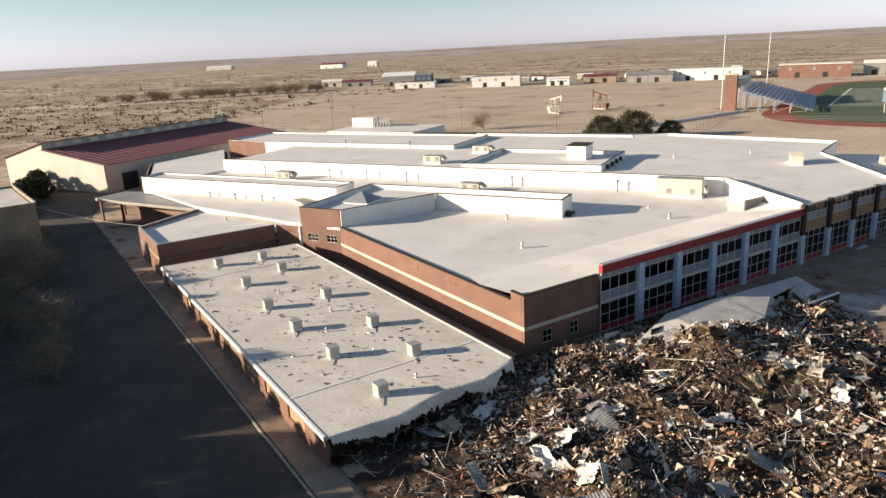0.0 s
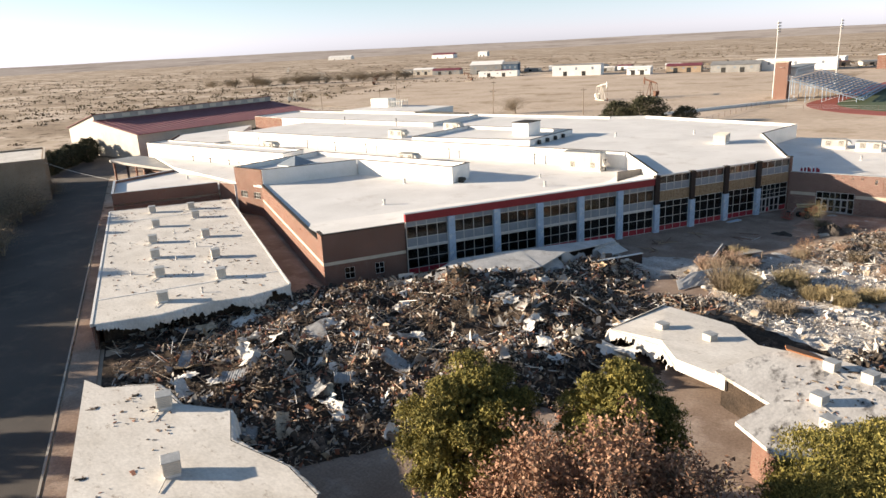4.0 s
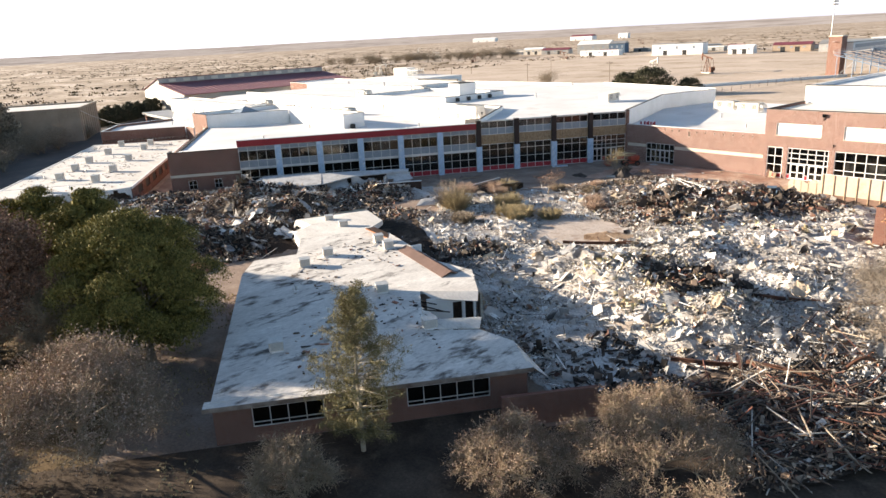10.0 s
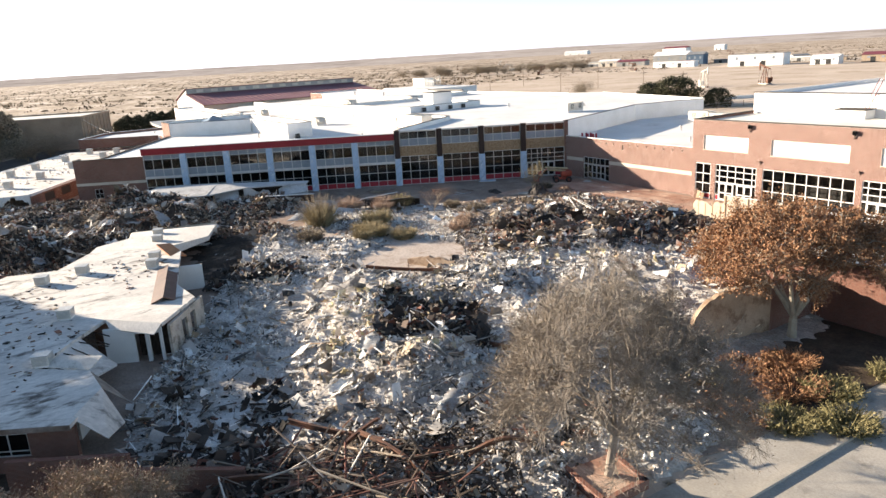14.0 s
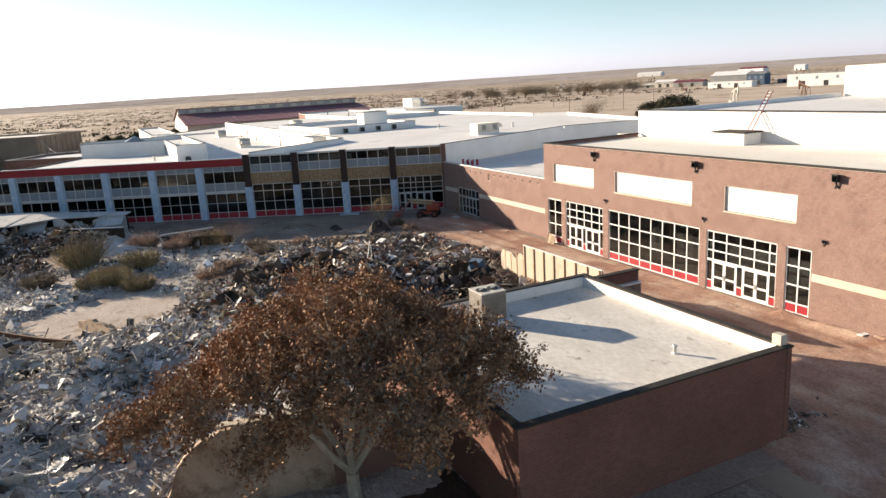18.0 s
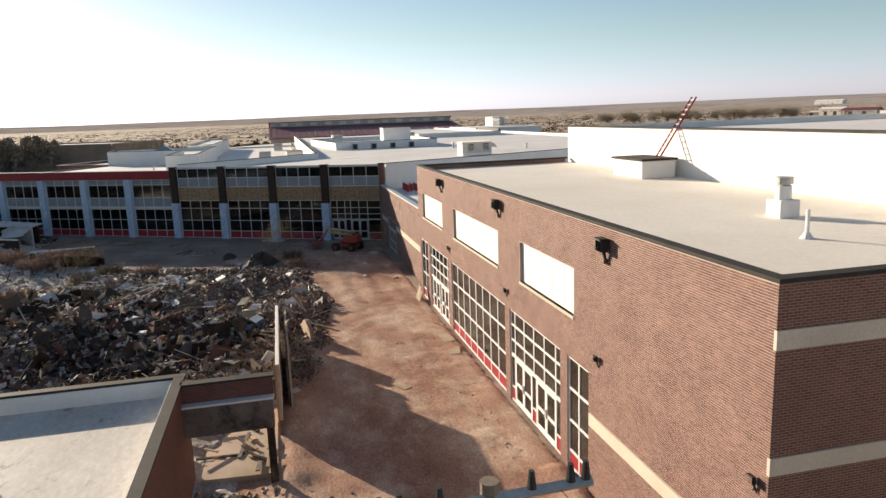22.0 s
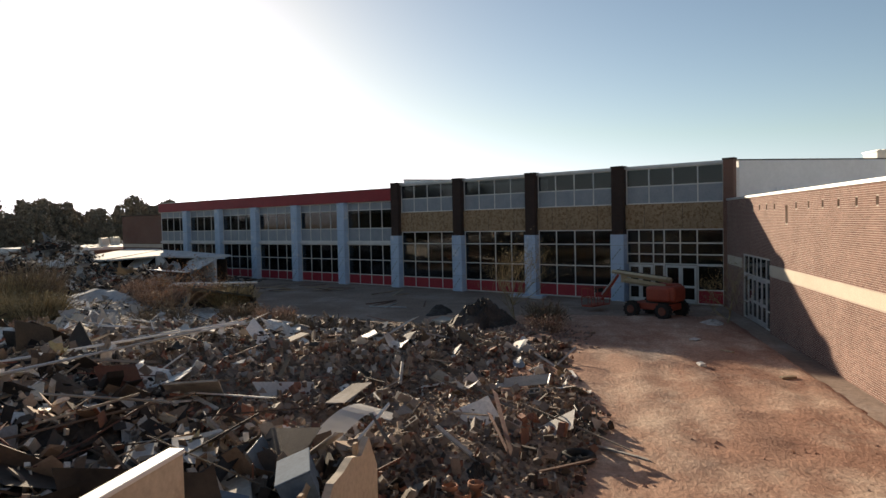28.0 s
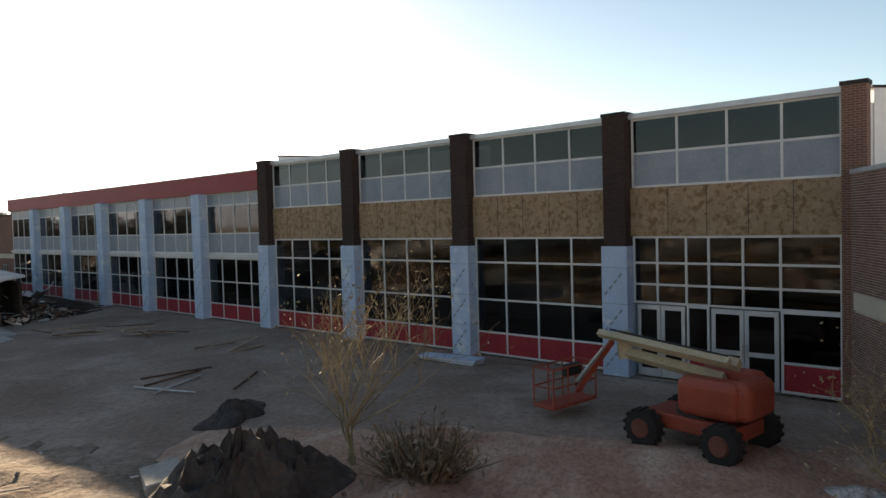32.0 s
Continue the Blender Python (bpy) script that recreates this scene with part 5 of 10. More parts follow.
def pieces(name, n, where, sizes, material, label, tilt=0.5, lift=0.1, seed=1, jag=0.22, least=0.02, patch=0.0, skew=1.0):
    """Many loose boxy pieces over the heaps. where: p0, p1, q0, q1 patches with weights; sizes: length, width and thickness ranges.
    patch: how strongly the pieces gather in patches."""
    r = np.random.default_rng(seed)
    x, y = spots(n, where, r)
    h = rubble_h(x, y)
    ok = (h > least) & (0.5 * value_noise(x, y, 0.3, 71) + 0.7 * value_noise(x, y, 0.11, 72) > patch * (0.3 + 0.9 * r.random(n)))
    pp, qq = to_pq(x, y)
    ok &= np.exp(-(((pp - 70) / 5) ** 2 + ((qq - 29.5) / 3) ** 2) ** 2) < 0.25 + r.random(n)
    x, y, h, n = x[ok], y[ok], h[ok], int(ok.sum())
    (l0, l1), (w0, w1), (t0, t1) = sizes
    big = r.random(n) ** skew
    half = np.stack([l0 * (l1 / l0) ** big, w0 * (w1 / w0) ** (0.6 * big + 0.4 * r.random(n)), t0 * (t1 / t0) ** r.random(n)], -1) / 2
    cor = np.array([(-1, -1, -1), (1, -1, -1), (1, 1, -1), (-1, 1, -1), (-1, -1, 1), (1, -1, 1), (1, 1, 1), (-1, 1, 1)], float)
    pts = cor[None] * half[:, None] * (1 + jag * (2 * r.random((n, 8, 3)) - 1))
    R = turns(n, r, tilt)
    pts = np.einsum("nij,nkj->nki", R, pts)
    pts += np.stack([x, y, h + lift * r.random(n) ** 2], -1)[:, None]
    F = (np.array(CUBE)[None] + 8 * np.arange(n)[:, None, None]).reshape(-1, 4)
    return tagged(part(name, fast_mesh(name, pts.reshape(-1, 3), F), material), label, "debris", "", "stuff")


def crumples(name, n, where, size, material, label, seed=1, bend=0.35, tilt=0.4, lift=0.3, k=5, least=0.02):
    """Torn, bent sheets: small grids that curl and fold."""
    r = np.random.default_rng(seed)
    x, y = spots(n, where, r)
    h = rubble_h(x, y)
    ok = h > least
    x, y, h, n = x[ok], y[ok], h[ok], int(ok.sum())
    g = np.linspace(-0.5, 0.5, k)
    U, W = np.meshgrid(g, g, indexing="ij")
    U, W = U.ravel(), W.ravel()
    a = size[0] * (size[1] / size[0]) ** r.random(n)
    asp = 0.35 + 0.6 * r.random(n)
    fold = r.normal(0, bend, (n, 3))
    rag = 1 + 0.3 * (r.random((n, k * k)) - 0.5) * (np.maximum(np.abs(U), np.abs(W)) > 0.45)
    uu, ww = U[None] * rag + 0.02 * r.normal(size=(n, k * k)), W[None] * rag + 0.02 * r.normal(size=(n, k * k))
    zz = fold[:, :1] * (2 * uu) ** 2 + fold[:, 1:2] * 2 * uu * 2 * ww + 0.5 * fold[:, 2:] * np.abs(2 * ww + 2 * uu) + 0.035 * r.normal(size=(n, k * k))
    pts = np.stack([uu * a[:, None], ww * (a * asp)[:, None], zz * a[:, None] * 0.5], -1)
    pts = np.einsum("nij,nkj->nki", turns(n, r, tilt), pts)
    pts += np.stack([x, y, h + lift * r.random(n) + 0.08], -1)[:, None]
    i = (np.arange(k - 1)[:, None] * k + np.arange(k - 1)).ravel()
    quad = np.stack([i, i + k, i + k + 1, i + 1], -1)
    F = (quad[None] + k * k * np.arange(n)[:, None, None]).reshape(-1, 4)
    return tagged(part(name, fast_mesh(name, pts.reshape(-1, 3), F), material), label, "debris", "", "stuff")


BURNT = [(1, 42, -35, 6, 8), (4, 30, 0, 26, 4)]
PALE = [(42, 79, 24, 60, 10), (79, 88, 38, 58, 1.6), (18, 42, 24, 48, 3.4), (46, 66, 60, 74, 1.6), (18, 46, 48, 64, 1.0)]
SHEETED = [(44, 79, 24, 60, 10), (18, 44, 24, 50, 3), (46, 60, 60, 72, 1)]
MASON = [(16, 34, 60, 78, 10), (34, 44, 72, 78, 1.5)]
HOLLOW = [(33, 47, 50, 73, 1)]
TANGLE = [(80, 90, 32, 43, 10), (74, 80, 44, 52, 1)]
pieces("burnt_scraps", 60000, BURNT, ((0.05, 0.8), (0.04, 0.42), (0.012, 0.09)), MIX_BURNT, "burnt scraps and broken bits thick over a heap", 0.85, 0.3, 1, 0.35, patch=0.75, skew=1.6)
pieces("burnt_boards", 3600, BURNT, ((0.5, 3.2), (0.025, 0.09), (0.02, 0.05)), MIX_BURNT, "charred boards lying across the heap", 0.32, 0.5, 2, skew=1.4)
pieces("burnt_plates", 420, BURNT, ((0.4, 1.6), (0.25, 0.9), (0.015, 0.05)), MIX_BURNT, "burnt wall and ceiling plates", 0.6, 0.4, 12, 0.4, skew=1.5)
crumples("torn_roofing", 420, BURNT, (0.25, 1.5), MIX_SHEET, "torn white roofing and bent cladding in the heap", 3, 0.5, 0.6)
pieces("pale_scraps", 92000, PALE, ((0.045, 0.42), (0.035, 0.26), (0.012, 0.08)), MIX_ASH, "pale plaster and board scraps thick over a heap", 0.8, 0.3, 4, 0.3, patch=0.95, skew=1.6)
pieces("plaster_chunks", 5200, PALE, ((0.12, 0.7), (0.1, 0.45), (0.06, 0.3)), MIX_ASH, "lumps of plaster and masonry in the pale heap", 1.0, 0.15, 41, 0.42, least=0.12, patch=0.95, skew=1.8)
pieces("brown_scraps", 15000, [(18, 46, 47, 63, 1)], ((0.06, 0.6), (0.05, 0.32), (0.015, 0.1)), MIX_BROWN, "brown splinters, brick and board scraps over the heap", 0.8, 0.3, 31, 0.3, patch=0.75, skew=1.5)
pieces("pale_boards", 2100, SHEETED, ((0.5, 3.0), (0.025, 0.1), (0.02, 0.05)), MIX_ASH, "boards and laths strewn over the heap", 0.28, 0.4, 5, skew=1.3)
pieces("pale_plates", 600, SHEETED, ((0.4, 1.6), (0.3, 0.9), (0.015, 0.05)), MIX_ASH, "broken wall plates lying over the heap", 0.55, 0.3, 13, 0.4, skew=1.6)
crumples("torn_cladding", 420, SHEETED, (0.2, 1.1), MIX_SHEET, "torn sheets and cladding in the pale heap", 6, 0.5, 0.6)
crumples("insulation_wool", 300, [(56, 72, 35, 45, 2), (34, 54, 40, 70, 1)], (0.2, 0.7), MIX_FLUFF, "tufts of yellow insulation wool", 7, 0.6, 0.7)
pieces("hollow_scraps", 6500, HOLLOW, ((0.08, 1.0), (0.06, 0.5), (0.015, 0.09)), MIX_BURNT, "burnt scraps in the hollow behind the standing wall", 0.7, 0.4, 91, 0.32, patch=0.6, skew=1.5)
# dark plates that deepen the hollow's painted shadow
pieces("hollow_plates", 160, HOLLOW, ((0.6, 2.0), (0.4, 1.2), (0.02, 0.06)), MIX_DARK, "wall plates tipped up in the burnt hollow, coloured dark for shadow", 0.8, 0.6, 92, 0.3)
pieces("hollow_rods", 300, HOLLOW, ((0.8, 4.0), (0.02, 0.05), (0.02, 0.05)), MIX_WOOD, "laths and pipes lying across the burnt hollow", 0.3, 0.8, 93, 0.05)
pieces("broken_masonry", 5600, MASON, ((0.12, 0.42), (0.08, 0.2), (0.06, 0.19)), MIX_BLOCK, "broken blocks and bricks in a heap", 0.9, 0.3, 8, 0.14, patch=0.7)
pieces("brick_crumbs", 16000, MASON, ((0.03, 0.16), (0.03, 0.1), (0.02, 0.08)), MIX_BLOCK, "crumbs of brick and mortar among the blocks", 0.8, 0.2, 18, 0.3)
pieces("heap_boards", 520, MASON + [(18, 46, 47, 63, 12)], ((0.5, 3.4), (0.03, 0.12), (0.02, 0.05)), MIX_BROWN, "boards and laths lying on the block heap", 0.25, 0.4, 19)
pieces("heap_plates", 230, MASON + [(18, 46, 47, 63, 12)], ((0.4, 1.5), (0.3, 0.9), (0.015, 0.06)), MIX_ASH, "wall plates lying on the block heap", 0.4, 0.3, 20, 0.35)
pieces("dark_scraps", 3000, [(61, 69, 39, 46, 4), (70, 84, 26, 34, 1), (44, 50, 22, 30, 1)], ((0.15, 1.2), (0.1, 0.7), (0.02, 0.1)), MIX_DARK, "dark sodden scraps on the crown of the heap", 0.6, 0.35, 21, 0.35)
crumples("crumpled_sheets", 130, [(18, 44, 57, 70, 2), (46, 60, 50, 74, 2)], (0.25, 0.9), MIX_SHEET, "crumpled sheets among the blocks", 22)
pieces("tangle_scraps", 3600, TANGLE, ((0.08, 0.7), (0.06, 0.35), (0.02, 0.09)), MIX_BURNT, "dark scraps under the tangle of timbers", 0.7, 0.3, 23, 0.3, skew=1.4)
pieces("tangled_timber", 520, TANGLE, ((0.8, 4.8), (0.03, 0.1), (0.03, 0.08)), MIX_WOOD, "tangled splintered timbers", 0.3, 1.0, 9, 0.1)
pieces("dust_litter", 7000, [(20, 50, 27, 52, 1)], ((0.04, 0.5), (0.03, 0.25), (0.012, 0.07)), MIX_ASH, "bits of plaster and brick strewn over the dusty ground", 0.5, 0.02, 61, 0.3, -0.29, skew=2.2)
pieces("slab_litter", 900, [(66, 77.5, 25.5, 35, 1)], ((0.04, 0.5), (0.03, 0.25), (0.012, 0.07)), MIX_ASH, "scraps strewn over the bare floor slab", 0.4, 0.05, 62, 0.3, -0.29, skew=2.2)
pieces("yard_litter", 1500, [(2, 90, -34, 84, 1)], ((0.06, 0.35), (0.05, 0.2), (0.01, 0.06)), MIX_ASH, "small scraps scattered over the yard", 0.3, 0.02, 10, 0.2, -0.29)


# large sheets of torn roofing, each lying on its own
SHEET_MATS = [surf("white roofing felt", (0.6, 0.57, 0.53), (0.74, 0.71, 0.67), 0.8, stain=(0.3, 0.24, 0.19), ss=0.9, cut=(0.58, 0.72), bs=8, depth=0.02), surf("tan ceiling board", (0.4, 0.31, 0.22), (0.54, 0.44, 0.33), 0.8, stain=(0.2, 0.15, 0.1), ss=0.9, cut=(0.52, 0.66), bs=8, depth=0.02), surf("grey sheet steel", (0.24, 0.24, 0.24), (0.36, 0.36, 0.36), 0.8, stain=(0.2, 0.12, 0.08), ss=0.9, cut=(0.52, 0.66), bs=8, depth=0.02, metal=0.3, rough=0.5)]


def roofing_sheet(p, q, L, W, mat, seed):
    """One big sheet fallen over the heap: a sag, a curled end, a ragged outline; the steel ones are ribbed."""
    r = np.random.default_rng(seed)
    n, m = (26, 9) if mat == 2 else (14, 9)
    a = 6.3 * r.random()
    x0, y0 = MW(p, q)
    U, T = np.meshgrid(np.linspace(-L / 2, L / 2, n), np.linspace(-W / 2, W / 2, m), indexing="ij")
    edge = (np.abs(U) > 0.49 * L) | (np.abs(T) > 0.49 * W)
    rag = (0.16, 0.08, 0.03)[mat]
    U2, T2 = U + edge * r.normal(0, rag, U.shape), T + edge * r.normal(0, rag, T.shape)
    X, Y = x0 + U2 * math.cos(a) - T2 * math.sin(a), y0 + U2 * math.sin(a) + T2 * math.cos(a)
    lean = r.normal(0, (0.2, 0.3, 0.3)[mat], 2)
    base = max(float(rubble_h(np.array([x0]), np.array([y0]))[0]), 0.1)
    Z = 0.5 * np.maximum(rubble_h(X, Y), 0) + 0.5 * base + 0.22 + lean[0] * U + lean[1] * T
    curl = (0.5 * r.random(), 0.12, 0.35 * r.random())[mat]
    Z = Z + curl * (np.abs(U + 0.1 * L) / (0.5 * L)) ** 3 * r.choice([-1, 1]) + curl * (np.abs(T) / (0.5 * W)) ** 2.5 * r.random()
    if mat == 2:
        Z = Z + 0.04 * (np.arange(n)[:, None] % 2) + 0.25 * np.cos(2.2 * T / W + r.random())
    else:
        Z = Z + 0.1 * np.sin(2.3 * U + r.random() * 6) + 0.06 * np.sin(4.1 * T + 1.7 * U) + r.normal(0, 0.02, U.shape)
    bm = bmesh.new()
    vs = [bm.verts.new(c) for c in np.stack([X, Y, Z], -1).reshape(-1, 3)]
    torn = r.random((n - 1, m - 1)) < (0.5 if mat == 0 else 0.0)
    for i in range(n - 1):
        for j in range(m - 1):
            if torn[i, j] and i in (0, n - 2):
                continue
            bm.faces.new((vs[i * m + j], vs[(i + 1) * m + j], vs[(i + 1) * m + j + 1], vs[i * m + j + 1]))
    bmesh.ops.delete(bm, geom=[v for v in bm.verts if not v.link_faces], context="VERTS")
    rim = [e for e in bm.edges if len(e.link_faces) == 1]
    under = {v: bm.verts.new(v.co - Vector((0, 0, 0.03))) for v in bm.verts[:]}
    for f in bm.faces[:]:
        bm.faces.new([under[v] for v in f.verts][::-1])
    for e in rim:
        a, b = e.verts
        bm.faces.new((a, b, under[b], under[a]))
    ob = solid("roofing_sheet", bm, SHEET_MATS[mat], ("white torn roofing membrane curled over the rubble", "tan ceiling board fallen on the rubble", "bent grey corrugated steel sheet on the rubble")[mat], "sheet")
    ob["group"] = "torn sheets"


r = np.random.default_rng(404)
for i in range(130):
    if i < 34:
        p, q = 44 + 36 * r.random(), 27 + 28 * r.random()
    elif i < 44:
        p, q = 20 + 18 * r.random(), 46 + 14 * r.random()
    else:
        p, q = 3 + 36 * r.random(), -32 + 50 * r.random()
    if float(rubble_h(np.array([MW(p, q)[0]]), np.array([MW(p, q)[1]]))[0]) > 0.15:
        k = 0.6 if i < 44 else 1.0
        roofing_sheet(p, q, k * (1.3 + 2.4 * r.random() ** 2), k * (0.8 + 1.1 * r.random()), int(r.choice(3, p=(0.52, 0.18, 0.3))), 700 + i)

# ---- trees and brush ----
def tubes(P0, P1, R0, R1, sides=4):
    """Tapered tubes for all branch pieces at once."""
    P0, P1 = np.asarray(P0, float), np.asarray(P1, float)
    d = P1 - P0
    d /= np.linalg.norm(d, axis=1, keepdims=True) + 1e-9
    ref = np.where(np.abs(d[:, 2:3]) < 0.9, np.array([[0, 0, 1.0]]), np.array([[1.0, 0, 0]]))
    a = np.cross(d, ref)
    a /= np.linalg.norm(a, axis=1, keepdims=True) + 1e-9
    b = np.cross(d, a)
    t = np.arange(sides) * 2 * np.pi / sides
    ring = a[:, None] * np.cos(t)[None, :, None] + b[:, None] * np.sin(t)[None, :, None]
    V = np.concatenate([P0[:, None] + ring * np.asarray(R0)[:, None, None], P1[:, None] + ring * np.asarray(R1)[:, None, None]], 1).reshape(-1, 3)
    i = np.arange(sides)
    q = np.stack([i, (i + 1) % sides, sides + (i + 1) % sides, sides + i], -1)
    F = (q[None] + 2 * sides * np.arange(len(P0))[:, None, None]).reshape(-1, 4)
    return V, F


def limbs(r, height, spread, levels, kids, trunk=0.3, thick=0.2, up=0.35, stems=1, shrink=0.66):
    """Branch pieces grown from the foot at the origin: starts, ends, radii, level, and the tips."""
    out, tips = [], []
    todo = []
    for s in range(stems):
        lean = Vector((r.normal(0, 0.12 if stems == 1 else 0.35), r.normal(0, 0.12 if stems == 1 else 0.35), 1)).normalized()
        todo.append((Vector((r.normal(0, 0.1 * (stems > 1)), r.normal(0, 0.1 * (stems > 1)), -0.1)), lean, height * trunk, thick, 0))
    while todo:
        p, d, L, rad, lev = todo.pop()
        n = 3 if lev < 2 else 2
        pts = [p]
        for i in range(n):
            d = (d + Vector(r.normal(0, 0.16, 3)) + Vector((0, 0, 0.05))).normalized()
            pts.append(pts[-1] + d * (L / n))
        for i in range(n):
            out.append((pts[i], pts[i + 1], rad * (1 - 0.35 * i / n), rad * (1 - 0.35 * (i + 1) / n), lev))
        if lev == levels:
            tips.append(pts[-1])
            continue
        for c in range(kids[lev]):
            at = pts[-1] if c < 2 else pts[r.integers(1, n + 1)]
            ang = 2 * math.pi * (c + r.random()) / kids[lev]
            side = Vector((math.cos(ang), math.sin(ang), 0))
            nd = (d * (0.55 if lev else 0.5) + side * spread * (0.7 + 0.5 * r.random()) + Vector((0, 0, up * (r.random() - 0.15)))).normalized()
            todo.append((at, nd, (height * 0.42 if lev == 0 else L * shrink) * (0.75 + 0.5 * r.random()), rad * (0.62 if lev else 0.6), lev + 1))
    return out, tips


def cards(C, r, size, ratio=0.55, up=0.0):
    """Small four-cornered leaves at the points C."""
    n = len(C)
    a = r.normal(size=(n, 3))
    a[:, 2] += up
    a /= np.linalg.norm(a, axis=1, keepdims=True)
    b = np.cross(a, r.normal(size=(n, 3)))
    b /= np.linalg.norm(b, axis=1, keepdims=True) + 1e-9
    s = (size[0] + (size[1] - size[0]) * r.random(n))[:, None]
    V = np.stack([C - a * s * 0.5, C + b * s * ratio * 0.5 + a * s * 0.1, C + a * s * 0.5, C - b * s * ratio * 0.5 - a * s * 0.05], 1).reshape(-1, 3)
    return V, np.arange(4 * n).reshape(n, 4)


def tree(name, label, category="tree", seed=1, height=8, spread=0.9, levels=4, kids=(5, 4, 3, 3), thick=0.18, bark=BARK, leaf=None, leaves=0, per=1.2, size=(0.12, 0.28), stems=1, trunk=0.3, up=0.35, sides=5, shrink=0.66, group="", low=0.2):
    """A broadleaf tree or shrub grown from its foot at the origin; leaves gather round the twig tips."""
    r = np.random.default_rng(seed)
    out, tips = limbs(r, height, spread, levels, kids, trunk, thick, up, stems, shrink)
    top = max(p.z for _, p, *_ in out)
    k = height / top
    root = thing(name, (0, 0, 0), label, category, group)
    coarse = [o for o in out if o[4] <= 1]
    fine = [o for o in out if o[4] > 1]
    for nm, segs, n in (("trunk", coarse, sides + 2), ("twig_mass", fine, 3)):
        if segs:
            V, F = tubes([o[0] * k for o in segs], [o[1] * k for o in segs], [o[2] for o in segs], [o[3] for o in segs], n)
            tagged(part(nm, fast_mesh(nm, V, F), bark, root), kind="stuff" if nm == "twig_mass" else "")
    if leaf:
        T = np.array([t * k for t in tips])
        C = T[r.integers(0, len(T), leaves)] + r.normal(0, per * 0.5, (leaves, 3))
        C = C[C[:, 2] > low * (0.85 + 0.3 * r.random(len(C)))]
        V, F = cards(C, r, size)
        part("crown", fast_mesh("crown", V, F), leaf, root)
    return root


def domed_tree(name, label, seed, height, rx, z0, clusters, twigs, leaf=None, per=0, size=(0.08, 0.18), bark=BARK, thick=0.22, fork=2.4, mains=6, spread=0.55, group="", category="tree", hollow=0.45, fine=0.011):
    """A broad tree: a short trunk, rising limbs, boughs to clusters under a domed hull, twigs and leaves in each cluster."""
    r = np.random.default_rng(seed)
    root = thing(name, (0, 0, 0), label, category, group)
    ph = 6.3 * r.random(4)
    C = []
    for i in range(clusters):
        a, u = 2.39996 * i + r.normal(0, 0.3), math.sqrt((i + 0.5) / clusters)
        w = u * (1 + 0.14 * math.sin(3 * a + ph[0]) + 0.1 * math.sin(5 * a + ph[1]))
        top = math.sqrt(max(0.0, 1 - 0.94 * u * u)) * (1 + 0.1 * math.sin(2 * a + ph[2]) + 0.07 * math.sin(7 * a + ph[3] + 4 * u))
        low = 0.34 * (1 - u ** 3)
        t = hollow + (1 - hollow) * r.random() if i % 4 else r.random()
        C.append((rx * w * math.cos(a), rx * w * math.sin(a), z0 + (height - z0) * (low + max(0.05, top - low) * t) - spread * 0.4))
    C = np.array(C)
    foot = np.array([0, 0, -0.15])
    top0 = np.array([r.normal(0, 0.15), r.normal(0, 0.15), fork])
    tr = part("trunk", fast_mesh("trunk", *tubes([foot, (foot + top0) / 2 + r.normal(0, 0.05, 3)], [(foot + top0) / 2, top0], [thick * 1.25, thick * 1.05], [thick * 1.05, thick * 0.95], 9)), bark, root)
    az = np.arctan2(C[:, 1], C[:, 0])
    own = np.floor(((az + ph[0]) % (2 * math.pi)) / (2 * math.pi) * mains).astype(int)
    S0, S1, R0, R1, ends = [], [], [], [], []
    for k in range(mains):
        mine = np.where(own == k)[0]
        if not len(mine):
            continue
        m = C[mine].mean(0)
        end = np.array([m[0] * 0.92, m[1] * 0.92, fork + (m[2] - fork) * 0.95])
        mid = top0 + (end - top0) * np.array([0.42, 0.42, 0.58]) + r.normal(0, 0.18, 3)
        pts = [(1 - t) ** 2 * top0 + 2 * t * (1 - t) * mid + t * t * end + (r.normal(0, 0.07, 3) if 0 < t < 1 else 0) for t in np.linspace(0, 1, 6)]
        rad = [thick * (0.62 - 0.4 * t) for t in np.linspace(0, 1, 6)]
        part("limb", fast_mesh("limb", *tubes(pts[:-1], pts[1:], rad[:-1], rad[1:], 7)), bark, tr)
        for i in mine:
            d = [np.linalg.norm(C[i] - p) + (0.6 * max(0.0, p[2] - C[i][2])) for p in pts[1:]]
            a = pts[1 + int(np.argmin(d))]
            b1 = a + (C[i] - a) * 0.5 + r.normal(0, 0.16, 3) + np.array([0, 0, 0.12])
            S0 += [a, b1]
            S1 += [b1, C[i]]
            R0 += [thick * 0.2, thick * 0.13]
            R1 += [thick * 0.13, thick * 0.05]
            ends.append((b1, C[i]))
    B0, B1 = np.repeat([e[0] for e in ends], twigs, 0), np.repeat([e[1] for e in ends], twigs, 0)
    st = B0 + (B1 - B0) * (0.25 + 0.75 * r.random((len(B0), 1)))
    dirs = r.normal(size=st.shape) * np.array([1, 1, 0.8]) + np.array([0, 0, 0.35]) + 0.5 * (B1 - B0)
    dirs /= np.linalg.norm(dirs, axis=1, keepdims=True)
    L = spread * (0.6 + 1.3 * r.random((len(st), 1)))
    k1 = st + dirs * L * 0.5
    k2 = k1 + (dirs + r.normal(0, 0.35, st.shape)) * L * 0.5
    k3 = k1 + (dirs + r.normal(0, 0.7, st.shape)) * L * 0.45
    S0, S1 = np.concatenate([S0, st, k1, k1]), np.concatenate([S1, k1, k2, k3])
    nt_ = len(st)
    R0, R1 = np.concatenate([R0, [fine * 1.5] * nt_, [fine] * 2 * nt_]), np.concatenate([R1, [fine] * nt_, [fine * 0.5] * 2 * nt_])
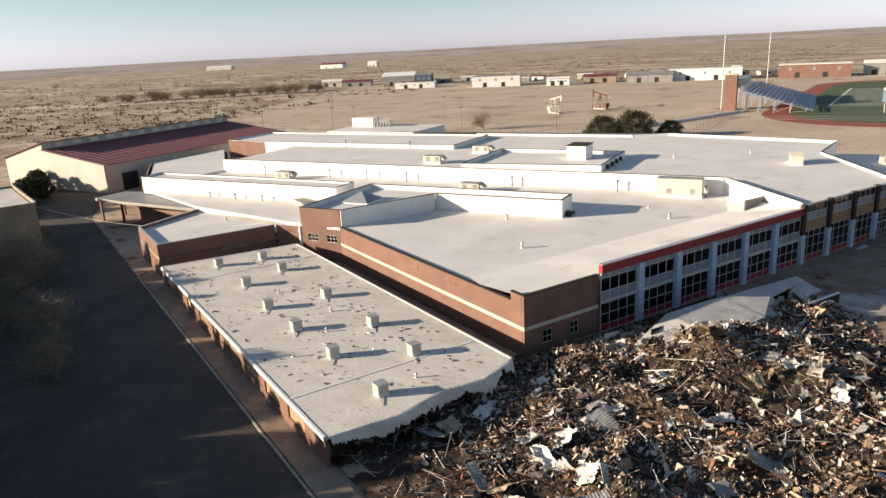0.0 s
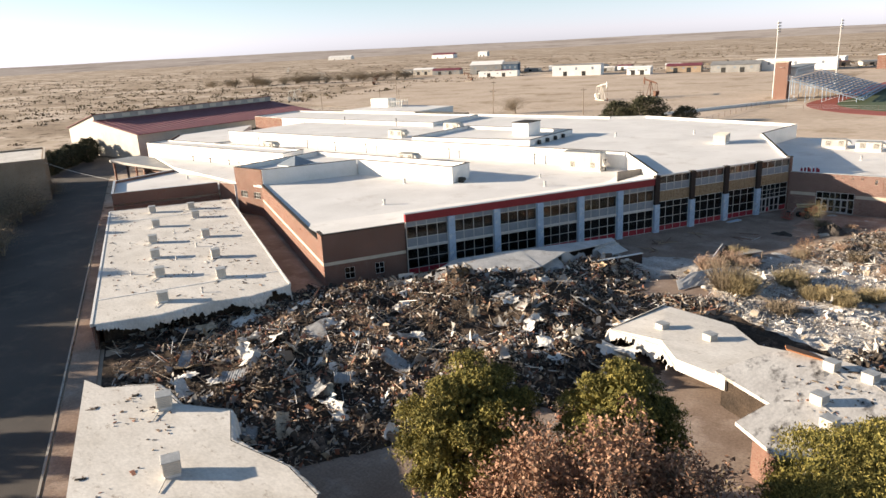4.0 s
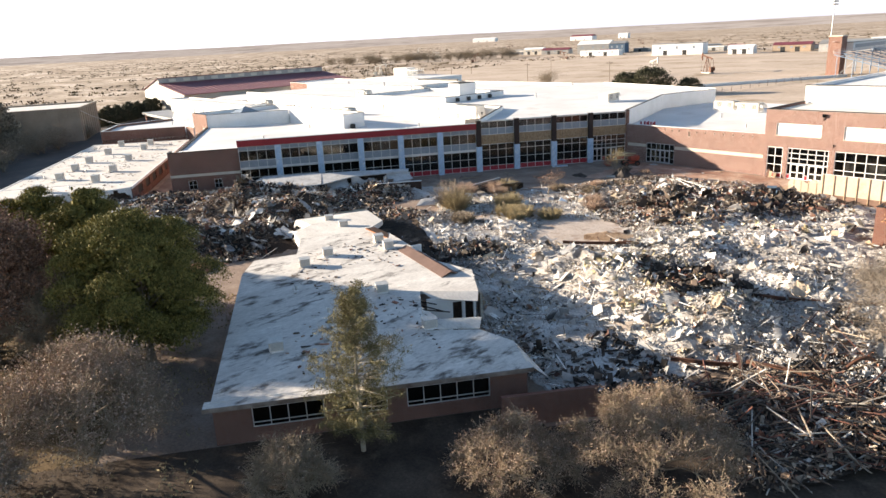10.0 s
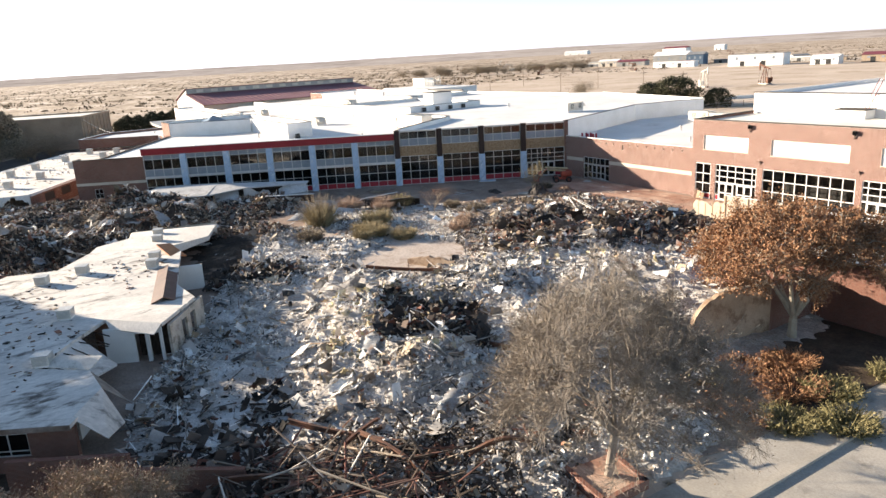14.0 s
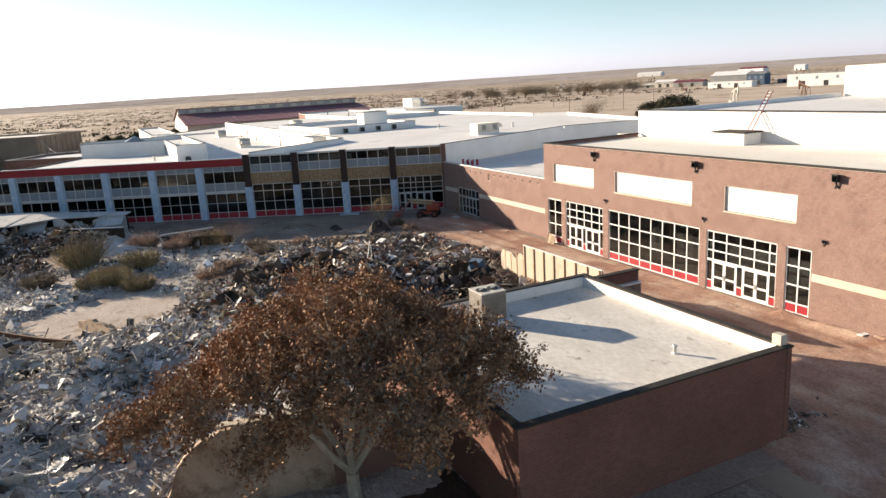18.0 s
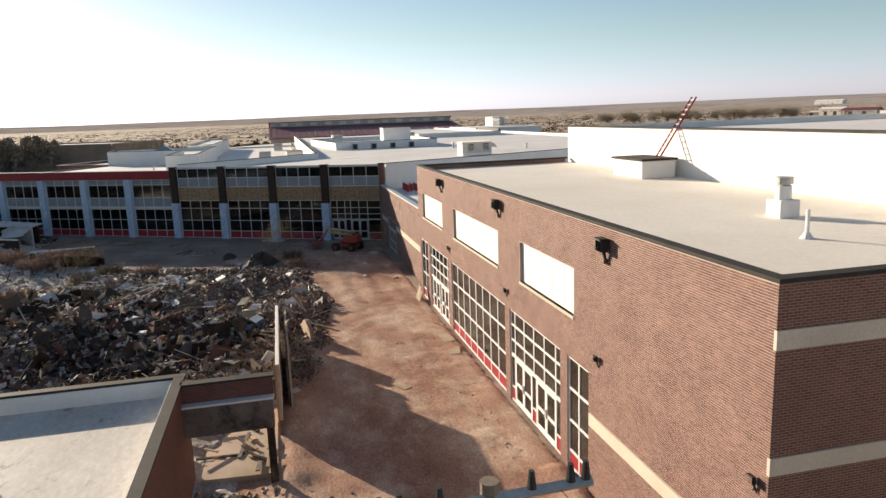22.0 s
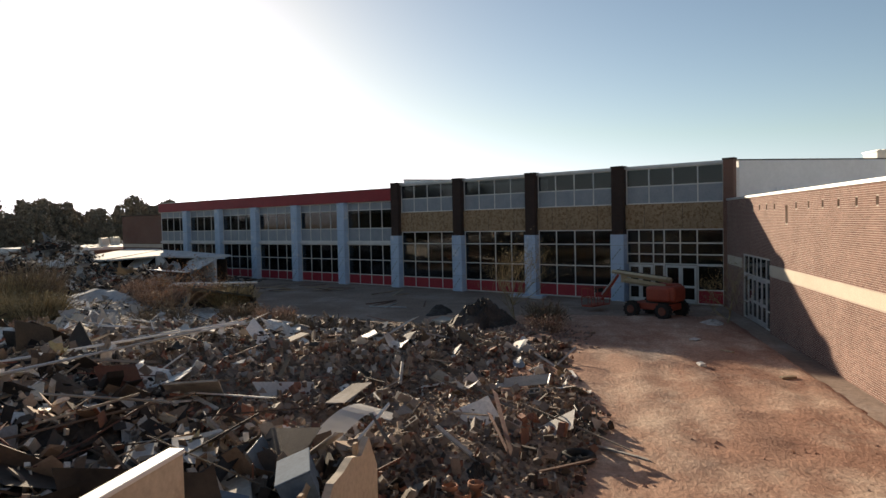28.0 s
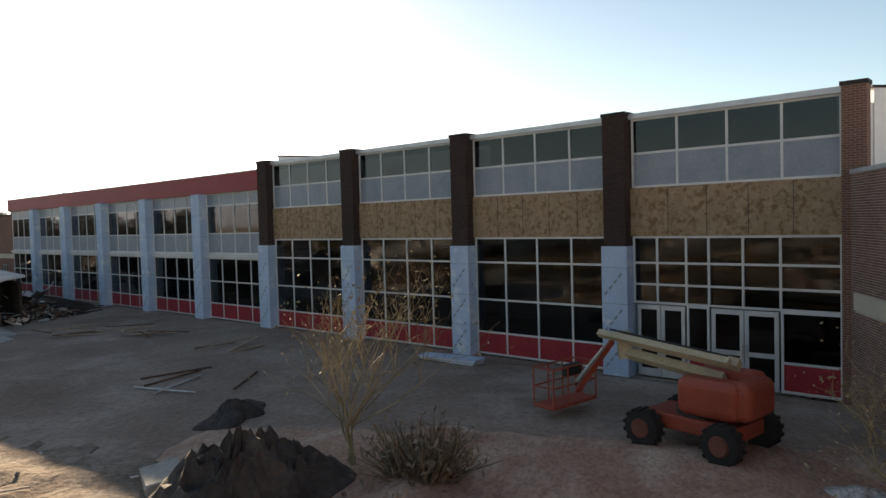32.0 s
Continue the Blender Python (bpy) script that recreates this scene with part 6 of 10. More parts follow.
    tagged(part("twig_mass", fast_mesh("twig_mass", *tubes(S0, S1, R0, R1, 3)), bark, root), kind="stuff")
    if leaf:
        P = np.concatenate([k2, k3])[r.integers(0, 2 * nt_, clusters * per)] + r.normal(0, spread * 0.22, (clusters * per, 3))
        part("crown", fast_mesh("crown", *cards(P, r, size)), leaf, root)
    return root


def evergreen(name, label, seed, height, rx, rz0, leaf, clumps, per, size, shape="dome", category="tree", bark=BARK, group="", ratio=0.45):
    """A dense evergreen: many leaf clumps on an uneven hull round a trunk with limbs to the clumps."""
    r = np.random.default_rng(seed)
    root = thing(name, (0, 0, 0), label, category, group)
    cs = []
    lump = r.normal(size=(7, 3))
    while len(cs) < clumps:
        d = r.normal(size=3)
        d /= np.linalg.norm(d)
        z = (d[2] + 1) / 2
        if shape == "dome":
            prof = math.sqrt(max(0.0, 1 - (z * 1.12 - 0.18) ** 2))
        elif shape == "cone":
            prof = (1 - z) ** 0.9 * 0.97 + 0.03
        else:
            prof = math.sin(math.pi * min(1, 0.08 + z * 0.9)) ** 0.7
        ang = math.atan2(d[1], d[0])
        wob = 1 + 0.2 * sum(math.sin((i + 1) * ang + 3 * l[0] + 4 * z * l[1]) for i, l in enumerate(lump[:4])) / 2
        rad = rx * prof * wob * (0.5 + 0.55 * r.random() ** 0.4)
        cs.append((rad * math.cos(ang), rad * math.sin(ang), rz0 + (height - rz0) * z))
    C = np.array(cs)
    near = np.repeat(C, per, 0) + r.normal(0, 1, (clumps * per, 3)) * np.array([1, 1, 0.75]) * rx * (0.085 if shape == "dome" else 0.13 if shape == "spindle" else 0.09)
    V, F = cards(near, r, size, ratio, 0.5)
    segs0 = [(0, 0, -0.1)] + [(0, 0, max(0.3, min(height * 0.85, c[2] - 0.4 * math.hypot(c[0], c[1])))) for c in cs[: clumps // 3]]
    segs1 = [(0.05, 0, height * (0.9 if shape != "dome" else 0.6))] + [tuple(np.array(c) * 0.93) for c in cs[: clumps // 3]]
    tv, tf = tubes(segs0, segs1, [height * 0.028] + [0.05] * (len(segs0) - 1), [height * 0.008] + [0.015] * (len(segs0) - 1), 6)
    part("trunk", fast_mesh("trunk", tv, tf), bark, root)
    part("crown", fast_mesh("crown", V, F), leaf, root)
    return root


def juniper(label, seed, height, rx, rz0, leaf, lobes, per, size):
    """A broad evergreen: boughs end in rounded pads of upturned sprays, with dark gaps between the pads and a bare trunk."""
    r = np.random.default_rng(seed)
    root = thing("juniper", (0, 0, 0), label, "tree")
    C, R = [], []
    gold = math.pi * (3 - math.sqrt(5))
    for i in range(lobes):
        z = 1 - 1.55 * (i + 0.5) / lobes
        ang = gold * i + r.normal(0, 0.25)
        w = math.sqrt(max(0.0, 1 - z * z)) * (0.84 + 0.2 * r.random())
        mid = rz0 + (height - rz0) * 0.4
        C.append((rx * 0.8 * w * math.cos(ang), rx * 0.8 * w * math.sin(ang), mid + (height - mid) * 0.93 * max(z, -0.55) * (0.9 + 0.14 * r.random())))
        R.append(rx * (0.2 + 0.12 * r.random()))
    C, R = np.array(C), np.array(R)
    n = lobes * per
    k = np.repeat(np.arange(lobes), per)
    out = C / (np.linalg.norm(C - np.array([0, 0, height * 0.4]), axis=1, keepdims=True) + 1e-6)
    d = r.normal(size=(n, 3)) + 0.55 * out[k] + np.array([0, 0, 0.5])
    d /= np.linalg.norm(d, axis=1, keepdims=True)
    # small tufts break up each pad's outline
    tuft = 1 + 0.16 * np.sin(9 * d[:, 0] + 2 * k) * np.sin(8 * d[:, 1] + k) + 0.1 * r.normal(size=n)
    P = C[k] + d * (R[k] * tuft * (0.62 + 0.38 * r.random(n) ** 0.35))[:, None] * np.array([1.12, 1.12, 0.72])
    k2 = r.integers(0, lobes, lobes * 420)
    core = C[k2] * (np.array([1, 1, 1]) * (0.35 + 0.6 * r.random((len(k2), 1)))) * np.array([1, 1, 0]) + np.stack([0 * k2, 0 * k2, C[k2, 2] - 0.25 * R[k2] + 0 * k2], -1) + r.normal(0, 0.35, (len(k2), 3))
    Va, Fa = cards(P, r, size, 0.34, 0.9)
    Vb, Fb = cards(core, r, (size[0] * 2.6, size[1] * 2.2), 0.5, 0.5)
    V, F = np.concatenate([Va, Vb]), np.concatenate([Fa, Fb + len(Va)])
    segs0 = [(0, 0, -0.1), (0.0, 0, height * 0.25)] + [(0, 0, height * (0.16 + 0.4 * r.random())) for _ in C]
    segs1 = [(0, 0, height * 0.25), (0.1, 0, height * 0.7)] + [tuple(c) for c in C]
    tv, tf = tubes(segs0[:2], segs1[:2], [height * 0.032, height * 0.024], [height * 0.024, height * 0.008], 8)
    trunk = part("trunk", fast_mesh("trunk", tv, tf), BARK, root)
    for a, b in zip(segs0[2:], segs1[2:]):
        tv, tf = tubes([a], [b], [0.09], [0.025], 6)
        part("limb", fast_mesh("limb", tv, tf), BARK, trunk)
    part("crown", fast_mesh("crown", V, F), leaf, root)
    return root


def pine(label, seed, height, rx, leaf):
    """A thin-crowned pine: whorls of rising boughs with brushes of needles along their outer halves."""
    r = np.random.default_rng(seed)
    root = thing("pine_tree", (0, 0, 0), label, "tree")
    S0, S1, N = [], [], []
    z = 1.3
    while z < height - 0.3:
        f = (z - 1.3) / (height - 1.6)
        reach = rx * (0.55 + 0.45 * math.sin(math.pi * min(1, 0.15 + f))) * (1 - 0.55 * max(0, f - 0.55) / 0.45)
        for b in range(6):
            a = r.random() * 2 * math.pi
            L = reach * (0.55 + 0.5 * r.random())
            p0 = np.array([0.06 * f, 0, z + r.normal(0, 0.1)])
            p1 = p0 + np.array([math.cos(a) * L, math.sin(a) * L, L * (0.12 + 0.55 * f + r.normal(0, 0.12))])
            S0.append(p0)
            S1.append(p1)
            for j in range(7):
                s = 0.32 + 0.72 * (j + r.random()) / 7
                N.append(p0 + (p1 - p0) * s + r.normal(0, 0.14, 3))
        z += 0.33 + 0.12 * r.random()
    N = np.array(N)
    P = np.repeat(N, 42, 0) + r.normal(0, 0.13, (42 * len(N), 3))
    V, F = cards(P, r, (0.14, 0.27), 0.13, 0.7)
    tv, tf = tubes([(0, 0, -0.1)], [(0.06, 0, height)], [0.15], [0.025], 10)
    trunk = part("trunk", fast_mesh("trunk", tv, tf), PALE_BARK, root)
    for a, b in zip(S0, S1):
        tv, tf = tubes([a], [b], [0.035], [0.01], 5)
        part("bough", fast_mesh("bough", tv, tf), PALE_BARK, trunk)
    part("crown", fast_mesh("crown", V, F), leaf, root)
    return root


def brush(name, label, seed, height, rad, n, leaf, category="shrub", spread=0.5, w=0.03):
    """A tuft of thin dry stems."""
    r = np.random.default_rng(seed)
    root = thing(name, (0, 0, 0), label, category)
    a, q = r.random(n) * 2 * np.pi, rad * np.sqrt(r.random(n)) * 0.55
    P0 = np.stack([q * np.cos(a), q * np.sin(a), np.zeros(n)], -1)
    d = np.stack([np.cos(a) * spread, np.sin(a) * spread, np.ones(n)], -1) + r.normal(0, 0.3, (n, 3))
    L = height * (0.5 + 0.6 * r.random(n))
    P1 = P0 + d * L[:, None] / np.linalg.norm(d, axis=1, keepdims=True)
    P1[:, 2] = np.maximum(P1[:, 2], 0.15)
    V, F = tubes(P0, P1, [w] * n, [w * 0.3] * n, 3)
    tagged(part("stem_tuft", fast_mesh("stem_tuft", V, F), leaf, root), kind="stuff")
    C = P0 + (P1 - P0) * (0.5 + 0.5 * r.random(n))[:, None] + r.normal(0, 0.06 * height, (n, 3))
    C[:, 2] = np.maximum(C[:, 2], 0.1)
    V, F = cards(np.repeat(C, 3, 0) + r.normal(0, 0.1, (3 * n, 3)), r, (0.1, 0.28), 0.3, 0.6)
    tagged(part("seed_tuft", fast_mesh("seed_tuft", V, F), leaf, root), kind="stuff")
    return root


def stand(ob, x, y, z=0.0, turn=0.0, s=1.0):
    ob.matrix_world = Matrix.Translation((x, y, z)) @ Matrix.Rotation(turn, 4, "Z") @ Matrix.Diagonal((s, s, s, 1))
    return ob


# round the south lawn
stand(juniper("broad dome-shaped green juniper beside the sooty roof", 31, 11.6, 5.6, 1.5, JUNIPER, 46, 2300, (0.1, 0.24)), 35.9, 41.0)
stand(juniper("dark green juniper behind the russet oak", 32, 10.8, 4.4, 1.6, JUNIPER, 36, 1900, (0.11, 0.25)), 15.6, 38.1)
stand(juniper("smaller juniper with yellow-green sprays", 33, 11.6, 3.9, 1.6, JUNIPER, 34, 1900, (0.11, 0.25)), 23.5, 41.0)
stand(domed_tree("oak_tree", "big russet oak with withered brown leaves", 41, 12.6, 5.8, 2.2, 130, 34, RUSSET, 640, (0.14, 0.27), thick=0.3, fork=2.8, spread=0.85), 26.2, 32.2)
stand(domed_tree("oak_tree", "spreading russet oak on the lawn", 42, 10.2, 5.6, 1.6, 120, 34, RUSSET, 600, (0.14, 0.26), thick=0.26, fork=2.2, spread=0.8), 22.0, 25.6)
stand(domed_tree("bare_tree", "leafless grey tree in the shade", 43, 7.4, 3.0, 1.5, 90, 60, GREYBRUSH, 30, (0.05, 0.1), TWIG, 0.14, 1.5, spread=0.6, fine=0.014), 32.2, 36.4)
stand(domed_tree("oak_tree", "low brown tree by the path", 44, 6.6, 5.4, 1.0, 110, 46, TANBRUSH, 260, (0.08, 0.17), TWIG, 0.17, 1.5, spread=0.75), 44.9, 34.2)
stand(domed_tree("oak_tree", "low brown tree below the lawn", 45, 4.6, 3.8, 0.8, 70, 40, TANBRUSH, 240, (0.08, 0.17), TWIG, 0.13, 1.0, spread=0.6), 47.2, 27.0)
stand(pine("slim thin-crowned pine in front of the eave", 46, 9.8, 2.9, PINE), 56.8, 46.0)
stand(domed_tree("shrub", "dry twiggy shrub with a few pale leaves", 47, 3.0, 2.2, 0.4, 46, 50, TANBRUSH, 60, (0.06, 0.13), TWIG, 0.06, 0.35, 8, 0.5, category="shrub", fine=0.013), 57.5, 41.0)
stand(domed_tree("shrub", "wide dry shrub in front of the classrooms", 48, 4.8, 4.6, 0.5, 110, 56, TANBRUSH, 200, (0.05, 0.12), TWIG, 0.09, 0.5, 10, 0.45, category="shrub", fine=0.009), 69.5, 55.6)
stand(domed_tree("shrub", "low dry shrub by the garden wall", 49, 3.3, 3.2, 0.4, 72, 54, TANBRUSH, 190, (0.05, 0.12), TWIG, 0.07, 0.4, 9, 0.42, category="shrub", fine=0.009), 64.6, 50.2)
stand(domed_tree("bare_tree", "bare grey-brown tree standing in a brick planter", 50, 10.6, 5.6, 2.4, 250, 54, GREYBRUSH, 90, (0.05, 0.11), GREY_TWIG, 0.19, 2.4, 9, 0.6, fine=0.0075), 76.6, 77.0)
stand(domed_tree("oak_tree", "copper-brown oak with a wide crown and pale stems", 51, 9.3, 6.7, 4.5, 190, 26, COPPER, 520, (0.1, 0.2), PALE_BARK, 0.27, 1.5, 6, 0.5, hollow=0.5), 72.2, 98.4)
# saplings and brush in the yard
stand(tree("sapling", "bare willowy sapling in the yard", seed=52, height=4.6, spread=0.5, levels=4, kids=(5, 4, 3, 2), thick=0.03, bark=STRAW, leaf=STRAW, leaves=500, per=0.7, size=(0.05, 0.12), stems=3, up=0.8), 19.0, 120.1)
stand(tree("sapling", "small sapling with russet leaves", seed=53, height=3.6, spread=0.6, levels=4, kids=(5, 3, 3, 2), thick=0.05, bark=TWIG, leaf=COPPER, leaves=900, per=0.6, size=(0.07, 0.15)), 20.9, 101.8)
stand(tree("sapling", "pale leafless sapling near the doors", seed=54, height=3.4, spread=0.6, levels=4, kids=(5, 4, 3, 2), thick=0.04, bark=STRAW, leaf=STRAW, leaves=400, per=0.5, size=(0.05, 0.1), up=0.6), 19.6, 130.6)
for i, (x, y, h, rad, n) in enumerate(((21.5, 93.0, 1.6, 2.6, 700), (24.5, 90.0, 1.3, 2.2, 600), (17.6, 87.4, 2.8, 1.6, 500), (27.5, 88.5, 1.1, 1.8, 450), (26.5, 104.5, 1.2, 1.4, 350), (30.5, 100.0, 1.0, 1.3, 300), (19.5, 121.8, 1.2, 1.0, 260), (23.2, 122.0, 1.0, 0.9, 220), (15.6, 88.0, 3.6, 1.6, 420), (13.2, 98.2, 1.6, 1.6, 420), (26.5, 90.2, 1.5, 2.4, 650), (29.6, 92.4, 1.3, 2.0, 500), (22.6, 84.0, 1.3, 2.0, 480), (32.0, 98.4, 1.1, 1.6, 340), (13.5, 101.0, 1.5, 2.0, 480), (15.5, 97.0, 1.2, 1.8, 420), (20.0, 105.0, 1.0, 1.4, 300), (24.0, 109.0, 0.9, 1.2, 260), (28.0, 111.5, 0.8, 1.0, 200), (12.0, 94.0, 1.6, 2.2, 500))):
    stand(brush("brush_clump", "straw-coloured dry brush among the rubble", 60 + i, h, rad, n, STRAW if i < 4 or i in (10, 11, 14) else TANBRUSH if i % 2 else GREYBRUSH), x, y, max(0, float(rubble_h(np.array([x]), np.array([y]))[0])))
# felled branches beside the annex
for i, (x, y, rad) in enumerate(((75.5, 89.5, 2.2), (78.0, 93.0, 1.8), (74.0, 86.0, 1.8), (79.5, 97.5, 1.6), (77.0, 86.5, 1.4), (72.5, 88.5, 1.9), (76.5, 91.5, 2.2), (80.5, 90.0, 1.5), (73.0, 92.0, 1.5), (78.5, 88.0, 1.7), (74.5, 94.5, 1.6))):
    ob = stand(brush("brush_pile", "heap of cut juniper branches beside the drive", 80 + i, 0.75 + 0.12 * (i % 4), rad * 1.15, 520, PINE if i % 2 else COPPER, "brush pile", 1.4), x, y)

# dark conifers west of the road, cedars by the barn, bushes at the back
protos = [evergreen("conifer", "dark conifer in the windbreak west of the road", 90 + i, 10.5, 3.3 - 0.3 * i, 0.1, WINDBREAK, 160, 24, (0.35, 0.8), "spindle" if i else "cone", group="windbreak conifers") for i in range(3)]
r = np.random.default_rng(5)
n = 0
for row in range(3):
    for i in range(46):
        p, q = -92 + 3.3 * i + r.normal(0, 1.2), -68 - 6 * row + r.normal(0, 1.2)
        s = 0.8 + 0.36 * r.random() - (0.22 if p > 0 else 0.0)
        m = Matrix.Translation((*MW(p, q), 0)) @ Matrix.Rotation(r.random() * 6.3, 4, "Z") @ Matrix.Scale(s, 4)
        if n < 3:
            protos[n].matrix_world = m
        else:
            copy_thing(protos[n % 3], Matrix.Translation((*MW(p, q), 0)) @ Matrix.Rotation(r.random() * 6.3, 4, "Z")).scale = (s, s, s)
        n += 1
cedar = evergreen("cedar", "dark cedar in a hedge beside the barn", 95, 5.2, 2.1, 0.2, DARKGREEN, 120, 26, (0.3, 0.6), "spindle", group="barn cedars")
stand(cedar, -178, 109.5)
for i in range(15):
    t = i / 14
    k = 0.8 + 0.35 * ((i * 7) % 5) / 5
    copy_thing(cedar, Matrix.Translation((-160.5 - 30 * t, 89 + 28 * t, 0)) @ Matrix.Rotation(i, 4, "Z")).scale = (k, k, k * 1.1)
bush = evergreen("cedar", "large dark cedar bush behind the school", 96, 9.0, 6.5, 0.1, DARKGREEN, 330, 30, (0.4, 0.8), "dome", group="back bushes")
stand(bush, -55, 238)
for x, y, s in ((-66, 240, 0.8), (-44, 244, 0.6), (-61, 234, 0.62)):
    copy_thing(bush, Matrix.Translation((x, y, 0))).scale = (s, s, s)
bushes = tree("shrub", "leafless grey shrub beside the road", "shrub", seed=97, height=4.5, spread=1.0, levels=4, kids=(5, 4, 3, 2), thick=0.08, bark=TWIG, leaf=GREYBRUSH, leaves=2200, per=1.4, size=(0.1, 0.22), stems=4, group="roadside shrubs")
stand(bushes, -107, 60.5)
for x, y, s in ((-100, 54, 1.1), (-77, 45, 0.8), (-112, 66, 1.0), (-116, 60, 1.2), (-121, 262, 1.6), (-59, 253, 1.1), (-130, 77, 0.9), (-90, 48, 0.9), (-83.5, 49.5, 1.2), (-118.5, 67, 1.3), (-108, 62, 1.2), (-71, 41, 1.0)):
    copy_thing(bushes, Matrix.Translation((x, y, 0)) @ Matrix.Rotation(x, 4, "Z")).scale = (s, s, s)

# ---- rooftop plant ----
def cooler(group):
    """A small rooftop cooler: curb, sheet-metal body with louvred sides, cap and feed pipe."""
    t = thing("rooftop_cooler", (0, 0, 0), "small weathered rooftop cooler on a curb", "cooler", group)
    part("curb", bevel_box(-0.5, 0.5, -0.5, 0.5, 0, 0.22, 0.02), PARAPET, t)
    b = part("body", bevel_box(-0.55, 0.55, -0.55, 0.55, 0.22, 1.12, 0.03), UNIT_PAINT, t)
    for k in range(5):
        z = 0.36 + 0.14 * k
        part("louvre", boxes((-0.42, 0.42, -0.575, -0.545, z, z + 0.07)), GALV, b)
        part("louvre", boxes((0.545, 0.575, -0.42, 0.42, z, z + 0.07)), GALV, b)
        part("louvre", boxes((-0.42, 0.42, 0.545, 0.575, z, z + 0.07)), GALV, b)
    part("cap", bevel_box(-0.6, 0.6, -0.6, 0.6, 1.12, 1.2, 0.02), GALV, t)
    part("pipe", rod((0.5, -0.4, 0.12), (1.9, -0.9, 0.06), 0.035), GALV, t)
    return t


co = cooler("coolers on the burnt wing")
spots_w = [(-3.2, -22.9), (-7.9, -29.7), (2.4, -29.7), (-12.8, -22.6), (-26.1, -30.1), (-17.2, -30.0), (-25.2, -22.8), (-40.1, -23.1), (-47.8, -23.3), (-49.0, -29.7), (-36.8, -29.4)]
co.matrix_world = Matrix.Translation((*MW(*spots_w[0]), 2.92)) @ Matrix.Rotation(TH, 4, "Z")
for i, (p, q) in enumerate(spots_w[1:]):
    copy_thing(co, Matrix.Translation((*MW(p, q), 2.92)) @ Matrix.Rotation(TH + 0.05 * ((i % 3) - 1), 4, "Z"))
for p, q in ((28.6, -30.5), (38.4, -30.4), (47.6, -30.3)):
    copy_thing(co, Matrix.Translation((*MW(p, q), 2.88)) @ Matrix.Rotation(TH, 4, "Z"))
for p, q, z in ((53.4, 10.2, 2.86), (50.8, 12.4, 2.86), (50.3, 18.3, 2.86), (47.6, 17.6, 2.86), (71.7, 8.3, 2.86), (62.6, 16.4, 2.86), (71.0, 18.9, 2.86), (38, 14.5, 2.25), (33.5, 13, 1.95)):
    copy_thing(co, Matrix.Translation((*MW(p, q), z)) @ Matrix.Rotation(TH + 0.1, 4, "Z")).scale = (0.85, 0.85, 0.65)


def vent(h=0.7, r0=0.16):
    t = thing("roof_vent", (0, 0, 0), "round metal vent stack with a cowl on the white roof", "vent", "roof vents")
    part("flashing", cyl(0, 0, 0, 0.12, r0 * 2.2, r0 * 1.1, 14), PARAPET, t)
    part("pipe", cyl(0, 0, 0.1, h, r0, r0, 12), GALV, t)
    part("cowl", cyl(0, 0, h, h + 0.14, r0 * 1.7, r0 * 1.2, 12), GALV, t)
    return t


ve = vent()
ve.location = (-34.2, 85.2, 5.85)
for x, y, z, s in ((-18.9, 107.2, 5.85, 1.0), (-23.3, 113.3, 5.85, 0.8), (-42.5, 99.6, 5.85, 1.1), (-95, 97.5, 4.9, 1.0), (-92, 88.6, 4.9, 0.8), (-52, 113, 5.85, 0.9), (-26, 150, 8.2, 1.0), (-12, 158, 8.2, 1.0), (20, 150, 5.75, 1.0), (30, 140, 5.75, 0.8), (*MW(-14.5, -27.5), 2.92, 0.6), (*MW(-20, -24.5), 2.92, 0.7), (*MW(-31, -27), 2.92, 0.6), (*MW(-6, -26), 2.92, 0.6), (*MW(1.5, -25.5), 2.92, 0.6), (*MW(-10.5, -33), 2.92, 0.6), (*MW(60, 9.5), 2.86, 0.6), (*MW(66, 12), 2.86, 0.6), (*MW(74, 13), 2.86, 0.6), (74.2, 113.5, 3.78, 0.5), (*MW(44, -28), 2.88, 0.6)):
    copy_thing(ve, Matrix.Translation((x, y, z))).scale = (s, s, s)
# tall dark flues in a row on the middle roofs
fl = thing("flue", (0, 0, 0), "tall thin dark flue with a cap", "flue", "roof flues")
part("pipe", cyl(0, 0, 0, 1.9, 0.1, 0.1, 10), BLACK, fl)
part("cap", cyl(0, 0, 1.9, 2.08, 0.24, 0.2, 10), BLACK, fl)
fl.location = (-52.1, 125.2, 5.85)
for x, y, z in ((-31.4, 125.2, 5.85), (-76, 125.0, 5.85), (-96, 125.0, 5.85), (-115, 125, 5.85), (-16, 123.6, 5.85), (-130, 154.3, 6.3), (-112, 154.0, 8.2), (-92, 154.0, 8.2), (-86, 124.8, 5.85), (-108, 100.6, 4.9), (-94, 100.4, 4.9), (-101, 100.4, 4.9)):
    copy_thing(fl, Matrix.Translation((x, y, z)))


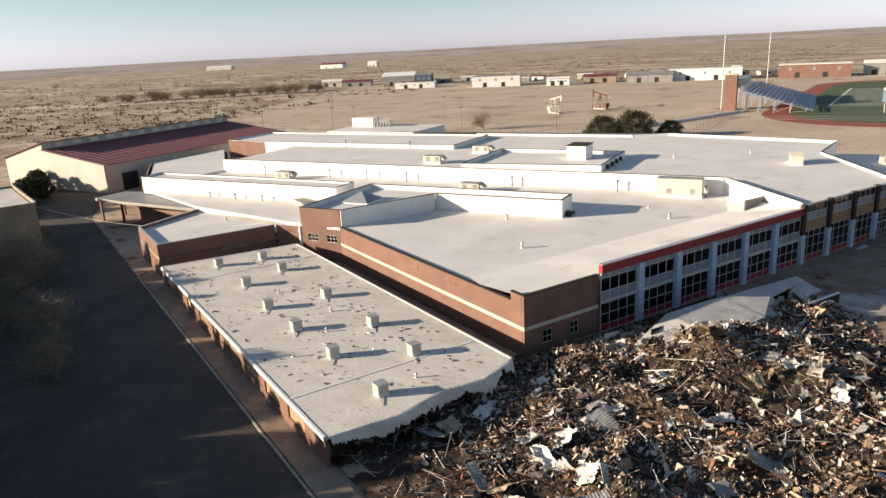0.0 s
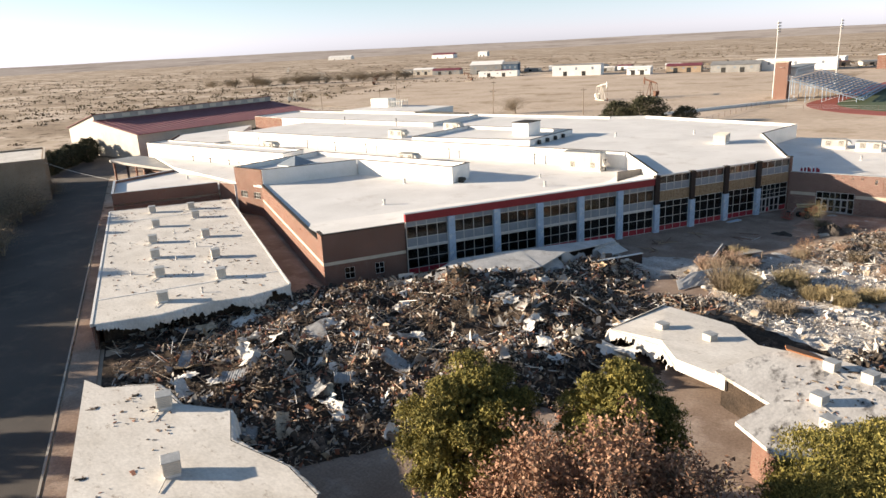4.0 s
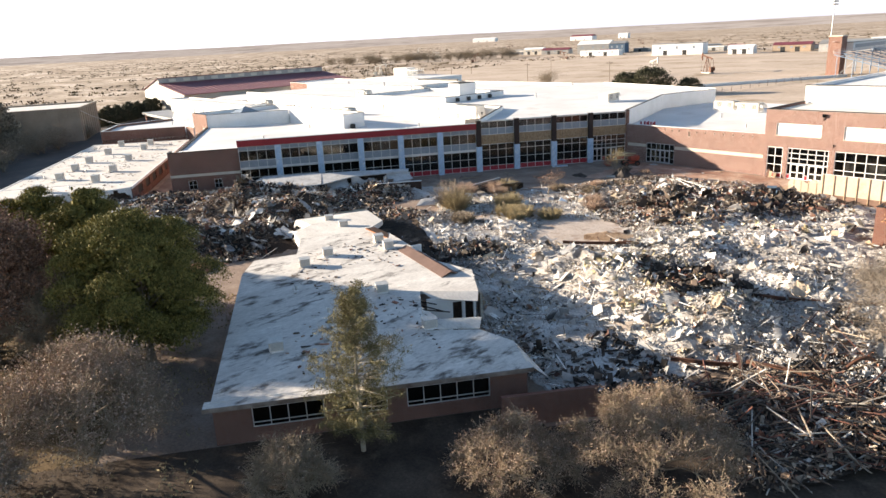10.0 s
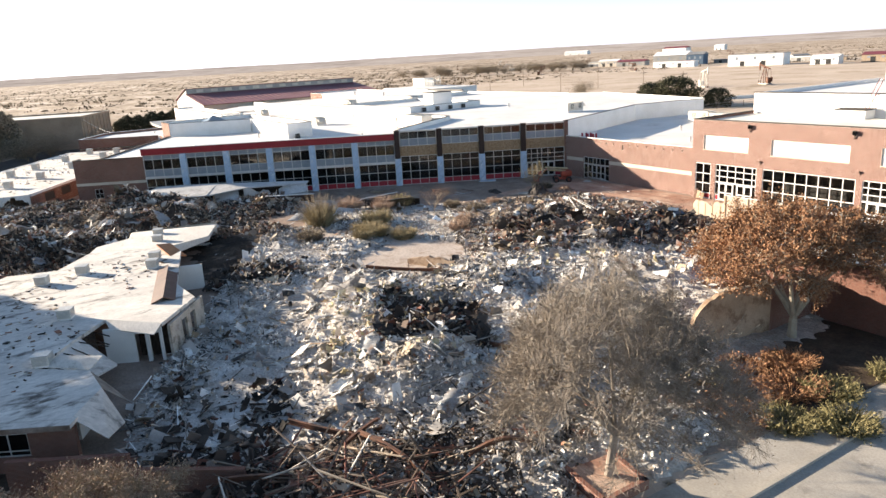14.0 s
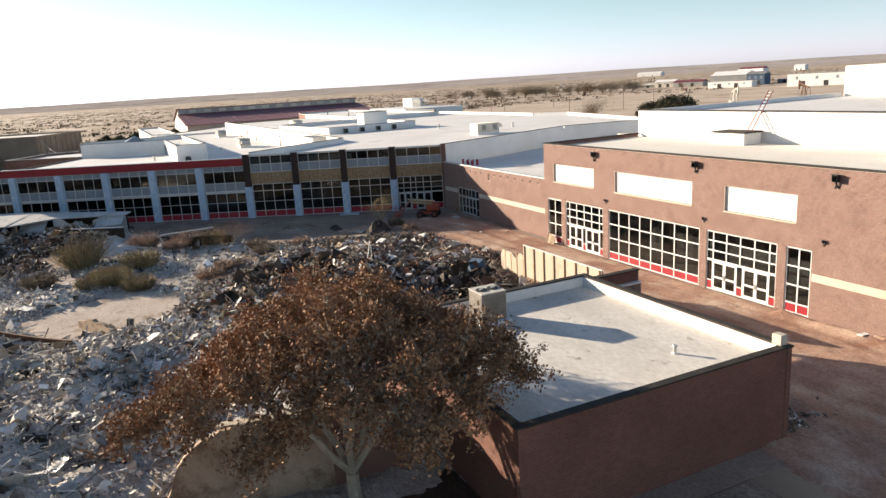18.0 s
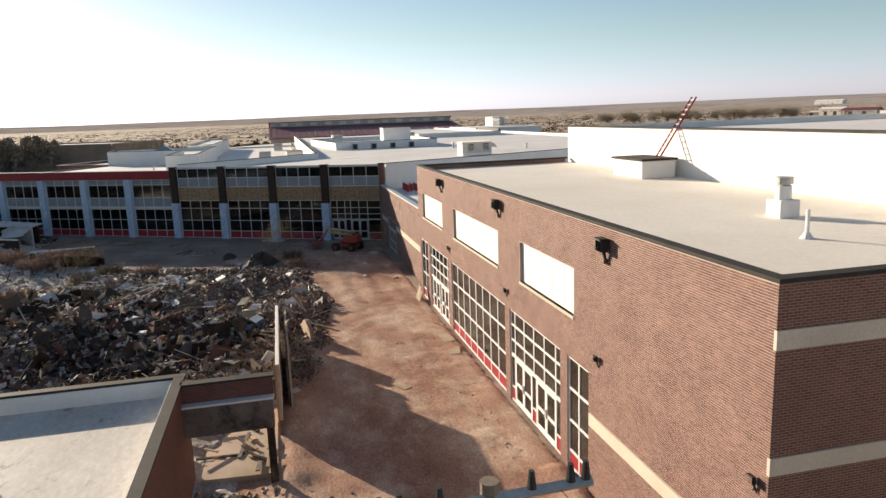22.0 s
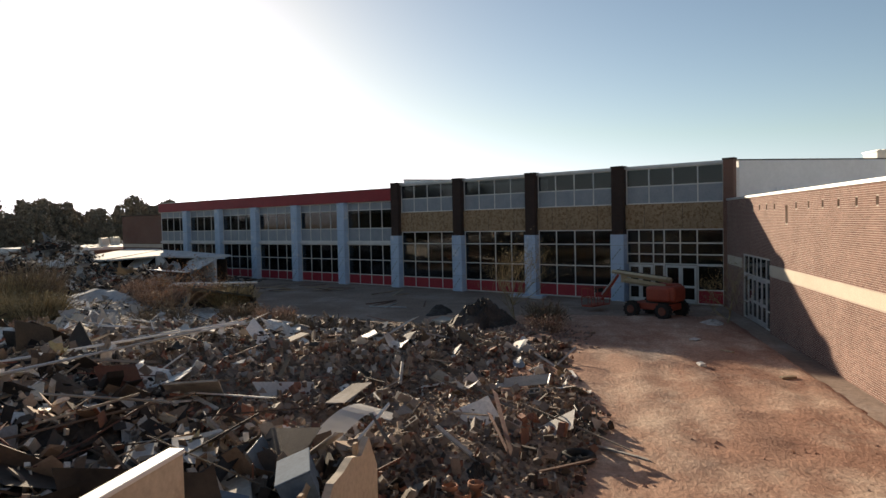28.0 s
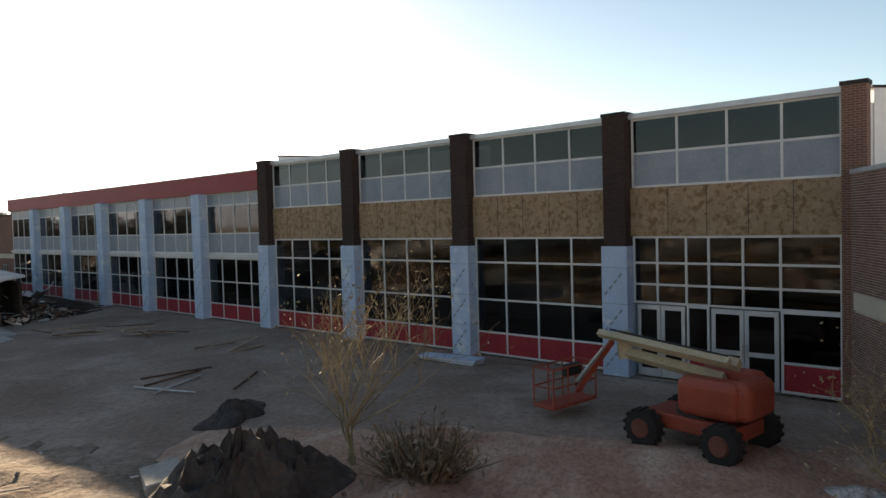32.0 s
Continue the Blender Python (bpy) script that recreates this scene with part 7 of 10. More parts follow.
def rtu(w=6.5, d=2.3, h=2.4, group="packaged units"):
    """A long packaged rooftop unit: base rail, cabinet with door panels and grilles, hood and ribbed lid."""
    t = thing("rooftop_unit", (0, 0, 0), "long beige packaged rooftop unit with grilles and a ribbed lid", "air handler", group)
    part("base_rail", boxes((-w / 2, w / 2, -d / 2, d / 2, 0, 0.3)), PARAPET, t)
    c = part("cabinet", bevel_box(-w / 2, w / 2, -d / 2, d / 2, 0.3, h, 0.03), UNIT_PAINT, t)
    for k in range(5):
        x = -w / 2 + 0.25 + (w - 0.5) * k / 5
        part("door_panel", boxes((x, x + (w - 0.5) / 5 - 0.08, -d / 2 - 0.03, -d / 2 + 0.01, 0.45, h - 0.15)), UNIT_PAINT, c)
    for x in (-w * 0.22, w * 0.3):
        g = part("grille", boxes((x - 0.42, x + 0.42, -d / 2 - 0.05, -d / 2 - 0.03, 0.6, 1.5)), BLACK, c)
        for k in range(5):
            part("slat", boxes((x - 0.42, x + 0.42, -d / 2 - 0.09, -d / 2 - 0.05, 0.64 + 0.17 * k, 0.72 + 0.17 * k)), UNIT_PAINT, g)
    hood = part("hood", ([(w / 2, -d / 2 + 0.2, 1.0), (w / 2 + 0.9, -d / 2 + 0.2, 0.9), (w / 2 + 0.9, d / 2 - 0.2, 0.9), (w / 2, d / 2 - 0.2, 1.0), (w / 2, -d / 2 + 0.2, h - 0.1), (w / 2 + 0.5, -d / 2 + 0.2, 1.5), (w / 2 + 0.5, d / 2 - 0.2, 1.5), (w / 2, d / 2 - 0.2, h - 0.1)], CUBE), UNIT_PAINT, t)
    lid = part("lid", boxes((-w / 2 - 0.06, w / 2 + 0.06, -d / 2 - 0.06, d / 2 + 0.06, h, h + 0.06)), GALV, t)
    for k in range(12):
        x = -w / 2 + w * (k + 0.5) / 12
        part("rib", boxes((x - 0.06, x + 0.06, -d / 2 - 0.05, d / 2 + 0.05, h + 0.06, h + 0.12)), UNIT_PAINT, lid)
    return t


ru = rtu(7.5, 2.3, 3.2)
ru.location = (-20.2, 123.6, 5.85)
ru2 = rtu(4.2, 2.2, 1.7, "smaller packaged units")
ru2.location = (-57.8, 118.6, 5.85)
for x, y, z, a in ((-105.8, 121.3, 5.85, 0), (-74.5, 134.6, 8.2, 0), (-3.2, 147.3, 8.2, 1.66), (19.6, 161.5, 5.75, 0), (13.5, 163.5, 5.75, 0), (-84, 100.2, 4.9, -0.5), (-70, 150.5, 8.2, 0)):
    copy_thing(ru2, Matrix.Translation((x, y, z)) @ Matrix.Rotation(a, 4, "Z"))
# big cooling plant on the far roof
plant = thing("cooling_plant", (-126, 190, 9.6), "white striped cooling plant with pipes on the far roof", "air handler")
pb = part("cabinet", boxes((-133.5, -125.5, 188, 192, 9.6, 12.4)), WHITE_BOARD, plant)
for i in range(8):
    part("grille", boxes((-133.3 + i, -132.8 + i, 187.94, 187.99, 9.9, 12.2)), GALV, pb)
part("cage", boxes(*[(-125.2 + 1.1 * i, -125.05 + 1.1 * i, 188.2 + 3 * j, 188.35 + 3 * j, 9.6, 12.2) for i in range(6) for j in range(2)], (-125.2, -119.5, 188.2, 191.4, 11.4, 11.5)), GALV, plant, "open pipe frame")
# louvred fan on the box end and wall vents on the well
fan = thing("exhaust_fan", (-33.9, 104.9, 5.85), "dark curled exhaust fan at the end of the roof box", "fan")
part("housing", cyl(-33.9, 104.6, 5.85, 6.7, 0.55, 0.4, 14), BLACK, fan)
part("outlet", rod((-33.9, 104.6, 6.3), (-32.9, 104.3, 6.55), 0.3, 10), BLACK, fan)
for i in range(4):
    v = thing("wall_fan", (-36.0, 134.5 + 3.4 * i, 9.0), "dark wall fan hood on the raised roof block", "fan", "wall fans")
    part("hood", boxes((-36.05, -35.5, 134.2 + 3.4 * i, 134.9 + 3.4 * i, 8.3, 9.1)), BLACK, v)
    part("flange", boxes((-36.06, -35.98, 134.0 + 3.4 * i, 135.1 + 3.4 * i, 8.25, 9.2)), GALV, v)

# ---- sports hall roof and front ----
ha = thing("roof_hatch", (51.7, 142.2, 9.72), "white roof hatch curb on the hall roof", "hatch")
part("curb", bevel_box(49.9, 53.5, 141.2, 143.3, 9.72, 10.75, 0.05), PARAPET, ha)
part("cover", bevel_box(49.8, 53.6, 141.1, 143.4, 10.75, 10.86, 0.03), METAL_EDGE, ha)
lad = thing("ladder", (52.9, 142.5, 10.86), "red and white ladder leaning against the white wall", "ladder")
LA, LB_ = Vector((52.9, 142.5, 10.88)), Vector((53.1, 143.52, 12.6))
dirv = (LB_ - LA).normalized()
end = LA + dirv * 3.9
RED_LAD = surf("red fibreglass rail", (0.4, 0.03, 0.03), (0.5, 0.05, 0.05), 2, rough=0.5)
for k, off in enumerate((-0.22, 0.22)):
    o = Vector((off, 0, 0))
    rail = part("rail", rod(LA + o, end + o, 0.05, 4), RED_LAD, lad)
for i in range(12):
    c = LA + dirv * (0.3 + 0.31 * i)
    part("rung", rod(c - Vector((0.2, 0, 0)), c + Vector((0.2, 0, 0)), 0.03, 5), WHITE_PAINT, lad)
vs = thing("roof_exhaust", (68.2, 138.6, 9.72), "white exhaust stack with a round cap", "vent")
part("curb", bevel_box(67.8, 68.6, 138.2, 139.0, 9.72, 10.35, 0.03), PARAPET, vs)
part("pipe", cyl(68.2, 138.6, 10.35, 10.85, 0.27, 0.27, 16), PARAPET, vs)
part("cap", cyl(68.2, 138.6, 10.9, 11.15, 0.31, 0.31, 16), GALV, vs)
pv = thing("plumbing_vent", (72.0, 136.4, 9.72), "thin white plumbing vent pipe", "pipe", "hall plumbing vents")
part("pipe", cyl(72.0, 136.4, 9.72, 10.6, 0.06, 0.06, 8), PARAPET, pv)
part("boot", cyl(72.0, 136.4, 9.72, 9.9, 0.2, 0.08, 10), PARAPET, pv)
copy_thing(pv, Matrix.Translation((73.0, 141.6, 9.72)))


def wall_lamp(x, z, big=True):
    """A floodlight on a bracket on the hall's front."""
    s = 0.85 if big else 0.42
    y = GY
    t = thing("wall_lamp", (x, y, z), "black floodlight on a wall bracket" if big else "small twin floodlight on the brick wall", "lamp", "hall floodlights" if big else "small floodlights")
    part("back_plate", bevel_box(x - 0.12 * s, x + 0.12 * s, y - 0.05, y, z - 0.15 * s, z + 0.2 * s, 0.015), GALV, t)
    hb = part("head", bevel_box(x - 0.22 * s, x + 0.26 * s, y - 0.42 * s, y - 0.06, z - 0.08 * s, z + 0.42 * s, 0.04), BLACK, t)
    part("visor", bevel_box(x - 0.26 * s, x + 0.3 * s, y - 0.5 * s, y - 0.1, z + 0.42 * s, z + 0.46 * s, 0.01), BLACK, hb)
    part("lens", bevel_box(x - 0.16 * s, x + 0.2 * s, y - 0.435 * s, y - 0.42 * s, z - 0.02, z + 0.36 * s, 0.004), DARK_GLASS, hb)
    part("arm", rod((x, y - 0.2 * s, z), (x + 0.02, y - 0.12 * s, z - 0.32 * s), 0.07 * s), BLACK, t)
    for k in (-1, 1):
        part("strut", rod((x + 0.02, y - 0.12 * s, z - 0.3 * s), (x + 0.17 * s * k, y - 0.03, z - 0.58 * s), 0.045 * s), BLACK, t)


for x in (45.6, 57.8, 69.2):
    wall_lamp(x, 9.3)
for x, z in ((47.2, 5.35), (58.7, 5.35), (68.6, 5.3), (76.8, 5.2)):
    wall_lamp(x, z, False)

# cones and bottles on the link roof
for i in range(7):
    x, y = 13.6 + 0.42 * i, 134.4 + 0.5 * ((i * 7) % 3)
    t = thing("red_canister", (x, y, 5.75), "red canister with a white top standing on the roof", "canister", "roof canisters")
    part("body", cyl(x, y, 5.75, 6.55, 0.16, 0.15, 12), RED_PANEL, t)
    part("neck", cyl(x, y, 6.55, 6.85, 0.1, 0.05, 10), WHITE_PAINT, t)

# ---- annex roof ----
cd = thing("condenser", (65.0, 108.9, 3.78), "large grey condenser with two top fans", "condenser")
part("pad", boxes((64.1, 66.0, 107.9, 109.8, 3.78, 3.9)), PARAPET, cd)
UNIT_GREY = surf("grey-brown unit paint", (0.17, 0.15, 0.13), (0.25, 0.22, 0.19), 1.5, rough=0.7, bs=10, depth=0.004)
# grey-brown cabinet sides under a lighter beige top panel
cb = part("cabinet", bevel_box(64.3, 65.8, 108.1, 109.6, 3.9, 5.5, 0.04), UNIT_GREY, cd)
part("top_panel", bevel_box(64.28, 65.82, 108.08, 109.62, 5.46, 5.504, 0.01), UNIT_PAINT, cd)
for yy in (108.5, 109.2):
    f = part("fan_guard", cyl(65.05, yy, 5.5, 5.55, 0.32, 0.32, 18), BLACK, cd)
    part("fan_hub", cyl(65.05, yy, 5.55, 5.6, 0.1, 0.1, 10), GALV, f)
for k in range(12):
    z = 4.1 + 0.1 * k
    part("fin", boxes((65.79, 65.83, 108.2, 109.5, z, z + 0.035)), UNIT_GREY, cb)
    part("fin", boxes((64.4, 65.7, 108.06, 108.11, z, z + 0.035)), UNIT_GREY, cb)
wi = thing("roof_cable", (69, 107, 3.78), "dark cable trailing across the annex roof", "cable")
pts = [(66.2, 109.0), (67.2, 109.5), (68.0, 108.6), (69.4, 107.4), (70.8, 106.0), (72.0, 104.6), (73.0, 103.4)]
for a, b in zip(pts, pts[1:]):
    part("length", rod((*a, 3.81), (*b, 3.81), 0.03, 5), BLACK, wi)
wb = thing("corner_block", (77.2, 116.7, 4.47), "pale block standing on the annex corner", "block")
part("block", bevel_box(76.9, 77.4, 116.5, 116.9, 4.47, 4.95, 0.03), STONE, wb)

# ---- broken walls round the annex ----
PLASTER = surf("torn ochre plaster", (0.34, 0.24, 0.165), (0.46, 0.34, 0.245), 0.6, stain=(0.22, 0.14, 0.09), ss=0.7, cut=(0.5, 0.62), bs=10, depth=0.02)


OCHRE_PAINT = surf("pale ochre painted plaster", (0.46, 0.37, 0.285), (0.53, 0.445, 0.355), 0.5, stain=(0.38, 0.29, 0.22), ss=0.9, cut=(0.55, 0.68), bs=12, depth=0.012)
BOARD_TAN = surf("raw tan stud timber", (0.36, 0.25, 0.16), (0.47, 0.34, 0.23), 1.4, bs=20, depth=0.006, stretch=(6, 6, 1))


def broken_wall(name, P, Q, heights, thick, material, label, seed=1, rag=0.06):
    """A standing wall piece with a ragged top."""
    f = Face(P, Q)
    r = np.random.default_rng(seed)
    n = max(4, int(f.L / 0.35))
    us = np.linspace(0, f.L, n + 1)
    tops = np.interp(us, np.linspace(0, f.L, len(heights)), heights) + r.normal(0, rag, n + 1)
    bm = bmesh.new()
    rows = [[bm.verts.new(f.at(u, w, z)) for u, z in ((u, t if k else -0.1) for u, t in zip(us, tops))] for w in (0, -thick) for k in (0, 1)]
    ob, ot, ib, it = rows
    for i in range(n):
        bm.faces.new((ob[i], ob[i + 1], ot[i + 1], ot[i]))
        bm.faces.new((it[i], it[i + 1], ib[i + 1], ib[i]))
        bm.faces.new((ot[i], ot[i + 1], it[i + 1], it[i]))
    bm.faces.new((ob[0], ot[0], it[0], ib[0]))
    bm.faces.new((ib[n], it[n], ot[n], ob[n]))
    return solid(name, bm, material, label, "wall")


rw_ = broken_wall("broken_wall", (57.2, 120.95), (46.2, 120.85), (2.5, 2.7, 2.55, 2.6, 2.45, 2.6, 2.5, 2.3, 2.45, 2.1), 0.1, OCHRE_PAINT, "ragged ochre partition with a torn top beside the lane", 1, 0.13)
rg = np.random.default_rng(44)
for k in range(11):
    u = 0.25 + 1.0 * k + 0.3 * rg.random()
    part("torn_lath", bevel_box(57.2 - u - 0.05, 57.2 - u + 0.05, 120.74, 120.8, 0.2, 2.2 + 0.35 * rg.random(), 0.008), BOARD_TAN, rw_, "splintered wooden stud behind the plaster")
for k in range(7):
    u = 7.6 + 0.32 * k
    part("scrawl", bevel_box(57.2 - u - 0.07, 57.2 - u + 0.03 * rg.random(), 120.952, 120.958, 1.5 - 0.02 * k, 1.62 + 0.1 * rg.random(), 0.001), CHAR, rw_, "dark mark painted on the plaster")
stw = thing("standing_wall", (55, 120.4, 0), "thin ochre partition left standing beside the lane, pale top edge", "wall")
part("panel", boxes((50.42, 60.3, 120.36, 120.48, 1.0, 3.52)), OCHRE_PAINT, stw)
part("top_edge", bevel_box(50.4, 60.32, 120.345, 120.495, 3.52, 3.56, 0.008), PARAPET, stw, "pale plaster top edge")
part("base_board", boxes((50.6, 60.3, 120.35, 120.45, -0.1, 1.0)), surf("scarred brown board", (0.12, 0.07, 0.05), (0.24, 0.15, 0.11), 1.0, bs=9, depth=0.02), stw, "scarred brown base of the wall")
for k in range(8):
    part("stud", boxes((50.6 + 1.35 * k, 50.69 + 1.35 * k, 120.27, 120.36, 0, 3.5)), BOARD_TAN, stw)
ow_ = broken_wall("broken_wall", (69.3, 91.3), (70.8, 98.0), (0.5, 2.5, 3.2, 3.55, 3.6, 3.6, 3.62, 3.62, 3.62), 0.35, PLASTER, "broken plastered wall under the copper oak", 3, 0.05)
part("coping", Face((69.3, 91.3), (70.8, 98.0)).boxes((2.4, 6.86, -0.39, 0.05, 3.66, 3.74)), STONE, ow_, "pale coping left on the wall")
broken_wall("broken_wall", (70.8, 98.0), (70.8, 102.9), (3.7, 3.6, 3.2), 0.35, BRICK, "brick wall running to the annex", 4, 0.06)
broken_wall("broken_wall", (44.6, 121.7), (47.2, 122.2), (0.7, 1.3, 1.0), 0.25, PLASTER, "low stub of plastered wall beside the lane", 5)
broken_wall("broken_wall", (38.9, 87.6), (43.8, 89.9), (0.5, 0.9, 1.0, 1.0, 0.8), 0.3, PLASTER, "low length of ochre wall standing in the pale heap", 7, 0.08)
# planter round the bare tree
pl = thing("planter", (77, 76.4, 0), "low brick planter wall with dirt and dry leaves", "planter")
for P, Q in (((75.0, 75.7), (78.1, 75.3)), ((78.1, 75.3), (78.1, 78.1)), ((78.1, 78.1), (75.2, 78.6))):
    f = Face(P, Q)
    part("wall", f.boxes((0, f.L, -0.25, 0, 0, 0.5)), BRICK, pl)
part("soil", prism([(75.2, 75.9), (77.9, 75.5), (77.9, 78.0), (75.4, 78.4)], 0.0, 0.38), DIRT_RED, pl)
sk = solid("kerb", Face((81.3, 104), (81.3, 60)).boxes((0, 44, 0, 0.2, 0, 0.16)), CONCRETE, "concrete kerb along the drive", "kerb", "structure")

# ---- utility pole by the lane ----
up_ = thing("utility_pole", (81.45, 123.55, 0), "weathered wooden utility pole with a crossarm and drop wires", "pole")
part("pole", cyl(81.45, 123.55, -0.2, 9.0, 0.18, 0.13, 14), POLE_WOOD, up_)
AL, AR = Vector((81.32, 122.0, 8.62)), Vector((81.7, 124.9, 8.92))
arm = part("crossarm", rod(AL, AR, 0.085, 4), GALV, up_)
for k in (0.03, 0.12, 0.3, 0.72, 0.9, 0.97):
    c = AL.lerp(AR, k)
    part("insulator", cyl(c.x, c.y, c.z + 0.05, c.z + 0.3, 0.07, 0.04, 8), BLACK, arm)
low = part("rack", rod((81.2, 122.7, 6.3), (81.75, 124.6, 6.45), 0.045, 4), POLE_WOOD, up_)
for k, (x, y) in enumerate(((81.22, 122.75), (81.62, 124.1), (81.74, 124.6))):
    dc = part("drop_cable", rod((x, y, 6.4), (x + 0.06, y + 0.16, 5.6), 0.022, 5), BLACK, up_)
    part("lower_length", rod((x + 0.06, y + 0.16, 5.6), (x, y + 0.02, 4.7), 0.022, 5), BLACK, dc)
    part("clamp", cyl(x, y, 6.3, 6.55, 0.06, 0.035, 8), GALV, low)
for k, (b, dz) in enumerate((((140, 124, 9.5), 8.85), ((140, 118, 9.3), 8.85), ((140, 132, 9.2), 8.85), ((140, 112, 7.0), 6.35))):
    a = Vector((81.5 + 0.12 * (k - 1), 123.55 + 0.9 * (k - 1), dz)) if k < 3 else Vector((81.6, 123.9, dz))
    prev = a
    for i in range(1, 9):
        c = a.lerp(Vector(b), i / 8)
        c.z -= 1.4 * math.sin(math.pi * i / 8)
        part("wire", rod(prev, c, 0.007, 4), BLACK, up_)
        prev = c

# ---- boom lift in front of the doors ----
lift = thing("boom_lift", (16.7, 128.0, 0), "orange-red boom lift with a cream boom and black tyres", "boom lift")
LIFT_RED = surf("faded orange-red machine paint", (0.3, 0.05, 0.028), (0.38, 0.08, 0.045), 1.2, stain=(0.3, 0.06, 0.03), ss=1.5, cut=(0.55, 0.7), rough=0.5, bs=12, depth=0.004)
BOOM_CREAM = surf("cream machine paint", (0.42, 0.35, 0.23), (0.52, 0.45, 0.3), 1.2, rough=0.5, bs=12, depth=0.004)
RUST_RIM = surf("dusty red rim", (0.14, 0.05, 0.035), (0.2, 0.08, 0.055), 2, bs=12, depth=0.004)
RUBBER = surf("black tyre rubber", (0.018, 0.017, 0.016), (0.03, 0.028, 0.026), 3, rough=0.9, bs=20)
la = radians(233)
LM = Matrix.Translation((16.4, 127.6, 0)) @ Matrix.Rotation(la, 4, "Z") @ Matrix.Scale(0.9, 4)


def lp(name, bm, material, parent=lift, label=""):
    bm.transform(LM)
    return part(name, bm, material, parent, label)


lp("chassis", bevel_box(-1.3, 1.3, -0.65, 0.65, 0.45, 0.85, 0.06, 2), LIFT_RED)
for x in (-1.05, 1.05):
    lp("axle", rod((x, -0.95, 0.48), (x, 0.95, 0.48), 0.09, 8), BLACK)
    for y in (-0.98, 0.98):
        w = bmesh.new()
        bmesh.ops.create_cone(w, cap_ends=True, segments=22, radius1=0.48, radius2=0.48, depth=0.36, matrix=Matrix.Translation((x, y, 0.48)) @ Matrix.Rotation(radians(90), 4, "X"))
        bmesh.ops.bevel(w, geom=[e for e in w.edges if len(e.link_faces) == 2 and min(len(f.verts) for f in e.link_faces) == 4 and max(len(f.verts) for f in e.link_faces) > 4], offset=0.07, segments=2, affect="EDGES", profile=0.5)
        wheel = lp("wheel", w, RUBBER)
        s = 1 if y > 0 else -1
        rim = bmesh.new()
        bmesh.ops.create_cone(rim, cap_ends=True, segments=16, radius1=0.26, radius2=0.22, depth=0.06, matrix=Matrix.Translation((x, y + s * 0.2, 0.48)) @ Matrix.Rotation(radians(-90 * s), 4, "X"))
        lp("rim", rim, RUST_RIM, wheel)
        for j in range(14):
            a = 2 * math.pi * j / 14
            lg = bevel_box(-0.05, 0.05, y - 0.19, y + 0.19, 0.455, 0.505, 0.012)
            lg.transform(Matrix.Translation((x, 0, 0.48)) @ Matrix.Rotation(a, 4, "Y"))
            lp("lug", lg, RUBBER, wheel)
lp("turntable", cyl(0, 0, 0.85, 1.02, 0.6, 0.6, 20), BLACK)
body = lp("counterweight", bevel_box(-1.35, 0.25, -0.85, -0.15, 0.95, 2.0, 0.22, 4), LIFT_RED, label="rounded red engine cover with worn markings")
lp("engine_cover", bevel_box(-1.35, 0.25, 0.15, 0.85, 0.95, 1.9, 0.22, 4), LIFT_RED)
lp("tail", bevel_box(-1.6, -1.0, -0.72, 0.72, 0.95, 1.92, 0.25, 4), LIFT_RED)
lp("control_box", bevel_box(-0.1, 0.2, -0.88, -0.82, 1.35, 1.85, 0.02), BLACK, body)
for zz in (1.25, 1.4, 1.55, 1.7):
    lp("sticker", bevel_box(-0.26, -0.14, -0.862, -0.852, zz, zz + 0.1, 0.002), PARAPET, body)
lp("vent_grille", bevel_box(-1.15, -0.7, -0.862, -0.852, 1.62, 1.82, 0.002), BLACK, body)
lp("seam", bevel_box(-0.55, -0.535, -0.858, -0.85, 1.0, 1.95, 0.001), BLACK, body)
for x in (-1.1, -0.8):
    lp("marking", bevel_box(x, x + 0.22, -0.862, -0.855, 1.45, 1.5, 0.002), BLACK, body)
lp("lower_boom", rod((-0.6, 0, 1.8), (2.2, 0, 2.1), 0.17, 4), BOOM_CREAM)
lp("upper_boom", rod((2.3, 0, 2.5), (-1.0, 0, 2.2), 0.17, 4), BOOM_CREAM, label="cream folded boom")
lp("tower_link", rod((2.25, 0, 1.95), (2.3, 0, 2.7), 0.24, 4), BOOM_CREAM)
lp("main_boom", rod((-0.9, 0.3, 2.3), (2.9, 0.3, 2.62), 0.12, 4), BOOM_CREAM)
lp("jib", rod((2.6, 0.1, 2.4), (3.95, 0, 0.75), 0.1, 4), LIFT_RED)
lp("cylinder", rod((2.8, 0.25, 2.2), (3.8, 0.2, 1.1), 0.05, 8), GALV)
lp("hose", rod((-0.8, 0.2, 2.42), (2.6, 0.2, 2.74), 0.03, 5), BLACK)
lp("basket_floor", bevel_box(4.0, 4.8, -1.0, 1.0, 0.32, 0.42, 0.02), LIFT_RED)
for x in (4.02, 4.78):
    for y in (-0.98, -0.33, 0.33, 0.98):
        lp("post", rod((x, y, 0.4), (x, y, 1.5), 0.025, 6), LIFT_RED)
    for z in (0.95, 1.5):
        lp("rail", rod((x, -0.98, z), (x, 0.98, z), 0.025, 6), LIFT_RED)
for y in (-0.98, 0.98):
    for z in (0.95, 1.5):
        lp("rail", rod((4.02, y, z), (4.78, y, z), 0.025, 6), LIFT_RED)
lp("console", bevel_box(4.05, 4.25, -0.35, 0.35, 1.2, 1.55, 0.03), BLACK)

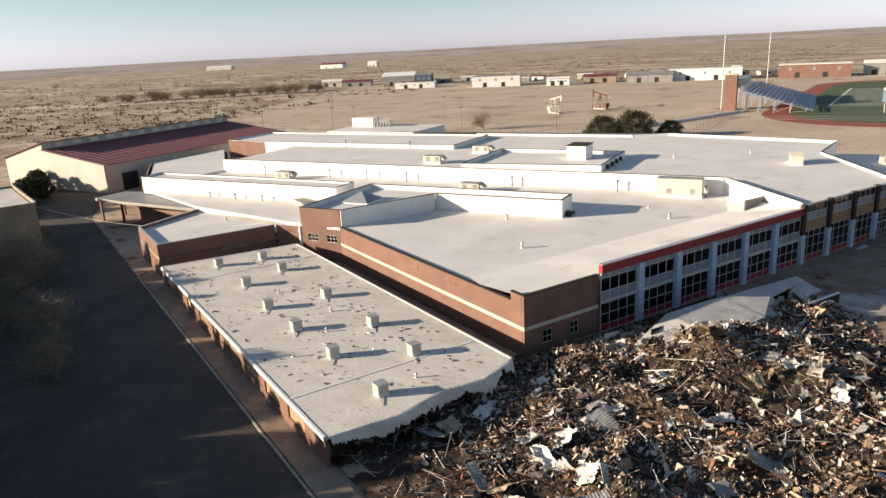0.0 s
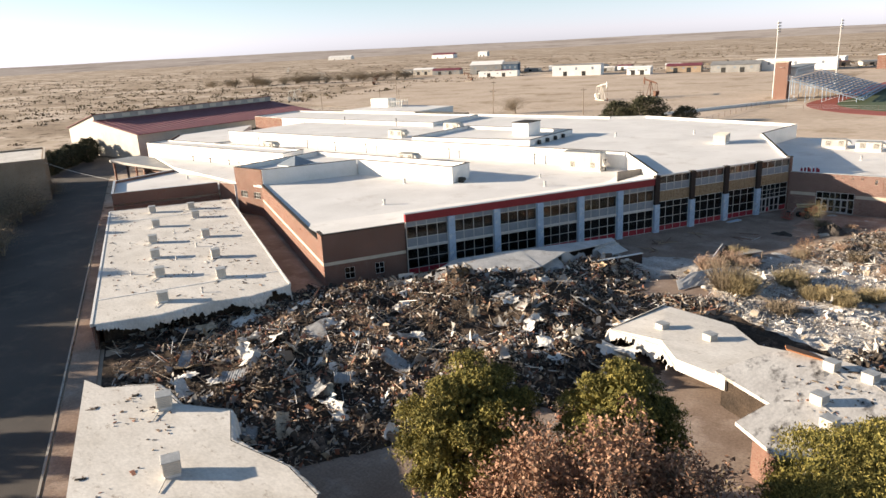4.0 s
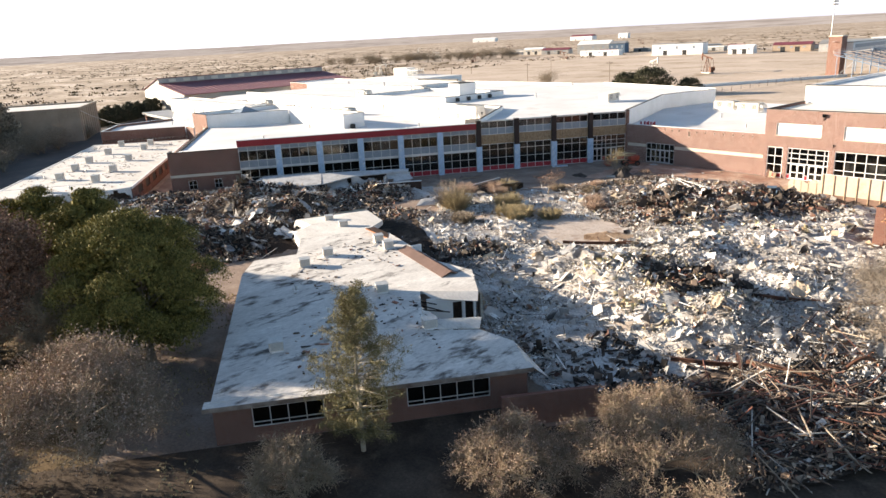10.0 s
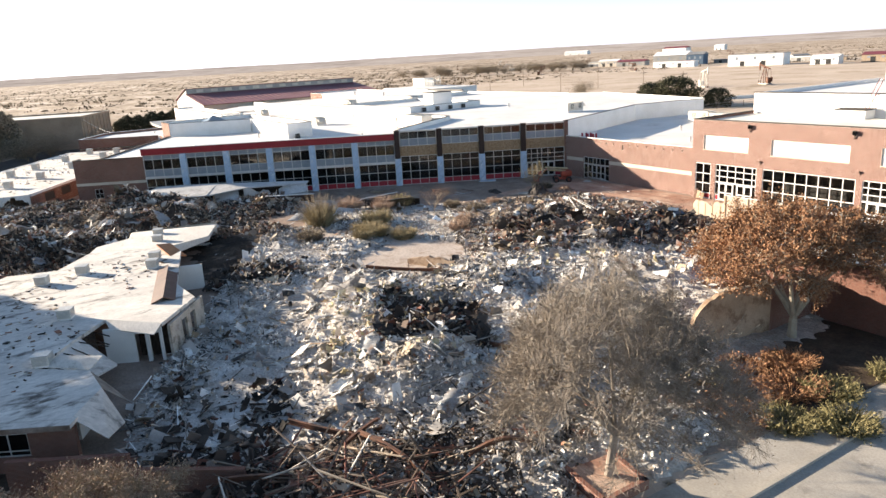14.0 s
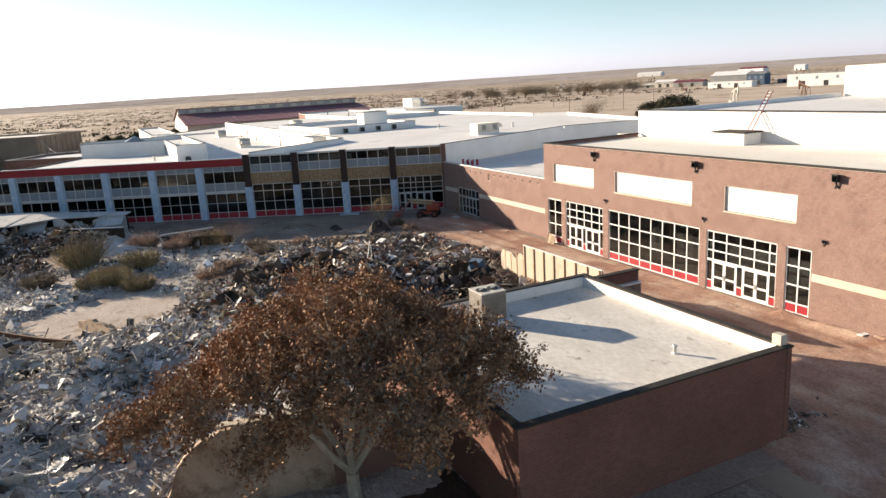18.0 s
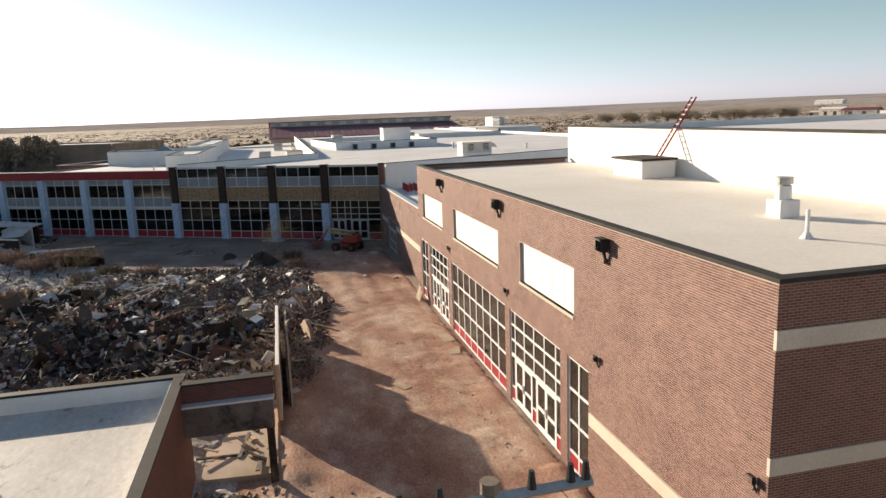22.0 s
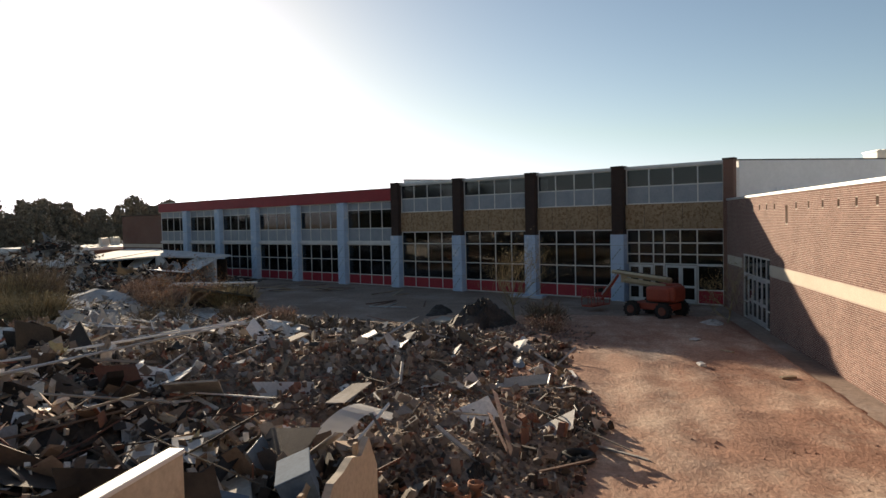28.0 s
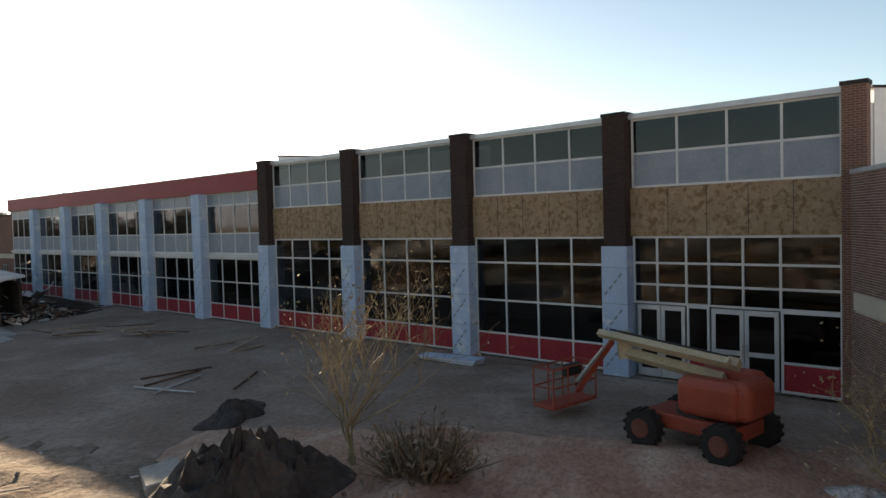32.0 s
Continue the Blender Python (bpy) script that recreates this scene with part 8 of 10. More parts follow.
# ---- fallen roof and sheds before the glass front ----
shed = thing("collapsed_roof", (*MW(5.5, 12), 0), "collapsed pale grey roof over a blue wall", "wreckage")
GREY_SKIN = surf("torn pale grey roofing", (0.38, 0.38, 0.38), (0.56, 0.55, 0.54), 0.5, stain=(0.25, 0.23, 0.21), ss=0.6, cut=(0.55, 0.7), bs=6, depth=0.03)
BLUE_WALL = surf("blue painted panel", (0.045, 0.11, 0.26), (0.07, 0.16, 0.34), 0.8, rough=0.6, bs=8)


def slab(name, pts, t, material, parent, label=""):
    """A thin slab on four or more corners, each with its own height."""
    n = len(pts)
    V = [(*MW(p, q), z) for p, q, z in pts] + [(*MW(p, q), z - t) for p, q, z in pts]
    F = [tuple(range(n)), tuple(range(2 * n - 1, n - 1, -1))] + [(i, n + i, n + (i + 1) % n, (i + 1) % n) for i in range(n)]
    return part(name, (V, F), material, parent, label)


slab("roof_sheet", [(6.5, -1.5, 1.3), (6.0, 4, 3.2), (6.4, 11, 3.25), (6.6, 12.8, 3.2), (12.2, 12.6, 2.5), (12.5, 4.5, 2.3), (10.5, 0.3, 1.3)], 0.14, GREY_SKIN, shed, "sagging pale grey roof sheet")
slab("roof_sheet", [(6.6, 12.8, 3.18), (7.0, 18.6, 3.1), (9.6, 17.5, 2.8), (12.1, 12.7, 2.45)], 0.14, GREY_SKIN, shed)
slab("roof_sheet", [(7.0, 18.6, 3.1), (7.4, 26.4, 2.9), (8.6, 26.2, 2.75), (9.6, 17.5, 2.8)], 0.14, GREY_SKIN, shed)
part("back_wall", Face(MW(7.0, 0.5), MW(7.6, 26.0)).boxes((0, 25.4, -0.15, 0, 0, 2.5)), CHAR, shed)
part("side_wall", Face(MW(7.2, 0.6), MW(11.4, 5.4)).boxes((0, 6.2, -0.15, 0, 0, 1.9)), CHAR, shed)
part("blue_wall", Face(MW(11.40, 5.5), MW(11.90, 12.4)).boxes((0, 6.8, -0.15, 0, 0, 1.95)), BLUE_WALL, shed, "blue painted wall under the fallen roof")
broken_wall("broken_wall", MW(9.60, 17.2), MW(9.30, 21.4), (2.6, 2.7, 1.9, 2.4, 1.2), 0.2, GREY_SKIN, "pale inner wall broken under the fallen roof", 11, 0.12)
broken_wall("broken_wall", MW(9.25, 22.2), MW(9.00, 26.4), (2.2, 2.6, 2.5, 2.65), 0.2, GREY_SKIN, "pale inner wall broken under the fallen roof", 12, 0.08)
part("post", Face(MW(11.30, 13.2), MW(11.30, 13.4)).boxes((0, 0.2, -0.2, 0, 0, 2.3)), TIMBER, shed)
for i, (p, q, a) in enumerate(((5.2, -4.5, 0.2), (3.0, -2.4, -0.15), (4.0, -1.0, 0.35))):
    f = Face(MW(p, q), MW(p + 0.3, q + 2.0))
    part("panel", f.boxes((0, 1.9, -0.05, 0.0, 0.1, 1.5)), (GALV, WHITE_BOARD, UNIT_PAINT)[i], shed, "loose wall panel propped on the rubble")
slab("roof_sheet", [(12.5, 5.0, 2.28), (12.4, 7.4, 2.38), (13.0, 7.6, 0.7), (13.3, 5.2, 0.4)], 0.1, GREY_SKIN, shed, "roof sheet hanging down to the rubble")
slab("roof_sheet", [(11.9, 13.2, 0.5), (9.4, 13.0, 2.5), (9.2, 16.4, 2.7), (11.2, 16.8, 1.4)], 0.08, GREY_SKIN, shed)
slab("roof_sheet", [(10.4, 23.0, 1.5), (8.2, 22.6, 2.9), (8.2, 26.0, 2.75), (10.6, 26.6, 1.9)], 0.08, GREY_SKIN, shed)
lwl = thing("low_wall", (*MW(12.20, 24), 0), "dark burnt brick wall with a pale top edge", "wall")
lwf = Face(MW(12.00, 20.4), MW(12.30, 27.6))
part("wall", lwf.wall(-0.1, 1.7, 0.3), BRICK_DK, lwl)
part("coping", lwf.boxes((-0.05, lwf.L + 0.05, -0.35, 0.05, 1.7, 1.78)), PARAPET, lwl)
rust = thing("bent_sheet", (*MW(13, 43), 0), "large bent sheet of rusty metal lying in the yard", "sheet metal")
cur = []
for i in range(9):
    a = i / 8
    cur.append((15.4 + 4.2 * a, 34.2 + 6.4 * a, 0.1 + 1.7 * a ** 0.8, 12.4 + 3.8 * a, 36.0 + 6.6 * a, 0.06 + 0.9 * a))
V, F = [], []
for p0, q0, z0, p1, q1, z1 in cur:
    V += [(*MW(p0, q0), z0), (*MW(p1, q1), z1), (*MW(p0, q0), z0 - 0.04), (*MW(p1, q1), z1 - 0.04)]
for i in range(8):
    k = 4 * i
    F += [(k, k + 4, k + 5, k + 1), (k + 2, k + 3, k + 7, k + 6), (k, k + 2, k + 6, k + 4), (k + 1, k + 5, k + 7, k + 3)]
part("sheet", (V, F), GREY_METAL, rust)
part("brace", rod((*MW(19.4, 40.4), 0.0), (*MW(19.5, 40.5), 1.75), 0.05, 5), TIMBER, rust)
part("brace", rod((*MW(15.6, 42.4), 0.0), (*MW(15.9, 42.2), 0.9), 0.05, 5), TIMBER, rust)
part("back_panel", prism([MW(12.6, 36.2), MW(16.1, 42.5), MW(16.0, 42.6), MW(12.5, 36.3)], 0.0, [0.1, 0.85, 0.85, 0.1]), CHAR, rust)
def slope_sheet(name, A, B, C, D, bulge, thick, material, label, seed):
    """A torn sheet between a low edge A-B and a raised edge D-C, humped and ragged."""
    m, n = 14, 6
    A, B, C, D = [np.array(v, float) for v in (A, B, C, D)]
    bm = bmesh.new()
    layers = []
    for k in (0, 1):
        r = np.random.default_rng(seed)
        grid = []
        for i in range(m + 1):
            u = i / m
            arch = math.sin(math.pi * u)
            cut = 1 - 0.12 * r.random() - 0.1 * abs(math.sin(9 * u))
            row = []
            for j in range(n + 1):
                v = j / n * cut
                p = (A + (B - A) * u) * (1 - v) + (D + (C - D) * u) * v
                p = p + np.array([0, 0, bulge * arch * v + 0.03 * r.normal() - thick * k])
                row.append(bm.verts.new(p))
            grid.append(row)
        layers.append(grid)
    for k, g in enumerate(layers):
        for i in range(m):
            for j in range(n):
                q = (g[i][j], g[i + 1][j], g[i + 1][j + 1], g[i][j + 1])
                bm.faces.new(q if k == 0 else q[::-1])
    t, b = layers
    rim = [(i, 0) for i in range(m)] + [(m, j) for j in range(n)] + [(i, n) for i in range(m, 0, -1)] + [(0, j) for j in range(n, 0, -1)]
    for (i0, j0), (i1, j1) in zip(rim, rim[1:] + rim[:1]):
        bm.faces.new((t[i0][j0], b[i0][j0], b[i1][j1], t[i1][j1]))
    return solid(name, bm, material, label, "sheet")


slope_sheet("torn_sheet", (11.2, 85.2, 0.15), (16.6, 95.2, 0.12), (13.6, 94.6, 0.5), (10.2, 87.0, 0.7), 0.75, 0.05, GREY_SKIN, "pale torn roof sheet humped up in the yard", 7)
slope_sheet("torn_sheet", (14.9, 96.6, 0.08), (14.6, 102.8, 0.08), (11.2, 101.6, 1.4), (11.8, 95.7, 1.4), 0.1, 0.06, CHAR, "charred roof panel sloping down into the yard", 8)
solid("roof_beam", rod((11.9, 92.9, 0.25), (11.75, 95.8, 1.5), 0.06, 4), PARAPET, "pale steel edge beam of a fallen roof", "beam")
solid("roof_beam", rod((11.75, 95.8, 1.5), (11.1, 101.7, 1.5), 0.07, 4), PARAPET, "pale steel edge beam of a fallen roof", "beam")
for k, (y, h) in enumerate(((96.4, 1.42), (99.0, 1.42), (101.4, 1.42))):
    solid("roof_prop", rod((11.6, y, -0.05), (11.55, y, h), 0.05, 6), CHAR, "charred post under the fallen roof panel", "post")


def drape(pts, zz, material, parent, seed):
    """Roof membrane that hangs over a torn edge in uneven, creased tongues."""
    r = np.random.default_rng(60 + seed)
    P = np.array(pts, float)
    cum = np.concatenate([[0], np.cumsum(np.linalg.norm(np.diff(P, axis=0), axis=1))])
    u = np.arange(0, cum[-1], 0.16)
    p, q = np.interp(u, cum, P[:, 0]), np.interp(u, cum, P[:, 1])
    tp, tq = np.gradient(p), np.gradient(q)
    L = np.hypot(tp, tq)
    np_, nq = tq / L, -tp / L
    out = np.sign(np_ * (20 - p) + nq * (0 - q))
    depth = 0.15 + 2.3 * value_noise(u, 0 * u + seed, 0.42, 80 + seed) ** 2 + 0.5 * value_noise(u, 0 * u, 2.1, 90 + seed) ** 2
    rows = []
    for k, t in enumerate((0, 0.12, 0.4, 0.75, 1.0)):
        push = out * (0.05 + 0.7 * t ** 0.6 * (0.5 + 0.5 * value_noise(u, 0 * u + k, 0.8, 95)))
        jag = (r.normal(0, 0.12, len(u)) if k == 4 else r.normal(0, 0.015, len(u)))
        pp, qq = p + np_ * push, q + nq * push
        rows.append([(*MW(a, b), max(0.05, z)) for a, b, z in zip(pp, qq, zz + 0.03 - depth * t ** 1.6 + jag * (t > 0))])
    n = len(u)
    V = [v for row in rows for v in row]
    F = [(k * n + i, k * n + i + 1, (k + 1) * n + i + 1, (k + 1) * n + i) for k in range(4) for i in range(n - 1) if not (k > 1 and depth[i] < 0.5)]
    part("torn_membrane", (V, F), material, parent, "roof membrane hanging over the torn edge")


# torn edges of the wings: hanging membrane and rafters
for pts, zz, nm, mat_, sd in (([(5.9, -36.5), (6.4, -30), (5.0, -24.5), (5.6, -20.5), (3.8, -16)], 2.9, wing, OLD_ROOF, 1), ([(22.5, -35), (24, -31), (28.5, -29.5), (31.5, -26), (36, -26.5), (41, -23.5), (45, -22.5)], 2.86, wing2, OLD_ROOF, 2), ([(61, 24.6), (56, 22.2), (50, 20.5), (44.5, 19)], 2.84, south_b, SOOT_ROOF, 3), ([(28.2, 18), (30.8, 9.2), (36, 10.8), (40, 9.0)], 1.9, south_b, OLD_ROOF, 4)):
    drape(pts, zz, mat_, nm, sd)
    rr = np.random.default_rng(sd)
    for (p0, q0), (p1, q1) in zip(pts, pts[1:]):
        n = max(2, int(math.hypot(p1 - p0, q1 - q0) / 1.3))
        for i in range(n):
            a, b = i / n, (i + 1) / n
            pa, qa, pb, qb = p0 + (p1 - p0) * a, q0 + (q1 - q0) * a, p0 + (p1 - p0) * b, q0 + (q1 - q0) * b
            nx, nq = (q1 - q0), -(p1 - p0)
            L = math.hypot(nx, nq)
            o = 0.15 + 0.6 * rr.random()
            nx, nq = nx / L * o, nq / L * o
            if (nx * (20 - pa) + nq * (0 - qa)) < 0:
                nx, nq = -nx, -nq
            d = 0.4 + 1.7 * rr.random()
            if rr.random() < 0.5:
                part("rafter", rod((*MW(pa, qa), zz - 0.2), (*MW(pa + nx * 1.5, qa + nq * 1.5), zz - 0.3 - 1.2 * rr.random()), 0.05, 4), CHAR, nm)
# fallen parapet on the sooty roof, and the broken tile patch
fp = thing("fallen_parapet", (*MW(57, 21.6), 2.86), "fallen brown metal parapet along the broken roof edge", "wreckage")
slab("ridge", [(51.2, 20.0, 3.3), (60.5, 22.6, 3.3), (60.7, 21.7, 2.9), (51.4, 19.1, 2.9)], 0.1, surf("brown sheet metal", (0.1, 0.06, 0.045), (0.15, 0.09, 0.07), 0.8, rough=0.6, bs=8), fp)
slab("ridge", [(52.8, 20.4, 3.25), (60.2, 22.5, 3.25), (60.0, 23.3, 2.86), (52.6, 21.2, 2.86)], 0.1, surf("rusty brown sheet", (0.13, 0.07, 0.05), (0.2, 0.11, 0.08), 1.0, bs=10, depth=0.006), fp)
slab("fallen_slab", [(66.4, 19.0, 2.7), (70.6, 18.7, 2.75), (70.9, 20.6, 1.3), (66.9, 21.3, 0.9)], 0.14, SOOT_ROOF, south_b, "roof slab fallen into the room")
slab("torn_flap", [(64.9, 23.9, 2.88), (63.6, 19.5, 2.9), (64.6, 20.2, 2.55), (65.8, 23.6, 2.4)], 0.05, OLD_ROOF, south_b)
slab("torn_flap", [(71.2, 18.7, 2.9), (72.3, 22.2, 2.95), (71.3, 22.6, 3.35), (70.4, 19.6, 3.2)], 0.05, OLD_ROOF, south_b)
slab("torn_flap", [(74.8, 23.9, 2.88), (78.2, 23.8, 2.88), (78.0, 25.3, 1.5), (75.2, 25.0, 0.9)], 0.05, SOOT_ROOF, south_b)
slab("torn_flap", [(72.3, 22.2, 2.86), (74.8, 23.9, 2.86), (74.2, 25.0, 1.6), (72.0, 23.4, 1.3)], 0.05, RUST_EDGE, south_b, "rusty roof edge hanging down")
for i in range(7):
    part("rafter", rod((*MW(64.9 + 0.95 * i, 18.95), 2.62), (*MW(65.3 + 0.95 * i, 20.4 + 0.35 * (i % 3)), 2.3 - 0.25 * (i % 2)), 0.05, 4), CHAR, south_b)
slab("tile_patch", [(43.2, 17.6, 3.3), (45.6, 19.8, 2.6), (46.6, 18.6, 2.9), (44.2, 16.6, 3.5)], 0.12, surf("orange clay tile", (0.42, 0.16, 0.07), (0.5, 0.22, 0.1), 1.5, bs=9), fp)

# ---- litter and loose things in the yard ----
BLOCK_GREY = surf("grey concrete block", (0.24, 0.2, 0.17), (0.34, 0.29, 0.25), 2.0, bs=30, depth=0.006, rnd="object", rv=0.3)
RUST = surf("rusty steel", (0.1, 0.045, 0.028), (0.19, 0.085, 0.05), 1.2, stain=(0.05, 0.03, 0.025), ss=1.5, cut=(0.5, 0.65), bs=14, depth=0.008, rough=0.75)
PLY = surf("weathered plywood", (0.34, 0.25, 0.16), (0.46, 0.36, 0.25), 0.8, stain=(0.2, 0.14, 0.09), ss=1.2, cut=(0.55, 0.7), bs=16, depth=0.004)
PALE_SLAB = surf("chalky white concrete", (0.6, 0.57, 0.53), (0.74, 0.71, 0.67), 1.0, bs=14, depth=0.01)
LIFT_BLUE = surf("faded blue plastic", (0.08, 0.12, 0.17), (0.12, 0.17, 0.23), 1.0, rough=0.9, spec=0.1, bs=12, depth=0.004)


def ground_at(x, y):
    return max(float(rubble_h(np.array([x]), np.array([y]))[0]), 0.02)


# hollow blocks in the heap by the lane
hb0 = solid("hollow_block", boxes((-0.2, 0.2, -0.1, -0.065, -0.1, 0.1), (-0.2, 0.2, 0.065, 0.1, -0.1, 0.1), (-0.2, -0.165, -0.066, 0.066, -0.1, 0.1), (-0.018, 0.018, -0.066, 0.066, -0.1, 0.1), (0.165, 0.2, -0.066, 0.066, -0.1, 0.1)), BLOCK_GREY, "grey hollow concrete block lying in the rubble", "block")
hb0["group"] = "hollow blocks"
r = np.random.default_rng(33)
n = 0
while n < 150:
    p, q = 18 + 26 * r.random(), 59 + 17 * r.random()
    x, y = MW(p, q)
    h = float(rubble_h(np.array([x]), np.array([y]))[0])
    if h < 0.15:
        continue
    m = Matrix.Translation((x, y, h + 0.1 + 0.12 * r.random())) @ Matrix.Rotation(6.3 * r.random(), 4, "Z") @ Matrix.Rotation(r.normal(0, 0.7), 4, "X") @ Matrix.Rotation(r.normal(0, 0.7), 4, "Y")
    if n == 0:
        hb0.matrix_world = m
    else:
        copy_thing(hb0, m)
    n += 1

# long planks and rusty beams across the heaps
for i in range(46):
    p, q = (18 + 26 * r.random(), 56 + 20 * r.random()) if i < 30 else (50 + 26 * r.random(), 30 + 30 * r.random())
    x, y = MW(p, q)
    L, a = 1.6 + 2.8 * r.random(), 6.3 * r.random()
    if min(float(rubble_h(np.array([x + k * L * math.cos(a)]), np.array([y + k * L * math.sin(a)]))[0]) for k in (-0.4, 0, 0.4)) < 0.15:
        continue
    ob = solid("plank", bevel_box(-L / 2, L / 2, -0.07, 0.07, -0.02, 0.02, 0.006), (TIMBER, PLY, PALE_SLAB)[i % 3], "split timber plank lying across the rubble", "plank")
    ob["group"] = "planks on the rubble"
    c, s = 0.4 * L * math.cos(a), 0.4 * L * math.sin(a)
    za, zb = ground_at(x + c, y + s), ground_at(x - c, y - s)
    ob.matrix_world = Matrix.Translation((x, y, max((za + zb) / 2, ground_at(x, y)) + 0.1)) @ Matrix.Rotation(a, 4, "Z") @ Matrix.Rotation(-math.atan2(za - zb, 0.8 * L), 4, "Y")


def steel_beam(a, b, h=0.3, sag=0.0):
    """A rolled beam from a to b, with its web and flanges; it may sag."""
    a, b = Vector(a), Vector(b)
    L = (b - a).length
    bm = bmesh.new()
    n = 8
    prof = ((-0.08, -h / 2, 0.08, -h / 2 + 0.02), (-0.012, -h / 2 + 0.02, 0.012, h / 2 - 0.02), (-0.08, h / 2 - 0.02, 0.08, h / 2))
    for y0, z0, y1, z1 in prof:
        rings = []
        for k in range(n + 1):
            t = k / n
            dz = -4 * sag * t * (1 - t)
            rings.append([bm.verts.new((L * t, y, z + dz)) for y, z in ((y0, z0), (y1, z0), (y1, z1), (y0, z1))])
        for k in range(n):
            for j in range(4):
                bm.faces.new((rings[k][j], rings[k][(j + 1) % 4], rings[k + 1][(j + 1) % 4], rings[k + 1][j]))
        bm.faces.new(rings[0][::-1])
        bm.faces.new(rings[n])
    ob = solid("steel_beam", bm, RUST, "rusty steel beam bent and fallen over the rubble", "beam")
    ob["group"] = "fallen beams"
    d = (b - a).normalized()
    ob.matrix_world = Matrix.Translation(a) @ Matrix(((d.x, -d.y, 0, 0), (d.y, d.x, 0, 0), (d.z, 0, 1, 0), (0, 0, 0, 1)))
    return ob


for a, b, h, sg in (((62.5, 80.5, 1.3), (70.5, 86.8, 0.35), 0.34, 0.2), ((66.5, 89.4, 0.35), (71.4, 87.6, 0.5), 0.3, -0.1), ((68.6, 92.6, 0.25), (67.2, 87.4, 1.0), 0.26, 0.0), ((66.8, 62.0, 0.9), (71.6, 67.8, 0.5), 0.24, -0.4), ((63.5, 66.4, 1.0), (69.0, 70.2, 0.8), 0.3, 0.1),
                    ((70.5, 63.4, 0.4), (66.0, 70.5, 1.2), 0.2, -0.5), ((67.5, 68.8, 1.3), (73.4, 70.0, 0.4), 0.2, -0.3), ((72.0, 72.4, 0.9), (72.8, 75.8, 0.3), 0.2, -0.6), ((40.2, 82.5, 1.1), (45.5, 87.5, 0.8), 0.3, 0.1)):
    steel_beam(a, b, h, sg)


def lump(name, x, y, rx, ry, h, material, label, category, seed, rough=0.35):
    """A heap or a bundle: an uneven dome with folds and creases."""
    r = np.random.default_rng(seed)
    n, k = 44, 16
    ph = r.random(6) * 6.3
    A, T = np.meshgrid(np.arange(n) * 2 * np.pi / n, np.arange(1, k + 1) / k, indexing="xy")
    wob = 1 + rough * (0.5 * np.sin(2 * A + ph[0]) + 0.35 * np.sin(5 * A + ph[1] + 3 * T)) * T
    X, Y = x + rx * T * wob * np.cos(A), y + ry * T * wob * np.sin(A)
    crease = np.abs(value_noise(X, Y, 2.6, 300 + seed) - 0.5) * 1.6 + 0.7 * np.abs(value_noise(X, Y, 6.0, 330 + seed) - 0.5)
    Z = h * (1 - T ** 1.7) * (1.15 - 1.2 * rough * crease) + 0.06 * h * r.normal(size=T.shape) * (1 - T)
    Z[-1] = -0.05
    V = [(x, y, h)] + [tuple(c) for c in np.stack([X, Y, Z], -1).reshape(-1, 3)]
    F = []
    for i in range(n):
        F.append((0, 1 + i, 1 + (i + 1) % n))
        for j in range(k - 1):
            a, b = 1 + j * n, 1 + (j + 1) * n
            F.append((a + i, b + i, b + (i + 1) % n, a + (i + 1) % n))
    return solid(name, (V, F), material, label, category)


TARRY = surf("dark tarred felt", (0.03, 0.025, 0.022), (0.08, 0.065, 0.055), 1.0, bs=8, depth=0.05, bump=0.6)
lump("tarpaulin_lump", 21.3, 118.8, 2.1, 1.6, 1.45, TARRY, "dark crumpled heap of roofing felt in the yard", "debris", 1, 0.5)
lump("tarpaulin_lump", 15.5, 115.4, 1.2, 0.8, 0.5, TARRY, "low dark heap of felt near the glass front", "debris", 2, 0.5)
lump("debris_mound", 23.9, 121.0, 2.5, 2.1, 0.55, RUBBLE_DIRT, "low mound of brick rubble and dirt around the sapling", "debris", 8, 0.5)
rr = np.random.default_rng(888)
n = 900
x, y = 23.6 + 1.7 * rr.normal(size=n), 120.9 + 1.25 * rr.normal(size=n)
z = 0.05 + 0.42 * np.exp(-((x - 23.9) / 1.9) ** 2 - ((y - 121.0) / 1.5) ** 2)
a = rr.normal(size=(n, 3, 3))
q = np.linalg.qr(a)[0]
half = np.stack([0.05 + 0.1 * rr.random(n), 0.04 + 0.06 * rr.random(n), 0.02 + 0.04 * rr.random(n)], -1)
corner = np.array([(sx, sy, sz) for sz in (-1, 1) for sx, sy in ((-1, -1), (1, -1), (1, 1), (-1, 1))], float)
V = np.einsum("nij,nkj->nki", q, corner[None] * half[:, None]) + np.stack([x, y, z], -1)[:, None]
F = np.array([(0, 3, 2, 1), (4, 5, 6, 7), (0, 1, 5, 4), (1, 2, 6, 5), (2, 3, 7, 6), (3, 0, 4, 7)])[None] + 8 * np.arange(n)[:, None, None]
tagged(part("brick_spill", fast_mesh("brick_spill", V.reshape(-1, 3), F.reshape(-1, 4)), surf("dusty broken brick", (0.17, 0.1, 0.075), (0.3, 0.23, 0.19), 1.5, bs=14, depth=0.01, rnd="island", rv=0.35)), "broken bricks and blocks spilled towards the lane", "rubble", "", "stuff")
lump("rubbish_bag", 42.0, 121.6, 0.4, 0.35, 0.55, TARRY, "full black rubbish bag at the foot of the heap", "bag", 3, 0.25)
lump("gravel_patch", 19.4, 130.0, 0.9, 0.6, 0.25, ASH, "small pile of broken glass and gravel by the doors", "gravel", 4, 0.4)
